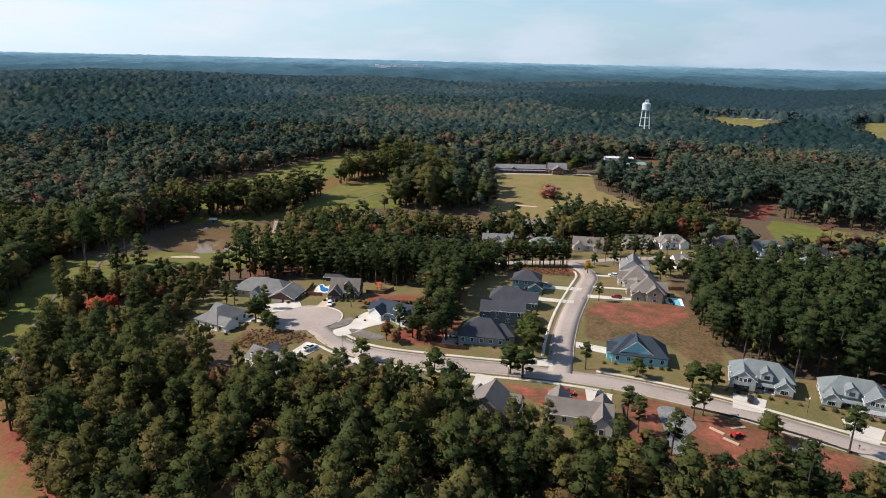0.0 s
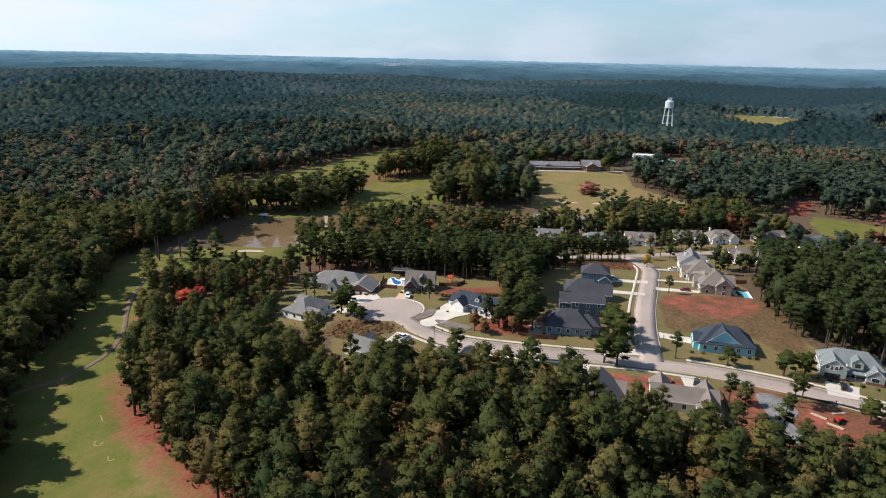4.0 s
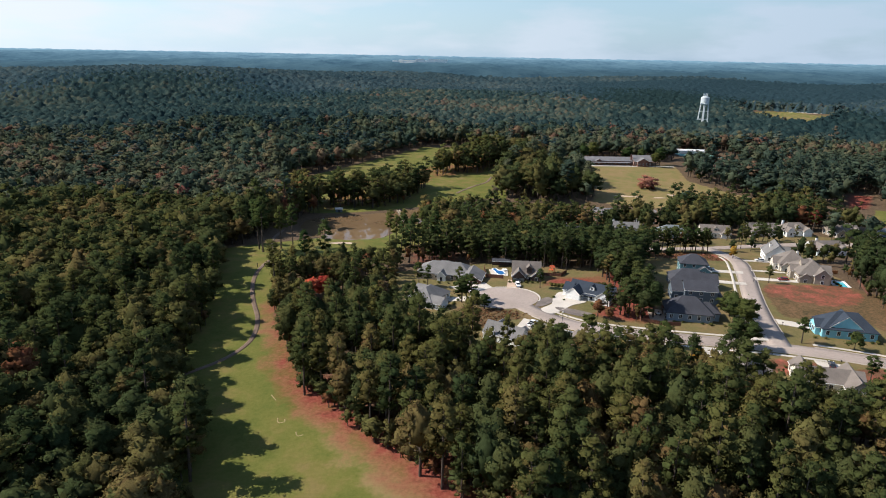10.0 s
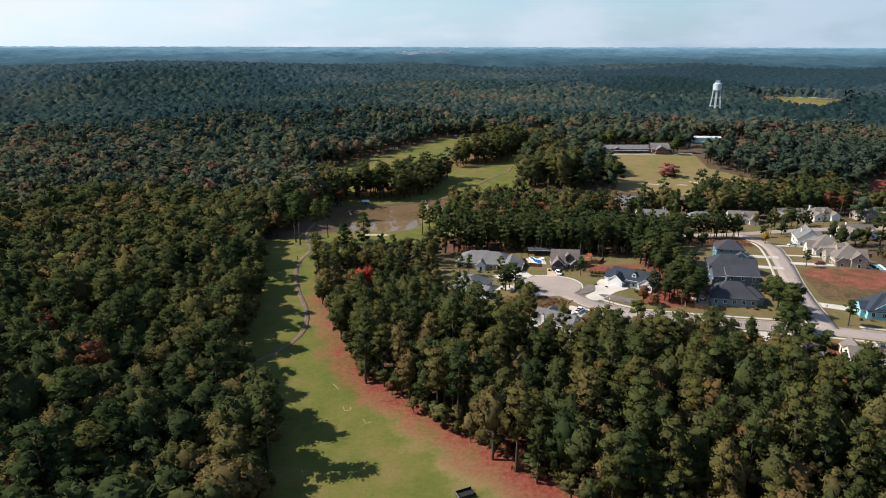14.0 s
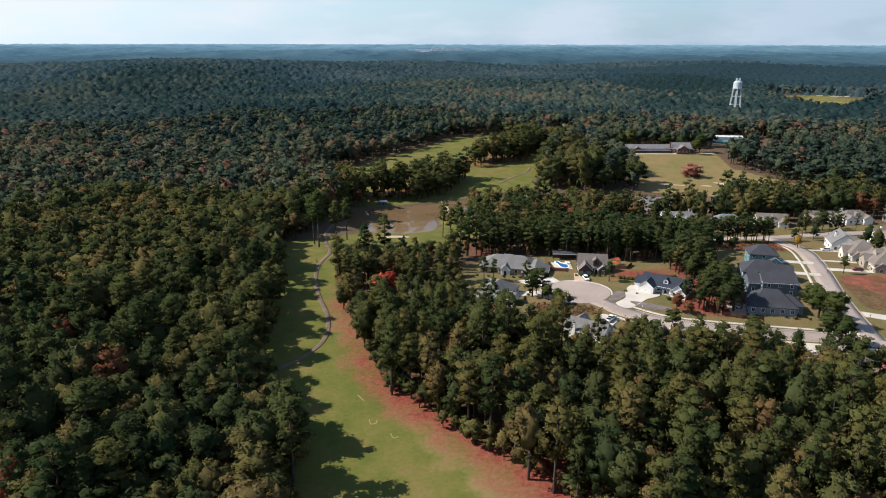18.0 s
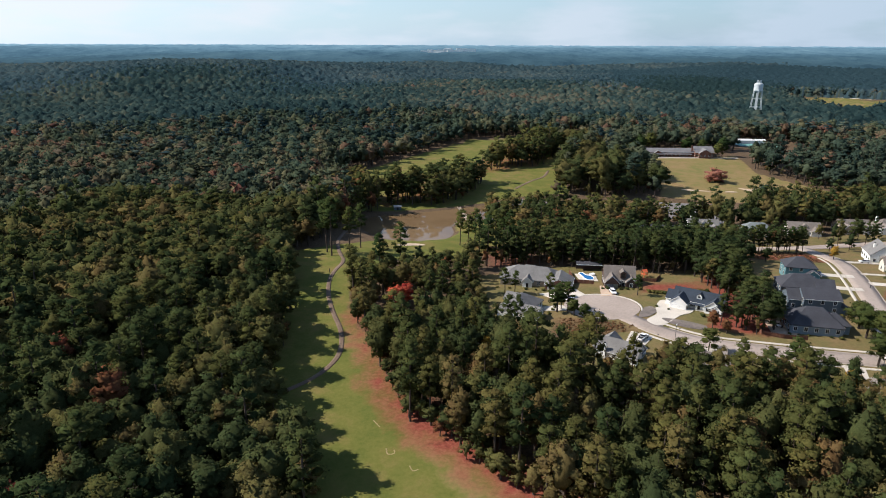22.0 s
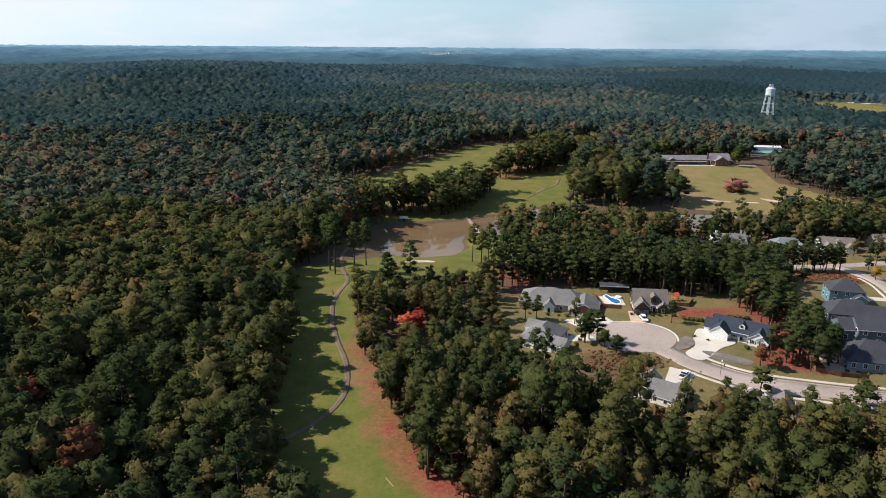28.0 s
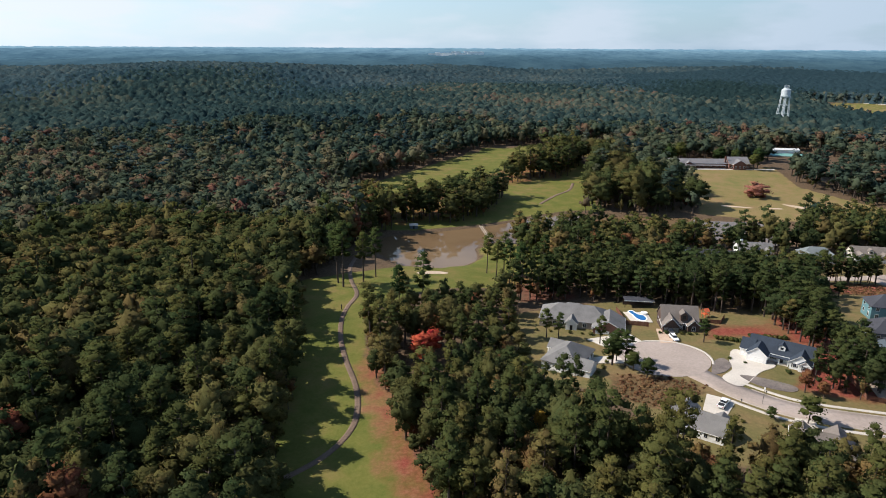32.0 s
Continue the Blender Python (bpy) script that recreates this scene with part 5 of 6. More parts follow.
house(208, 752, -4, [(-16, 16, -4, 4, 0, 3.2, "gx", 0.3)], S_white, paint("pale_metal_roof", (0.62, 0.62, 0.62), 0.5), "long white pavilion beside the tennis courts", windows=False, name="pavilion")
court = flat_patch("tennis_court", [(186, 722), (232, 718), (236, 742), (188, 746)], 0, surface("court_green", (0.10, 0.24, 0.22), (0.16, 0.33, 0.30), 2.0, 0.1, local=False), 0.0, thick=0.3)
tagged(court, "blue-green tennis court surface", "court", kind="structure")

# water tower on six raked legs
tw = group_root("water_tower", 300, 970, 0, "white steel water tower on raked legs", "tower", z=-6.0)
tw.matrix_basis = tw.matrix_basis @ Matrix.Diagonal((1.06, 1.06, 1.2, 1))
part("tank", lathe([(0.5, 26.0), (3.6, 26.6), (5.4, 28.0), (5.6, 28.8), (5.6, 35.0), (5.4, 35.5), (3.2, 36.6), (0.6, 37.2)], 24), M_metal_white, tw)
part("riser", lathe([(0.6, -3), (0.6, 26.2)], 12), M_metal_white, tw)
part("walkway", lathe([(5.5, 28.0), (6.4, 28.0), (6.4, 28.15), (5.5, 28.15)], 24), M_metal_white, tw)
for k in range(6):
    a = k * math.pi / 3 + 0.3
    part("leg", rod((8.6 * math.cos(a), 8.6 * math.sin(a), -3), (5.4 * math.cos(a), 5.4 * math.sin(a), 29), 0.4), M_metal_white, tw)
    b = a + math.pi / 3
    for zz, rr in ((9.0, 7.4), (18.5, 6.3)):
        part("strut", rod((rr * math.cos(a), rr * math.sin(a), zz), (rr * math.cos(b), rr * math.sin(b), zz), 0.18, 6), M_metal_white, tw)
for k in range(8):
    a = k * math.pi / 4
    part("antenna", box_bm(2.6 * math.cos(a) - 0.35, 2.6 * math.cos(a) + 0.35, 2.6 * math.sin(a) - 0.35, 2.6 * math.sin(a) + 0.35, 36.6, 40.0), M_metal_white, tw)
    part("antenna_arm", rod((0, 0, 38.0), (2.6 * math.cos(a), 2.6 * math.sin(a), 38.0), 0.1, 5), M_metal_white, tw)

# pale halls of a town on the horizon
r_town = random.Random(31)
for k in range(11):
    tx, ty = -330 + 20 * k + r_town.uniform(-7, 7), 3180 + r_town.uniform(-120, 160)
    hall = group_root("town_hall_block", tx, ty, r_town.uniform(-12, 12), "pale flat-roofed hall in a distant town", "building", z=lz(tx, ty) + 18, group="distant town")
    w_half, tall = r_town.uniform(8, 22), r_town.uniform(7, 12)
    part("wall", box_bm(-w_half, w_half, -9, 9, -10, tall), M_white, hall)
    part("roof", box_bm(-w_half - 0.6, w_half + 0.6, -9.6, 9.6, tall, tall + 0.8), M_white, hall)

# pump hut on the far shore
hut = group_root("hut", -150, 440, 10, "small dark hut with a pale roof by the pond", "hut", z=WATER_Z + 0.4)
part("wall", wall_bm(-2.4, 2.4, -1.8, 1.8, 0, 2.3, "gx", 0.35), S_slate, hut)
part("roof", roof_bm(-2.4, 2.4, -1.8, 1.8, 0, 2.3, "gx", 0.35), M_concrete, hut)
part("door", box_bm(-0.5, 0.5, -1.86, -1.78, 0, 2.0), M_dark, hut)

# timber footbridge over the pond
br = group_root("footbridge", -105, 429.5, 0, "narrow timber footbridge across the pond", "bridge", z=WATER_Z + 1.0)
a0, b0 = Vector((-3.2, 16.5, 0)), Vector((3.2, -16.5, 0))
along = (b0 - a0).normalized()
side = Vector((-along.y, along.x, 0))
M_plank = surface("grey_timber", (0.26, 0.20, 0.14), (0.46, 0.37, 0.28), 3.0, 0.4, vary=0.2)
for k in range(60):
    c = a0 + along * (0.28 + k * 0.56)
    p = [c + side * 1.1 - along * 0.25, c - side * 1.1 - along * 0.25, c - side * 1.1 + along * 0.25, c + side * 1.1 + along * 0.25]
    part("plank", poly_bm([tuple(q) for q in p] + [tuple(q + Vector((0, 0, 0.08))) for q in p], [(0, 3, 2, 1), (4, 5, 6, 7), (0, 1, 5, 4), (1, 2, 6, 5), (2, 3, 7, 6), (3, 0, 4, 7)]), M_plank, br)
for s in (-1.05, 1.05):
    part("handrail", rod(a0 + side * s + Vector((0, 0, 1.0)), b0 + side * s + Vector((0, 0, 1.0)), 0.06, 6), M_plank, br)
    for k in range(9):
        c = a0 + along * (k * 4.2) + side * s
        part("post", rod(c + Vector((0, 0, -2.5)), c + Vector((0, 0, 1.05)), 0.08, 6), M_plank, br)


# vehicles
def vehicle(kind, x, y, turn, colour, label, z=None):
    root = group_root("pickup_truck" if kind == "pickup" else "car", x, y, turn, label, "truck" if kind == "pickup" else "car", z=lz(x, y) + 0.17 if z is None else z)
    m = paint("car_paint_" + "_".join(str(int(c * 100)) for c in colour), colour, 0.25)
    L, W = (5.8, 2.0) if kind == "pickup" else (4.8, 1.85)
    if kind == "pickup":
        side_p = [(-L / 2, 0.55), (L / 2, 0.55), (L / 2, 1.0), (L / 2 - 0.25, 1.12), (L / 2 - 1.6, 1.18), (-L / 2, 1.18)]
        cab_p = [(-0.75, 1.18), (1.45, 1.18), (0.75, 1.88), (-0.6, 1.90)]
    else:
        side_p = [(-L / 2, 0.45), (L / 2, 0.45), (L / 2, 0.8), (L / 2 - 0.3, 0.95), (L / 2 - 1.5, 1.05), (-L / 2 + 0.1, 1.08), (-L / 2, 0.9)]
        cab_p = [(-2.1, 1.05), (1.15, 1.05), (0.4, 1.62), (-1.7, 1.66)]

    def extrude(prof, hw, tuck=0.0):
        n = len(prof)
        top = max(z_ for _, z_ in prof)
        v = [(px, s * (hw - (tuck if pz == top or pz > 1.5 else 0)), pz) for s in (-1, 1) for px, pz in prof]
        f = [tuple(range(n))[::-1], tuple(range(n, 2 * n))] + [(i, (i + 1) % n, n + (i + 1) % n, n + i) for i in range(n)]
        bm = poly_bm(v, f)
        bmesh.ops.recalc_face_normals(bm, faces=bm.faces[:])
        bmesh.ops.bevel(bm, geom=bm.edges[:], offset=0.05, segments=1, affect="EDGES")
        return bm

    body = part("body", extrude(side_p, W / 2), m, root)
    part("cabin", extrude(cab_p, W / 2 - 0.08, 0.14), M_glass, root)
    cx = [c for c, _ in cab_p[2:]]
    part("roof", box_bm(min(cx) - 0.02, max(cx) + 0.02, -W / 2 + 0.2, W / 2 - 0.2, cab_p[2][1] - 0.03, cab_p[3][1] + 0.04, 0.02), m, root)
    if kind == "pickup":
        part("bed", box_bm(-L / 2 + 0.12, -0.95, -W / 2 + 0.15, W / 2 - 0.15, 1.0, 1.19), M_dark, root)
    for sx in (-L * 0.31, L * 0.32):
        for sy in (-1, 1):
            w = part("wheel", rod((sx, sy * (W / 2 - 0.22), 0.36), (sx, sy * (W / 2 + 0.02), 0.36), 0.37, 14), M_tyre, root)
            part("rim", rod((sx, sy * (W / 2 - 0.1), 0.36), (sx, sy * (W / 2 + 0.03), 0.36), 0.22, 10), M_steel, w)
    for sy in (-1, 1):
        part("headlight", box_bm(L / 2 - 0.08, L / 2 + 0.02, sy * 0.68 - 0.2, sy * 0.68 + 0.2, 0.78, 0.95), M_trim, root)
        part("tail_light", box_bm(-L / 2 - 0.02, -L / 2 + 0.06, sy * 0.75 - 0.14, sy * 0.75 + 0.14, 0.75, 1.0), paint("tail_red", (0.35, 0.02, 0.02)), root)
    return root


vehicle("pickup", -38.5, 219.5, 52, (0.78, 0.79, 0.80), "white crew-cab pickup truck on a driveway")
vehicle("car", -39.5, 265.5, -82, (0.80, 0.80, 0.80), "white estate car on paver driveway")
vehicle("car", -39.0, 272.0, -84, (0.05, 0.05, 0.055), "dark estate car close to the garage")
vehicle("car", 86, 281, 172, (0.26, 0.02, 0.025), "dark red car on a concrete driveway")
vehicle("pickup", 57, 297, 170, (0.24, 0.30, 0.36), "blue-grey pickup on a sandy driveway")
vehicle("car", 96, 325.5, 175, (0.75, 0.75, 0.74), "white car on driveway by the white house")
vehicle("car", 104.5, 189.5, 66, (0.015, 0.015, 0.018), "black car before an open garage")
vehicle("car", 57.5, 189.5, 66, (0.04, 0.04, 0.045), "dark car behind the cream house")

# swimming pools
deck = flat_patch("pool_deck", [(-50.2, 284), (-42.4, 282.5), (-41.8, 295), (-50.8, 295.8)], 0, M_concrete, 0.1, thick=0.15)
tagged(deck, "white concrete deck round a swimming pool", "deck", kind="structure")
pz = max(lz(-47, 290), lz(-46, 287)) + 0.45
pool_line = smooth_line([(-49.4, 293.5), (-47.6, 294.5), (-46.4, 291.5), (-44.2, 290), (-43.6, 286.5), (-45.6, 284.6), (-47.6, 286.6), (-48.4, 290)], 0.7, True)
pl = group_root("swimming_pool", 0, 0, 0, "free-form blue swimming pool in a white deck", "pool", z=0)
w_ = flat_patch("pool_water", pool_line, pz, M_poolwater, drape=False)
w_.parent = pl
coping = [(x, y) for x, y in pool_line]
rb = ribbon("coping", coping + coping[:1], 0.5, 0.0, M_white, "", "", 0.2, kind="")
for v in rb.data.vertices:
    v.co.z = pz + (0.06 if v.co.z - lz(v.co.x, v.co.y) > -0.1 else -0.2)
rb.parent = pl
hot = part("hot_tub", lathe([(1.3, pz - 0.4), (1.3, pz + 0.25), (1.0, pz + 0.25), (1.0, pz + 0.1)], 16), M_white, pl)
hot.location = (-43.4, 292.4, 0)
pe = group_root("swimming_pool", 111, 279, 78, "small pale turquoise swimming pool with white deck", "pool", z=lz(111, 279) + 0.25)
part("deck", box_bm(-7, 5, -4, 3.4, -0.6, 0.0), M_white, pe)
part("pool_water", box_bm(-4.6, 2.6, -2.6, 1.8, -0.5, 0.03), M_poolteal, pe)
shelter = group_root("pool_shelter", -43, 304, -4, "dark open pool shelter with a pale flat roof", "shelter")
part("roof", box_bm(-6, 6, -2.6, 2.6, 3.0, 3.25), R_slate, shelter)
part("fascia", box_bm(-6.05, 6.05, -2.68, -2.6, 2.98, 3.3), M_trim, shelter)
part("back_wall", box_bm(-5.8, 5.8, 2.2, 2.4, -0.6, 3.0), S_brown, shelter)
for px in (-5.6, -1.9, 1.9, 5.6):
    part("post", box_bm(px - 0.1, px + 0.1, -2.4, -2.2, -0.6, 3.0), S_brown, shelter)


def fence(points, height, label, mat=None, pitch=0.6, gap=0.03):
    """A board fence: each board is a piece of its own, between posts."""
    root = group_root("fence", points[0][0], points[0][1], 0, label, "fence")
    x0, y0 = points[0]
    z0 = lz(x0, y0)
    mat = mat or M_wood_fence
    for (ax, ay), (bx, by) in zip(points, points[1:]):
        ln = math.hypot(bx - ax, by - ay)
        n = max(1, int(ln / pitch))
        t = math.atan2(by - ay, bx - ax)
        key = round(ln / n, 3)
        bm = box_bm(0, key - gap, -0.03, 0.03, -0.3, height)
        first = None
        for k in range(n):
            q = k / n
            x, y = ax + (bx - ax) * q, ay + (by - ay) * q
            if first is None:
                first = part("board", bm, mat, root)
                ob = first
            else:
                ob = new("board", first.data)
                ob.parent = root
            ob.matrix_basis = Matrix.Translation((x - x0, y - y0, lz(x, y) - z0)) @ Matrix.Rotation(t, 4, "Z")
            if k % 4 == 0:
                p = part("post", box_bm(-0.07, 0.07, -0.1, 0.1, -0.4, height + 0.1), mat, root)
                p.matrix_basis = ob.matrix_basis
    return root


fence([(-53, 298), (-53, 281), (-45, 278.5)], 1.8, "reddish brown board fence round the pool")
fence([(-26, 283), (-18, 281), (-14, 288)], 1.6, "brown board fence behind the garden")
fence([(4, 225), (10, 222), (18, 221)], 1.5, "reddish brown board fence round the patio")
fence([(4, 225), (6, 240)], 1.5, "reddish brown board fence beside the patio")
fence([(114, 262), (124, 286)], 1.8, "brown board fence behind the pool")
fence([(110, 300), (124, 302)], 1.8, "orange-brown board fence between gardens", surface("cedar_fence", (0.36, 0.15, 0.06), (0.50, 0.23, 0.10), 3.0, 0.4, vary=0.15))

# patio with furniture beside the blue-grey house
patio = flat_patch("patio", [(8, 226), (17, 224), (19, 236), (10, 238)], 0, M_paver, 0.0, thick=0.22)
tagged(patio, "tan paved patio behind the blue-grey house", "patio", kind="structure")


def patio_chair(x, y, turn):
    r = group_root("patio_chair", x, y, turn, "dark metal patio chair on the paving", "chair", z=lz(x, y) + 0.22, group="patio chairs")
    part("seat", box_bm(-0.28, 0.28, -0.28, 0.28, 0.40, 0.47), M_dark, r)
    part("backrest", box_bm(-0.28, 0.28, 0.24, 0.30, 0.47, 1.0), M_dark, r)
    for a in (-0.24, 0.24):
        for b in (-0.24, 0.24):
            part("leg", box_bm(a - 0.03, a + 0.03, b - 0.03, b + 0.03, 0, 0.40), M_steel, r)


def patio_table(x, y):
    r = group_root("patio_table", x, y, 0, "round white patio table", "table", z=lz(x, y) + 0.22)
    part("tabletop", lathe([(0.75, 0.70), (0.75, 0.75)], 18), M_white, r)
    part("pedestal", rod((0, 0, 0), (0, 0, 0.7), 0.08), M_steel, r)
    part("base", lathe([(0.35, 0), (0.35, 0.05)], 14), M_steel, r)


patio_table(12.5, 231)
for k in range(5):
    a = k * 1.257
    patio_chair(12.5 + 1.15 * math.cos(a), 231 + 1.15 * math.sin(a), math.degrees(a) - 90)
patio_table(15.5, 228)
for k in range(4):
    a = k * 1.571 + 0.4
    patio_chair(15.5 + 1.15 * math.cos(a), 228 + 1.15 * math.sin(a), math.degrees(a) - 90)
perg = group_root("pergola", 16.5, 233.5, -10, "brown timber pergola over the patio", "pergola", z=lz(16.5, 233.5) + 0.2)
for a in (-1.8, 1.8):
    for b in (-1.6, 1.6):
        part("post", box_bm(a - 0.1, a + 0.1, b - 0.1, b + 0.1, 0, 2.5), M_wood_fence, perg)
for k in range(9):
    part("slat", box_bm(-2.2, 2.2, -1.9 + k * 0.47, -1.78 + k * 0.47, 2.5, 2.68), M_wood_fence, perg)

# play set and slide behind the brown house
play = group_root("play_set", -21, 289, 20, "orange and green garden play set with slide", "playset")
M_orange = paint("play_orange", (0.62, 0.13, 0.05), 0.4)
M_pgreen = paint("play_green", (0.03, 0.20, 0.09), 0.4)
part("platform", box_bm(-1, 1, -1, 1, 1.4, 1.55), M_orange, play)
for a in (-0.95, 0.95):
    for b in (-0.95, 0.95):
        part("post", box_bm(a - 0.07, a + 0.07, b - 0.07, b + 0.07, -0.3, 2.8), M_orange, play)
part("canopy", roof_bm(-1, 1, -1, 1, 0, 2.8, "gx", 0.8, 0.2, 0.08), M_orange, play)
part("slide", poly_bm([(1, -0.4, 1.5), (1, 0.4, 1.5), (3.8, 0.4, 0.1), (3.8, -0.4, 0.1), (1, -0.4, 1.42), (1, 0.4, 1.42), (3.8, 0.4, 0.02), (3.8, -0.4, 0.02)],
                      [(0, 3, 2, 1), (4, 5, 6, 7), (0, 1, 5, 4), (1, 2, 6, 5), (2, 3, 7, 6), (3, 0, 4, 7)]), M_pgreen, play)

# building site at the end of the street
site = flat_patch("gravel_pad", smooth_line([(74, 184), (80, 183), (82, 174), (77, 168), (78, 158), (71, 160), (72, 172)], 1.5, True), 0, M_gravel, 0.0, thick=0.1)
tagged(site, "grey gravel pad on the building site", "gravel", kind="structure")
site2 = flat_patch("gravel_pad", smooth_line([(104, 166), (110, 163), (108, 156), (101, 154)], 1.5, True), 0, M_gravel, 0.0, thick=0.1)
tagged(site2, "grey gravel pad among red clay", "gravel", kind="structure")
fence([(84, 184), (98, 178), (112, 170), (122, 163)], 0.7, "black silt fence along the building site", M_silt, 2.4, 0.0)
fence([(63, 184), (60, 166), (58, 152)], 0.7, "black silt fence beside the red clay lot", M_silt, 2.4, 0.0)
tr = group_root("tractor", 91, 169, 30, "red compact tractor on the clay", "tractor")
M_tred = paint("tractor_red", (0.42, 0.03, 0.02), 0.35)
part("bonnet", box_bm(0.2, 1.7, -0.38, 0.38, 0.7, 1.35, 0.06), M_tred, tr)
part("chassis", box_bm(-1.0, 1.6, -0.3, 0.3, 0.5, 0.75), M_dark, tr)
part("seat", box_bm(-0.7, -0.2, -0.28, 0.28, 0.95, 1.5, 0.04), M_dark, tr)
part("roll_bar", box_bm(-0.95, -0.87, -0.5, 0.5, 0.8, 2.4), M_tred, tr)
part("bucket", box_bm(2.3, 2.9, -0.8, 0.8, 0.15, 0.7), M_tred, tr)
for sy in (-1, 1):
    part("loader_arm", rod((0.3, sy * 0.5, 1.3), (2.4, sy * 0.5, 0.5), 0.07, 6), M_tred, tr)
    part("rear_wheel", rod((-0.7, sy * 0.45, 0.65), (-0.7, sy * 0.8, 0.65), 0.65, 16), M_tyre, tr)
    part("front_wheel", rod((1.3, sy * 0.45, 0.4), (1.3, sy * 0.7, 0.4), 0.4, 14), M_tyre, tr)
for k, (lx, ly, tn) in enumerate(((87, 172, -50), (89, 167, -46), (94, 174, 10))):
    r = group_root("timber_stack", lx, ly, tn, "pale sawn timber lying on the clay", "timber", group="timber stacks")
    for j in range(4):
        part("plank", box_bm(-2.2, 2.2, -0.5 + j * 0.26, -0.28 + j * 0.26, -0.15, 0.22), M_sand, r)

# street lamps, letter boxes, marker post, grass cart
for lx, ly in ((119, 183.5), (30, 199), (-27, 221)):
    r = group_root("street_lamp", lx, ly, 0, "slim black street lamp in the verge", "street lamp", group="street lamps")
    part("post", rod((0, 0, -0.3), (0, 0, 4.6), 0.07), M_dark, r)
    part("lantern", lathe([(0.12, 4.6), (0.22, 4.75), (0.22, 5.1), (0.05, 5.3)], 10), M_trim, r)
for lx, ly in ((-33, 221), (-24, 226), (58, 224), (96, 179), (124, 166), (47, 219), (62, 192), (70, 276)):
    r = group_root("letter_box", lx, ly, 0, "dark letter box on a short post", "letter box", group="letter boxes")
    part("post", box_bm(-0.06, 0.06, -0.06, 0.06, -0.2, 1.05), M_dark, r)
    part("box", box_bm(-0.15, 0.15, -0.28, 0.28, 1.05, 1.35, 0.04), M_dark, r)
r = group_root("marker_post", -163, 287, 0, "dark yardage marker post by the cart path", "post")
part("post", rod((0, 0, -0.2), (0, 0, 1.9), 0.16), M_dark, r)
part("cap", lathe([(0.2, 1.9), (0.2, 2.0)], 10), M_dark, r)
cart = group_root("drag_mat", -84, 121, 25, "dark open-topped trailer with a pale rim on the fairway", "trailer")
part("bed", box_bm(-2.2, 2.2, -1.3, 1.3, 0.35, 0.5), M_dark, cart)
for sy in (-1.3, 1.22):
    part("side_panel", box_bm(-2.2, 2.2, sy, sy + 0.08, 0.5, 1.1), M_dark, cart)
part("front_panel", box_bm(-2.2, -2.12, -1.22, 1.22, 0.5, 1.1), M_steel, cart)
for sy in (-1, 1):
    part("wheel", rod((0, sy * 1.0, 0.3), (0, sy * 1.25, 0.3), 0.32, 12), M_tyre, cart)


# foundation shrubs along the house fronts
def shrub_mesh():
    v, f, n = gather([lump(np.array([0.3 * math.cos(k * 2.1), 0.3 * math.sin(k * 2.1), 0.35 + 0.1 * (k % 2)]), (0.5, 0.5, 0.4), 16, 0.14, np.array([0, 0, 0.1])) for k in range(3)])
    return raw_mesh("shrub", v, f, [M_pine_one], tone=np.full(len(v), 0.4), normals=n)


SHRUB = [shrub_mesh() for _ in range(3)]
r_shrub = random.Random(17)
for lot in HOUSE_LOTS[:20]:
    (ax, ay), (bx_, by_) = lot[0], lot[1]
    nx_, ny_ = (lot[3][0] - ax), (lot[3][1] - ay)
    ln = math.hypot(nx_, ny_)
    for k in range(7):
        q = (k + 0.5 + r_shrub.uniform(-0.3, 0.3)) / 7
        if 0.36 < q < 0.56 and r_shrub.random() < 0.7:
            continue
        x, y = ax + (bx_ - ax) * q + nx_ / ln * r_shrub.uniform(0.2, 1.0), ay + (by_ - ay) * q + ny_ / ln * r_shrub.uniform(0.2, 1.0)
        ob = new("shrub", SHRUB[k % 3])
        s_ = r_shrub.uniform(0.8, 1.5)
        ob.matrix_basis = Matrix.Translation((x, y, lz(x, y) + 0.02)) @ Matrix.Rotation(r_shrub.uniform(0, 6), 4, "Z") @ Matrix.Diagonal((s_, s_, s_, 1))
        tagged(ob, "clipped dark green shrub in a house bed", "shrub", "garden shrubs")
for x, y in [(-24.5 + 1.5 * k, 266.5 - 0.6 * k) for k in range(7)] + [(-12 + 1.6 * k, 268 - 0.2 * k) for k in range(8)] + [(-8 + 2.0 * k, 262.5 - 1.2 * k) for k in range(5)]:
    ob = new("shrub", SHRUB[int(x * 7) % 3])
    ob.matrix_basis = Matrix.Translation((x, y, lz(x, y) + 0.02)) @ Matrix.Rotation(x, 4, "Z") @ Matrix.Diagonal((1.6, 1.6, 1.7, 1))
    tagged(ob, "dark green shrub in the straw bed behind the lawn", "shrub", "garden shrubs")
vehicle("car", 47.5, 191, -20, (0.32, 0.02, 0.02), "red car parked at the street")

# ---- woods and single trees ----
road_keep = [[(p[0] - 5.5, p[1] - 5.5), (p[0] + 5.5, p[1] - 5.5), (p[0] + 5.5, p[1] + 5.5), (p[0] - 5.5, p[1] + 5.5)] for line in (STREET, NORTH_STREET, CROSS_STREET) for p in line[::3]]
fx, fy = scatter([FRONT_WOOD], 5.7, 11, HOUSE_LOTS + road_keep[:60] + [MAPLE_GAP], 1.0)
# the stretch of the front wood that faces the fairway: trees of their own
d_edge = edge_distance(FRONT_WOOD, fx, fy)
own = (d_edge < 17) & (fx > -150) & (fx < -20) & (fy < 285) & (edge_distance(FAIRWAY, fx, fy) > -26)
ox, oy = fx[own], fy[own]
order = np.argsort(edge_distance(FAIRWAY, ox, oy))[::-1][:240]
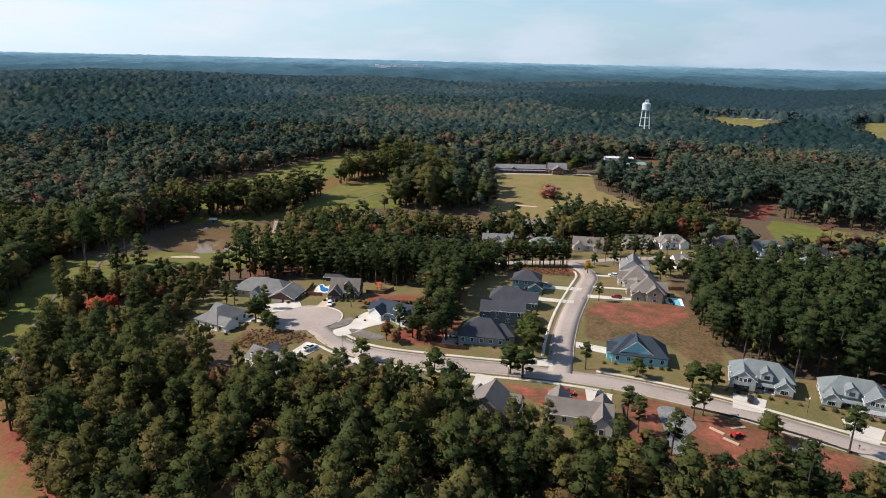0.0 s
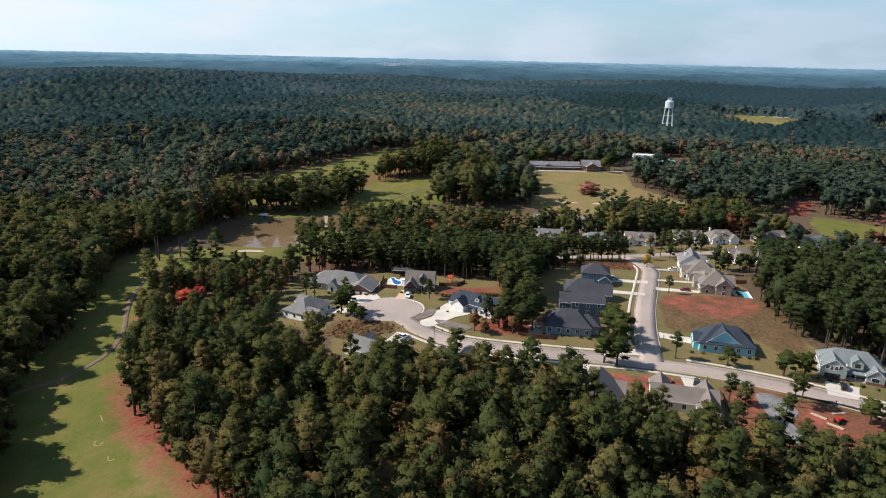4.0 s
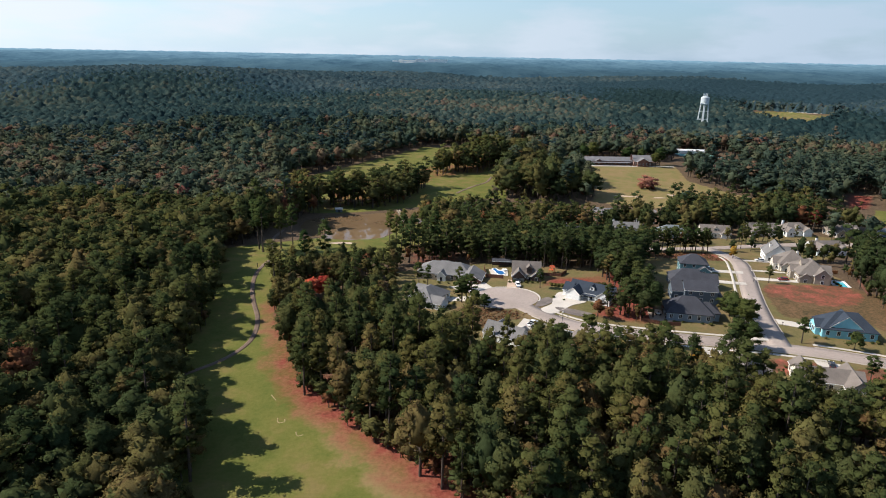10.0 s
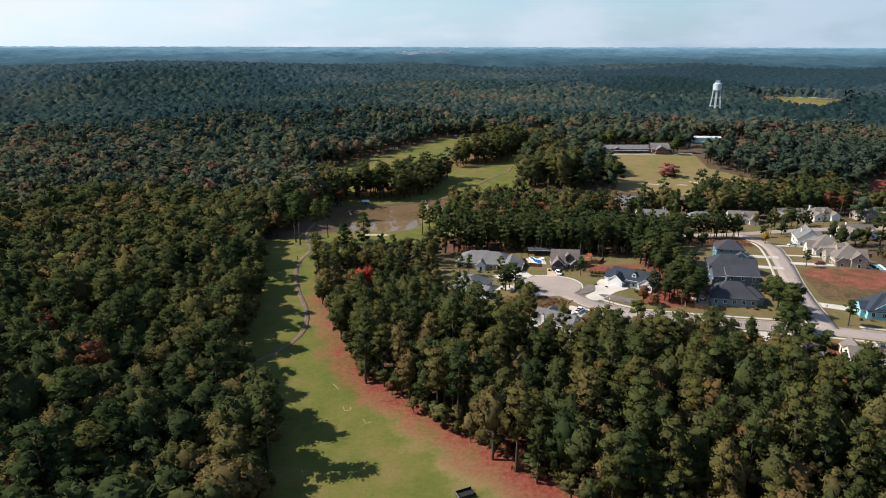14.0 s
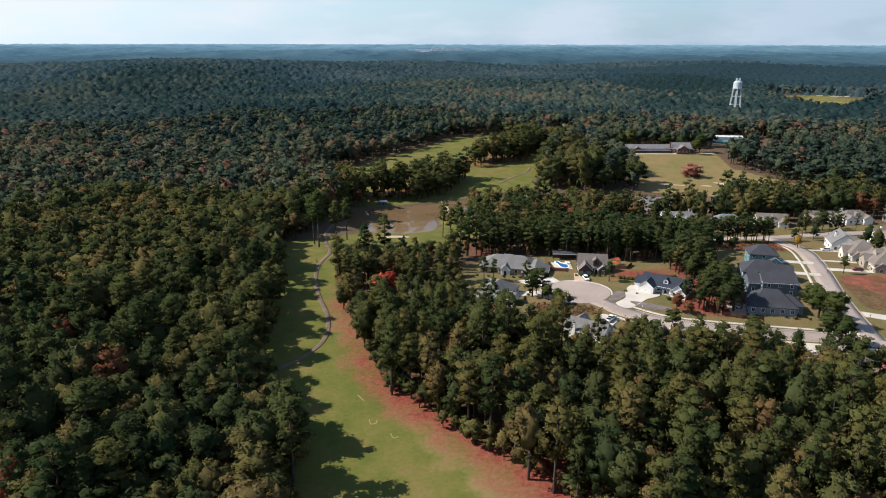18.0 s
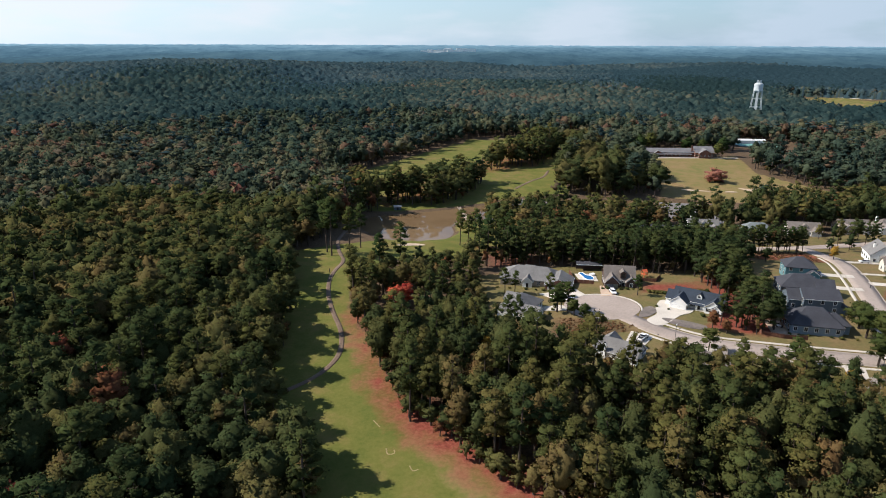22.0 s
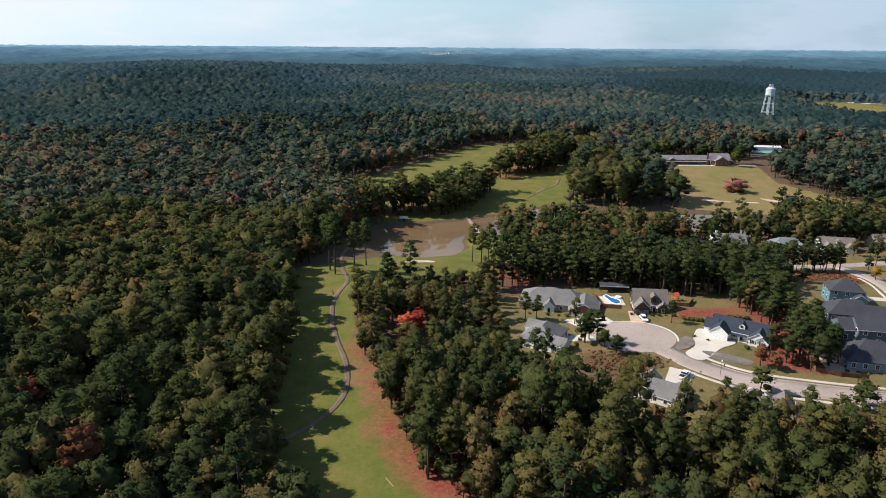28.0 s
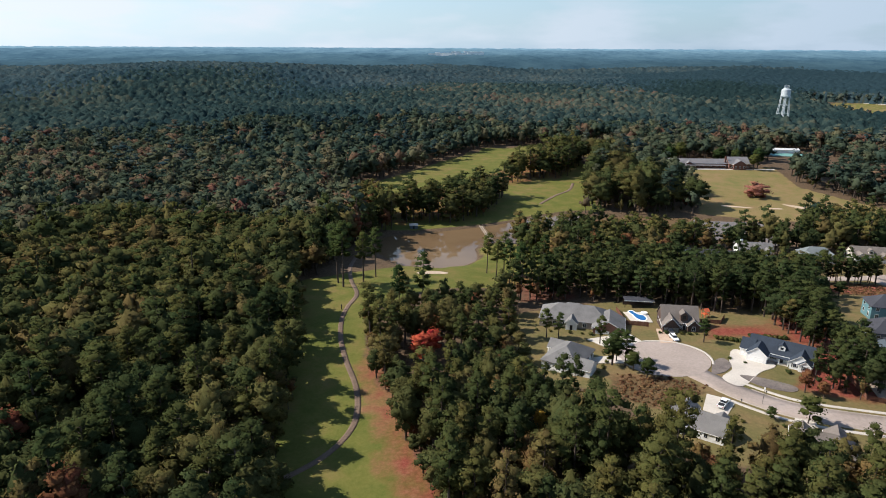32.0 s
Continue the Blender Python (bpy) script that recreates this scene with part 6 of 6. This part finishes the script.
picked = np.zeros(len(fx), bool)
picked[np.where(own)[0][order]] = True
def lower_by_houses(x, y):
    """Trees get lower towards the gardens."""
    return np.clip(0.86 - edge_distance(NEIGHBOURHOOD, x, y) / 80, 0.72, 1.08) * (1 - 0.40 * hump(x, y, 42, 164, 30, 20)) * (1 - 0.3 * hump(x, y, 88, 152, 26, 16)) * (1 - 0.35 * hump(x, y, -124, 234, 20, 18)) * (1 - 0.12 * hump(x, y, -62, 194, 24, 16)) * (1 - 0.10 * hump(x, y, -24, 176, 26, 16)) * (1 - 0.35 * hump(x, y, -90, 226, 16, 16)) * (1 - 0.35 * hump(x, y, -76, 218, 16, 14))


r_tree = random.Random(5)
for x, y in zip(fx[picked], fy[picked]):
    pine = r_tree.random() < 0.45
    tree_thing("pine" if pine else "broad", x, y, r_tree.uniform(0.72, 1.08) * float(lower_by_houses(np.array([x]), np.array([y]))[0]), "tall pine with bare trunk at the fairway's edge" if pine else "broadleaf tree turning olive and brown at the wood's edge",
               M_pine_one if pine else M_broad_one, r_tree.random(), "trees at the fairway edge", width=r_tree.uniform(0.95, 1.25))

planting("front_wood", (fx[~picked], fy[~picked]), 3, 0.42, "mixed pine and oak wood in early autumn colour", 21, (0.76, 1.1), shrink=lower_by_houses, spread=1.08, tint=0.85)
planting("low_wood", scatter([LOW_WOOD], 5.6, 19, HOUSE_LOTS + [MAPLE_GAP], 2.0), 3, 0.3, "low young pines and oaks beside the fairway", 30, (0.40, 0.62), spread=1.4)
lx, ly = scatter([LEFT_WOOD], 6.6, 12)
near_left = (lx > -285 + 0.55 * (ly - 120)) & (ly < 280) & (ly > 108)
planting("left_wood", (lx[near_left], ly[near_left]), 3, 0.2, "dense oak and pine wood beside the fairway", 22, (0.85, 1.25), spread=1.2, tint=0.72)
mid_left = ~near_left & (ly < 390) & (lx > -330)
planting("left_wood_middle", (lx[mid_left], ly[mid_left]), 2, 0.2, "dense oak and pine wood behind the fairway", 23, (0.8, 1.25), spread=1.3, tint=0.78)
back_left = ~near_left & ~mid_left
planting("left_wood_back", (lx[back_left], ly[back_left]), 1, 0.15, "dense oak and pine wood behind the fairway", 62, (0.8, 1.3), (M_haze_mid, M_haze_mid), spread=1.25, tint=1.0)
px_, py_ = scatter([BELT], 4.9, 13, HOUSE_LOTS + [PONDS], 2.0)
near_b = (py_ < 300) & (px_ > -30)
planting("pine_belt_end", (px_[near_b], py_[near_b]), 3, 0.75, "dense dark pines between the gardens", 68, (0.60, 0.85), spread=1.3, tint=0.45)
planting("pine_belt", (px_[~near_b], py_[~near_b]), 2, 0.85, "dense belt of dark pines behind the houses", 24, (0.62, 0.88), spread=1.3, tint=0.5)
wx, wy = scatter([RIGHT_WOOD], 7.0, 14, HOUSE_LOTS, 1.0)
near_r = (edge_distance(RIGHT_WOOD, wx, wy) < 30) & (wx < 190) & (wy < 300)
# the low tint darkens the right wood's leaves in place of cloud shade
planting("right_wood_edge", (wx[near_r], wy[near_r]), 3, 0.4, "mixed wood behind the houses, leaf tones darkened for cloud shade", 67, (0.8, 1.12), spread=1.2, tint=0.25)
planting("right_wood", (wx[~near_r], wy[~near_r]), 2, 0.4, "mixed wood behind the houses, leaf tones darkened for cloud shade", 25, (0.8, 1.12), spread=1.3, tint=0.3)
planting("grove", scatter([GROVE_WEST, GROVE_NORTH], 7.2, 15), 2, 0.6, "grove of pines between two fairways", 26, (0.9, 1.16), (M_pine, M_broad), tint=0.8, spread=1.5)
planting("oak_grove", scatter([GROVE_MID], 11.5, 16), 3, 0.08, "grove of broad dark oaks beside the pond", 27, (1.0, 1.45), (M_haze_mid, M_broad), tint=0.6, spread=1.5)
planting("shore_belt", scatter([SHORE_BELT], 6.6, 46, [PONDS], 1.0), 2, 0.5, "pines and yellowing oaks along the pond", 47, (0.8, 1.15), spread=1.2)
planting("bank_trees", scatter([WEST_BANK], 5.6, 21, [PONDS, [(-160, 428), (-138, 428), (-138, 448), (-160, 448)]], 1.0), 2, 0.5, "pines and oaks on the bank of the pond", 65, (0.7, 1.15), spread=1.3)
planting("shore_trees", scatter([SHORE], 7.0, 17, HOUSE_LOTS + road_keep + [PONDS, [(-20, 376), (60, 374), (110, 378), (110, 392), (60, 396), (-20, 400)]], 1.5), 2, 0.5, "pines and oaks along the pond and round the houses", 28, (0.62, 1.02), spread=1.3)
planting("pond_trees", scatter([[(-22, 411), (6, 413), (30, 417), (50, 410), (52, 396), (58, 396), (60, 408), (56, 416), (34, 424), (-22, 420)]], 5.2, 48, HOUSE_LOTS + [PONDS], 0.6), 2, 0.4, "pines and oaks between the houses and the pond", 49, (0.72, 1.05), spread=1.3)
planting("club_wood", scatter([CLUB_WOOD], 8.4, 18, HOUSE_LOTS + [[(182, 590), (245, 590), (250, 764), (180, 764)], [(222, 466), (238, 490), (262, 530), (284, 528), (266, 496), (250, 474)]], 2.0), 1, 0.4, "mixed wood beside the club", 29, (0.8, 1.2), (M_haze_mid, M_haze_mid), spread=1.35, tint=0.4)

GARDENS = [[(22, 352), (36, 356), (90, 366), (60, 384), (20, 386)], [(92, 344), (130, 360), (190, 362), (238, 340), (250, 362), (200, 382), (100, 382)], [(112, 322), (128, 318), (150, 340), (118, 346)], [(30, 322), (44, 316), (48, 326), (34, 330)],
           [(84, 338), (96, 344), (92, 352), (84, 350)]]
planting("garden_trees", scatter(GARDENS, 7.0, 20, HOUSE_LOTS + road_keep, 1.0), 2, 0.12, "rounded garden trees turning yellow-green round the houses", 63, (0.36, 0.62), spread=1.2)
planting("rough_trees", scatter([[(214, 380), (262, 362), (330, 340), (345, 372), (290, 392), (228, 408)]], 8.0, 33, HOUSE_LOTS, 2.0), 2, 0.15, "yellowing garden trees and bushes along the back fence", 66, (0.30, 0.6), spread=1.4)
planting("verge_pines", scatter([[(24, 340), (78, 342), (78, 350), (24, 347)], [(86, 352), (130, 364), (130, 367), (88, 355)]], 4.2, 27, HOUSE_LOTS, 1.0), 2, 1.0, "row of slim pines along the cross street", 64, (0.5, 0.7))

# the wood goes on under and behind the flight
b_r = np.random.default_rng(91)
ux, uy = b_r.uniform(-300, 220, 260), b_r.uniform(-60, 96, 260)
u_keep = (edge_distance(FAIRWAY, ux, uy) < -4) & (edge_distance(FRONT_WOOD, ux, uy) < -2) & (edge_distance(LEFT_WOOD, ux, uy) < -2) & (uy < 78)
planting("woods_behind", (ux[u_keep], uy[u_keep]), 1, 0.4, "mixed wood beneath and behind the flight", 92, (0.7, 1.1), spread=1.2)

# undergrowth that closes the edges of the woods down to the ground
bx, by = [], []
for k, (w, depth) in enumerate(((CLUB_WOOD, 3), (BELT, 7), (FRONT_WOOD, 7), (LEFT_WOOD, 9), (GROVE_WEST, 9), (GROVE_NORTH, 4), (GROVE_MID, 16), (RIGHT_WOOD, 10))):
    x, y = scatter([w], 6.6, 50 + k, HOUSE_LOTS + [PONDS], 1.5)
    q = edge_distance(w, x, y)
    q = (q < depth) & ((q > 2.0) | (k != 2))
    bx.append(x[q])
    by.append(y[q])
planting("undergrowth", (np.concatenate(bx), np.concatenate(by)), 1, 0.15, "low bushes and saplings along the wood edges", 61, (0.22, 0.5))

ex, ey = scatter([FRONT_WOOD], 3.9, 58, HOUSE_LOTS, 1.0)
e_d = edge_distance(FRONT_WOOD, ex, ey)
e_k = (e_d > 0.3) & (e_d < 5.5) & (ex < -46) & (edge_distance(FAIRWAY, ex, ey) > -9) & (ey < 262)
planting("edge_thicket", (ex[e_k], ey[e_k]), 2, 0.0, "saplings and bushes that close the wood edge beside the fairway", 59, (0.24, 0.46), spread=1.55)

# rough scrub on the vacant lots
sx, sy = scatter([[(-64, 238), (-46, 236), (-41, 228), (-56, 217), (-68, 226)], [(22, 332), (44, 328), (74, 322), (76, 344), (34, 346)]], 1.25, 71, HOUSE_LOTS, 0.5)
s_r = np.random.default_rng(73)
sx, sy = sx + s_r.normal(scale=0.9, size=sx.shape), sy + s_r.normal(scale=0.9, size=sy.shape)
cushions = []
for x, y in zip(sx, sy):
    k = s_r.uniform(0.35, 1.0)
    cushions.append(lump(np.array([x, y, lz(x, y) + 0.1 * k]), (0.95 * k, 0.95 * k, 0.4 * k), 7, 0.25, np.array([x, y, lz(x, y) - 0.5]), 0.8, False))
c_v, c_f, c_n = gather(cushions)
tagged(new("scrub", raw_mesh("scrub", c_v, c_f, [M_scrub], tone=np.repeat(s_r.uniform(0, 1, len(cushions)), len(c_v) // len(cushions)), normals=c_n)), "rusty knee-high scrub on a vacant lot", "scrub", kind="stuff")

# the wide woods beyond, thinning in detail with distance
OPEN = [FAIRWAY, NORTH_FAIRWAY, CLUB_HILL, EAST_FAIRWAY, FAR_FIELD, FAR_FIELD_EAST, NEIGHBOURHOOD, PONDS, LEFT_WOOD, FRONT_WOOD, BELT, RIGHT_WOOD, SHORE, CLUB_WOOD,
        [(45, 620), (170, 620), (178, 662), (40, 662)], [(222, 466), (238, 490), (262, 530), (284, 528), (266, 496), (250, 474)], SOUTH_ROUGH, [(172, 650), (236, 640), (250, 764), (180, 764)], [(150, 636), (200, 640), (215, 690), (185, 690)], GROVE_MID, GROVE_WEST, GROVE_NORTH, FAR_GREEN, SHORE_BELT,
        [(190, 398), (300, 398), (300, 470), (262, 500), (190, 505)], [(-178, 280), (-64, 296), (-64, 408), (-105, 416), (-178, 424)]]


def wedge(d0, d1, spacing, seed, jx=-60.0):
    """Planting spots between two distances from the start of the flight, over the sector ahead."""
    r = np.random.default_rng(seed)
    xs, ys = np.arange(-d1 * 0.78 - 60, d1 * 0.78 + 60, spacing), np.arange(60, d1, spacing)
    x, y = np.meshgrid(xs, ys)
    x = (x + r.uniform(-0.5, 0.5, x.shape) * spacing).ravel()
    y = (y + r.uniform(-0.5, 0.5, y.shape) * spacing).ravel()
    d = np.hypot(x - jx, y)
    dd = d + r.normal(scale=0.05 * d0, size=d.shape) * (d0 > 400)
    k = (dd >= d0) & (d < d1) & (np.abs(x - jx) < 0.83 * y + 130)
    x, y = x[k], y[k]
    keep = np.ones(x.shape, bool)
    for q in OPEN:
        p = np.array(q)
        box = (x > p[:, 0].min() - 4) & (x < p[:, 0].max() + 4) & (y > p[:, 1].min() - 4) & (y < p[:, 1].max() + 4)
        if box.any():
            w = np.where(box)[0]
            keep[w[edge_distance(q, x[w], y[w]) > -3]] = False
    return x[keep], y[keep]


mx, my = wedge(470, 880, 9.0, 31)
m_near = np.hypot(mx + 60, my) < 600 + 60 * np.sin(mx / 45)
planting("woods_middle", (mx[~m_near], my[~m_near]), 1, 0.12, "unbroken autumn woods over the hills", 41, (0.75, 1.35), (M_haze_hill, M_haze_mid), spread=1.35)
planting("woods_middle_near", (mx[m_near], my[m_near]), 1, 0.15, "unbroken autumn woods behind the golf course", 43, (0.75, 1.35), (M_haze_mid, M_haze_mid), spread=1.35)


def canopy(name, d0, d1, columns, spacing, label, seed):
    """Far woods: one closed canopy of rounded crowns, each with its own height and hue, lower and even in the pine plantation."""
    r = np.random.default_rng(seed)
    rows = [d0]
    while rows[-1] < d1:
        rows.append(rows[-1] * (1.0036 if rows[-1] < 1450 else 1.0046))
    D, A = np.meshgrid(np.array(rows), np.linspace(-0.76, 0.76, columns), indexing="ij")
    D = D * (1 + r.uniform(-0.3, 0.3, D.shape) * 0.004)
    X, Y = -60 + D * np.sin(A), D * np.cos(A)
    n = 1024
    rows_in = edge_distance(PLANTATION, X.ravel(), Y.ravel()).reshape(X.shape) > 0
    top, tone = np.full(X.shape, -1e9), np.zeros(X.shape)
    # two ages of trees stand mixed: slender ones and broad old crowns above them
    for step, low, span, slope in ((spacing * 0.66, 9.0, 8.0, 3.6), (spacing * 1.15, 8.0, 11.5, 5.0)):
        jit = r.uniform(-0.42, 0.42, (2, n, n))
        tall, hue, girth = r.uniform(0, 1, (n, n)), r.beta(0.8, 1.6, (n, n)), r.uniform(0.5, 0.75, (n, n))
        gi, gj = np.floor(X / step).astype(int), np.floor(Y / step).astype(int)
        for di in (-1, 0, 1):
            for dj in (-1, 0, 1):
                ki, kj = (gi + di) % n, (gj + dj) % n
                cx, cy = (gi + di + 0.5 + jit[0, ki, kj]) * step, (gj + dj + 0.5 + jit[1, ki, kj]) * step
                q = ((X - cx) ** 2 + (Y - cy) ** 2) / (step * girth[ki, kj]) ** 2
                h = np.where(rows_in, 14 + 2 * tall[ki, kj] - 30 * (step > spacing), low + span * tall[ki, kj]) - slope * q
                win = h > top
                top, tone = np.where(win, h, top), np.where(win, hue[ki, kj], tone)
    top = top + r.uniform(-1.5, 1.5, top.shape)
    tone = tone + r.uniform(-0.2, 0.2, tone.shape)
    # stand hues; the widest swing also puts cloud-shade zones into the tone
    drift = 0.5 + 0.26 * np.sin(X / 67 + 1.1 + np.sin(Y / 90)) * np.sin(Y / 81 + 0.7 * np.sin(X / 110)) + 0.30 * np.sin(X / 230 + 2.0 + 1.4 * np.sin(Y / 340)) * np.sin(Y / 150 + X / 420)
    # the two humps darken wide regions of leaf tone to imitate cloud shadow
    tone = np.where(rows_in, 0.15 * np.clip(tone, 0, 1), np.clip(drift * 0.75 + tone * 0.8 - 0.35, 0, 0.95) * (1 - 0.6 * hump(X, Y, 560, 980, 360, 240)) * (1 - 0.4 * hump(X, Y, -700, 1000, 420, 260)))
    wood = np.ones(X.shape, bool)
    for q in (FAR_FIELD, FAR_FIELD_EAST, FAR_GREEN, NORTH_FAIRWAY, [(172, 650), (236, 640), (250, 790), (180, 790)]):
        wood &= edge_distance(q, X.ravel(), Y.ravel()).reshape(X.shape) < -2
    Z = land(X, Y) + np.where(wood, np.maximum(top, 2.0), -1.0)
    ni, nj = X.shape
    k0 = np.arange((ni - 1) * nj).reshape(ni - 1, nj)[:, :-1]
    keep = (wood[:-1, :-1] | wood[1:, :-1] | wood[:-1, 1:] | wood[1:, 1:]).ravel()
    k0 = k0.ravel()[keep]
    # past about 1560 m the bluer leaf colour, with more haze mixed in, takes over
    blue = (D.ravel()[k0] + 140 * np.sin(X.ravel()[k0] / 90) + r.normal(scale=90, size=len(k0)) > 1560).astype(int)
    ob = new(name, raw_mesh(name, np.stack([X, Y, Z], -1).reshape(-1, 3), np.stack([k0, k0 + nj, k0 + nj + 1, k0 + 1], -1), [M_haze_hill, M_haze_far], blue, tone=tone.ravel(), smooth=True))
    return tagged(ob, label, "woodland", kind="stuff")


hx_, hy_ = scatter([[(440, 1050), (440, 1420), (620, 1420), (730, 1280), (720, 1180), (560, 1040)], [(630, 930), (690, 1180), (800, 1290), (830, 1250), (760, 960)]], 8.5, 52, [FAR_FIELD, FAR_FIELD_EAST], 2.0)
h_k = np.maximum(edge_distance(FAR_FIELD, hx_, hy_), edge_distance(FAR_FIELD_EAST, hx_, hy_)) > -15
planting("field_edge_trees", (hx_[h_k], hy_[h_k]), 1, 0.1, "trees along the edges of the far fields", 53, (0.7, 1.1), (M_haze_hill, M_haze_hill), spread=1.5)
canopy("woods_far", 850, 2450, 660, 8.6, "unbroken woods rolling away over the far hills", 42)

# distance: low wooded ridges behind one another up to the horizon, their blue haze painted on and glowing
ridge_d = np.concatenate([np.arange(2390, 3300, 26), np.arange(3300, 4900, 45)])
ridge_a = np.linspace(-0.78, 0.78, 420)
RD, RA = np.meshgrid(ridge_d, ridge_a, indexing="ij")
RX, RY = -60 + RD * np.sin(RA), RD * np.cos(RA)
RZ = land(RX, RY) + 15 + 5 * np.sin(RX / 23 + 2 * np.sin(RY / 31)) * np.sin(RY / 27 + RX / 57) + np.random.default_rng(3).uniform(-1.5, 1.5, RX.shape)
RZ = RZ + 4 * np.sin(RD / 190 + 1.6 * np.sin(RA * 7)) * np.clip((4600 - RD) / 600, 0, 1)
RZ[0] = land(RX[0], RY[0]) - 4
ri, rj = RX.shape
k0 = np.arange((ri - 1) * rj).reshape(ri - 1, rj)[:, :-1].ravel()
m_dist, nt, d_out = node_material("haze_glow_ridges")
dp = position(nt, False)
d_len = nt.nodes.new("ShaderNodeVectorMath")
d_len.operation = "LENGTH"
nt.links.new(dp, d_len.inputs[0])
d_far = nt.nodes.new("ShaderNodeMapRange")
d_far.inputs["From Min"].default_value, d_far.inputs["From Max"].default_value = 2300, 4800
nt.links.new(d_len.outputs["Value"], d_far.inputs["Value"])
# haze put in as colour: blue that pales with distance, given off as glow
d_haze = ramp_node(nt, d_far.outputs["Result"], [(0.0, (0.040, 0.080, 0.108)), (0.35, (0.080, 0.155, 0.215)), (1.0, (0.21, 0.36, 0.48))])
d_map = nt.nodes.new("ShaderNodeMapping")
d_map.inputs["Scale"].default_value = (1.0, 0.45, 1.0)
nt.links.new(dp, d_map.inputs["Vector"])
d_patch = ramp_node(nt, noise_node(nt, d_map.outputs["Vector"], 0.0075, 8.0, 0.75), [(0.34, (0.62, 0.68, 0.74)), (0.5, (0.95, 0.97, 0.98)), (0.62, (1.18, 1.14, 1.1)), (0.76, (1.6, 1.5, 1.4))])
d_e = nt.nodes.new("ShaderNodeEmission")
nt.links.new(mix_node(nt, 1.0, d_haze, d_patch, "MULTIPLY"), d_e.inputs["Color"])
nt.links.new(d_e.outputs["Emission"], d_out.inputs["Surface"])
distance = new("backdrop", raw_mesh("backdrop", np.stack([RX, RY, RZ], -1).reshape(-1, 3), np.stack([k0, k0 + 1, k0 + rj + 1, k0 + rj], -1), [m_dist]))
tagged(distance, "wooded ridges in painted, glowing blue haze, fading to the horizon", "backdrop", kind="structure")

# trees that stand alone in gardens, verges and on the course
SINGLES = [("young", 73, 203, 0.95), ("pine", 57, 208, 0.5), ("broad", 35, 201.5, 0.72), ("broad", 31, 203, 0.62), ("broad", 39, 224, 0.72), ("broad", 41, 232, 0.66), ("broad", 40, 216, 0.75), ("pine", 77, 276, 0.42),
           ("broad", 89, 197, 0.62), ("broad", 95, 195.5, 0.58), ("young", -19, 211, 1.1), ("pine", -30, 263, 0.45), ("broad", -65, 245, 0.6), ("pine", -61, 244, 0.56), ("broad", -59, 241, 0.46), ("pine", -63, 248, 0.5), ("broad", -56, 236, 0.42),
           ("young", 6, 203, 1.2), ("young", -28, 213, 0.5), ("pine", -167.4, 312, 1.3), ("pine", -160.2, 320.6, 1.15), ("pine", -156, 329, 1.0), ("pine", -140, 288, 0.95), ("pine", -131, 292, 1.05), ("pine", -171, 318, 1.2),
           ("pine", -100.6, 339.5, 0.95), ("pine", -94.7, 331.5, 0.95), ("pine", -90.6, 323.3, 1.0), ("pine", -84, 331.7, 0.95), ("pine", -105, 347.6, 0.9), ("pine", -86, 344, 0.9), ("pine", -78.7, 319.6, 0.95), ("pine", -97, 345, 0.9), ("pine", -79, 340, 0.95), ("pine", -90, 338, 0.9), ("pine", 63, 178, 0.5), ("pine", 64, 170, 0.5), ("pine", 82, 177, 0.5), ("pine", 86, 180, 0.45),
           ("broad", 100, 169, 0.5), ("pine", 120, 164, 0.62), ("pine", -84, 268, 0.5), ("pine", -80, 266, 0.45), ("pine", -66, 262, 0.45), ("pine", 70, 160, 0.6), ("pine", 50, 346, 0.62), ("pine", 57, 345, 0.6),
           ("pine", 63, 345, 0.62), ("pine", 69, 346, 0.6), ("pine", 44, 346, 0.6), ("pine", 38, 345, 0.62), ("pine", 74, 349, 0.6), ("broad", 62, 648, 0.95), ("broad", 74, 656, 1.05), ("broad", 108, 655, 1.0), ("broad", 122, 650, 0.9), ("broad", 130, 628, 0.8), ("broad", 138, 640, 1.0), ("broad", 48, 630, 0.9)]
for k, (kind, x, y, s) in enumerate(SINGLES):
    words = {"pine": "lone pine with an open crown on grass", "broad": "rounded dark green tree in a verge", "young": "small young tree on a lawn"}[kind]
    tree_thing(kind, x, y, s, words, M_garden_leaf, k + 100, "garden trees", width=(1.6 if s < 0.7 else 1.15) if kind == "pine" else 1.7)
tree_thing("broad", -127, 246, 0.82, "scarlet maple standing out of the dark wood", M_red_leaf, 1, name="red_maple", width=1.5)
tree_thing("broad", -124, 250, 0.6, "scarlet maple standing out of the dark wood", M_red_leaf, 9, name="red_maple", width=1.6)
tree_thing("broad", 95, 533, 1.0, "wide rust-pink oak alone on the club lawn", M_rust_leaf, 2, name="rust_oak", width=2.2, z=lz(95, 533) - 4.5)
tree_thing("broad", 84, 331, 0.5, "golden autumn tree beside the side street", M_gold_leaf, 3, name="golden_tree", width=1.2)
tree_thing("broad", 8, 176, 0.85, "golden autumn tree in the front wood", M_gold_leaf, 4, name="golden_tree", width=0.9)
tree_thing("broad", -92, 196, 0.9, "golden brown tree in the front wood", M_gold_leaf, 8, name="golden_tree", width=0.8)
for rx_, ry_, rs_ in ((-12, 228, 0.42), (-8, 225, 0.36)):
    tree_thing("broad", rx_, ry_, rs_, "rusty broadleaf tree at the foot of the pines", M_scrub_one, int(rx_), name="rust_tree", width=1.5)
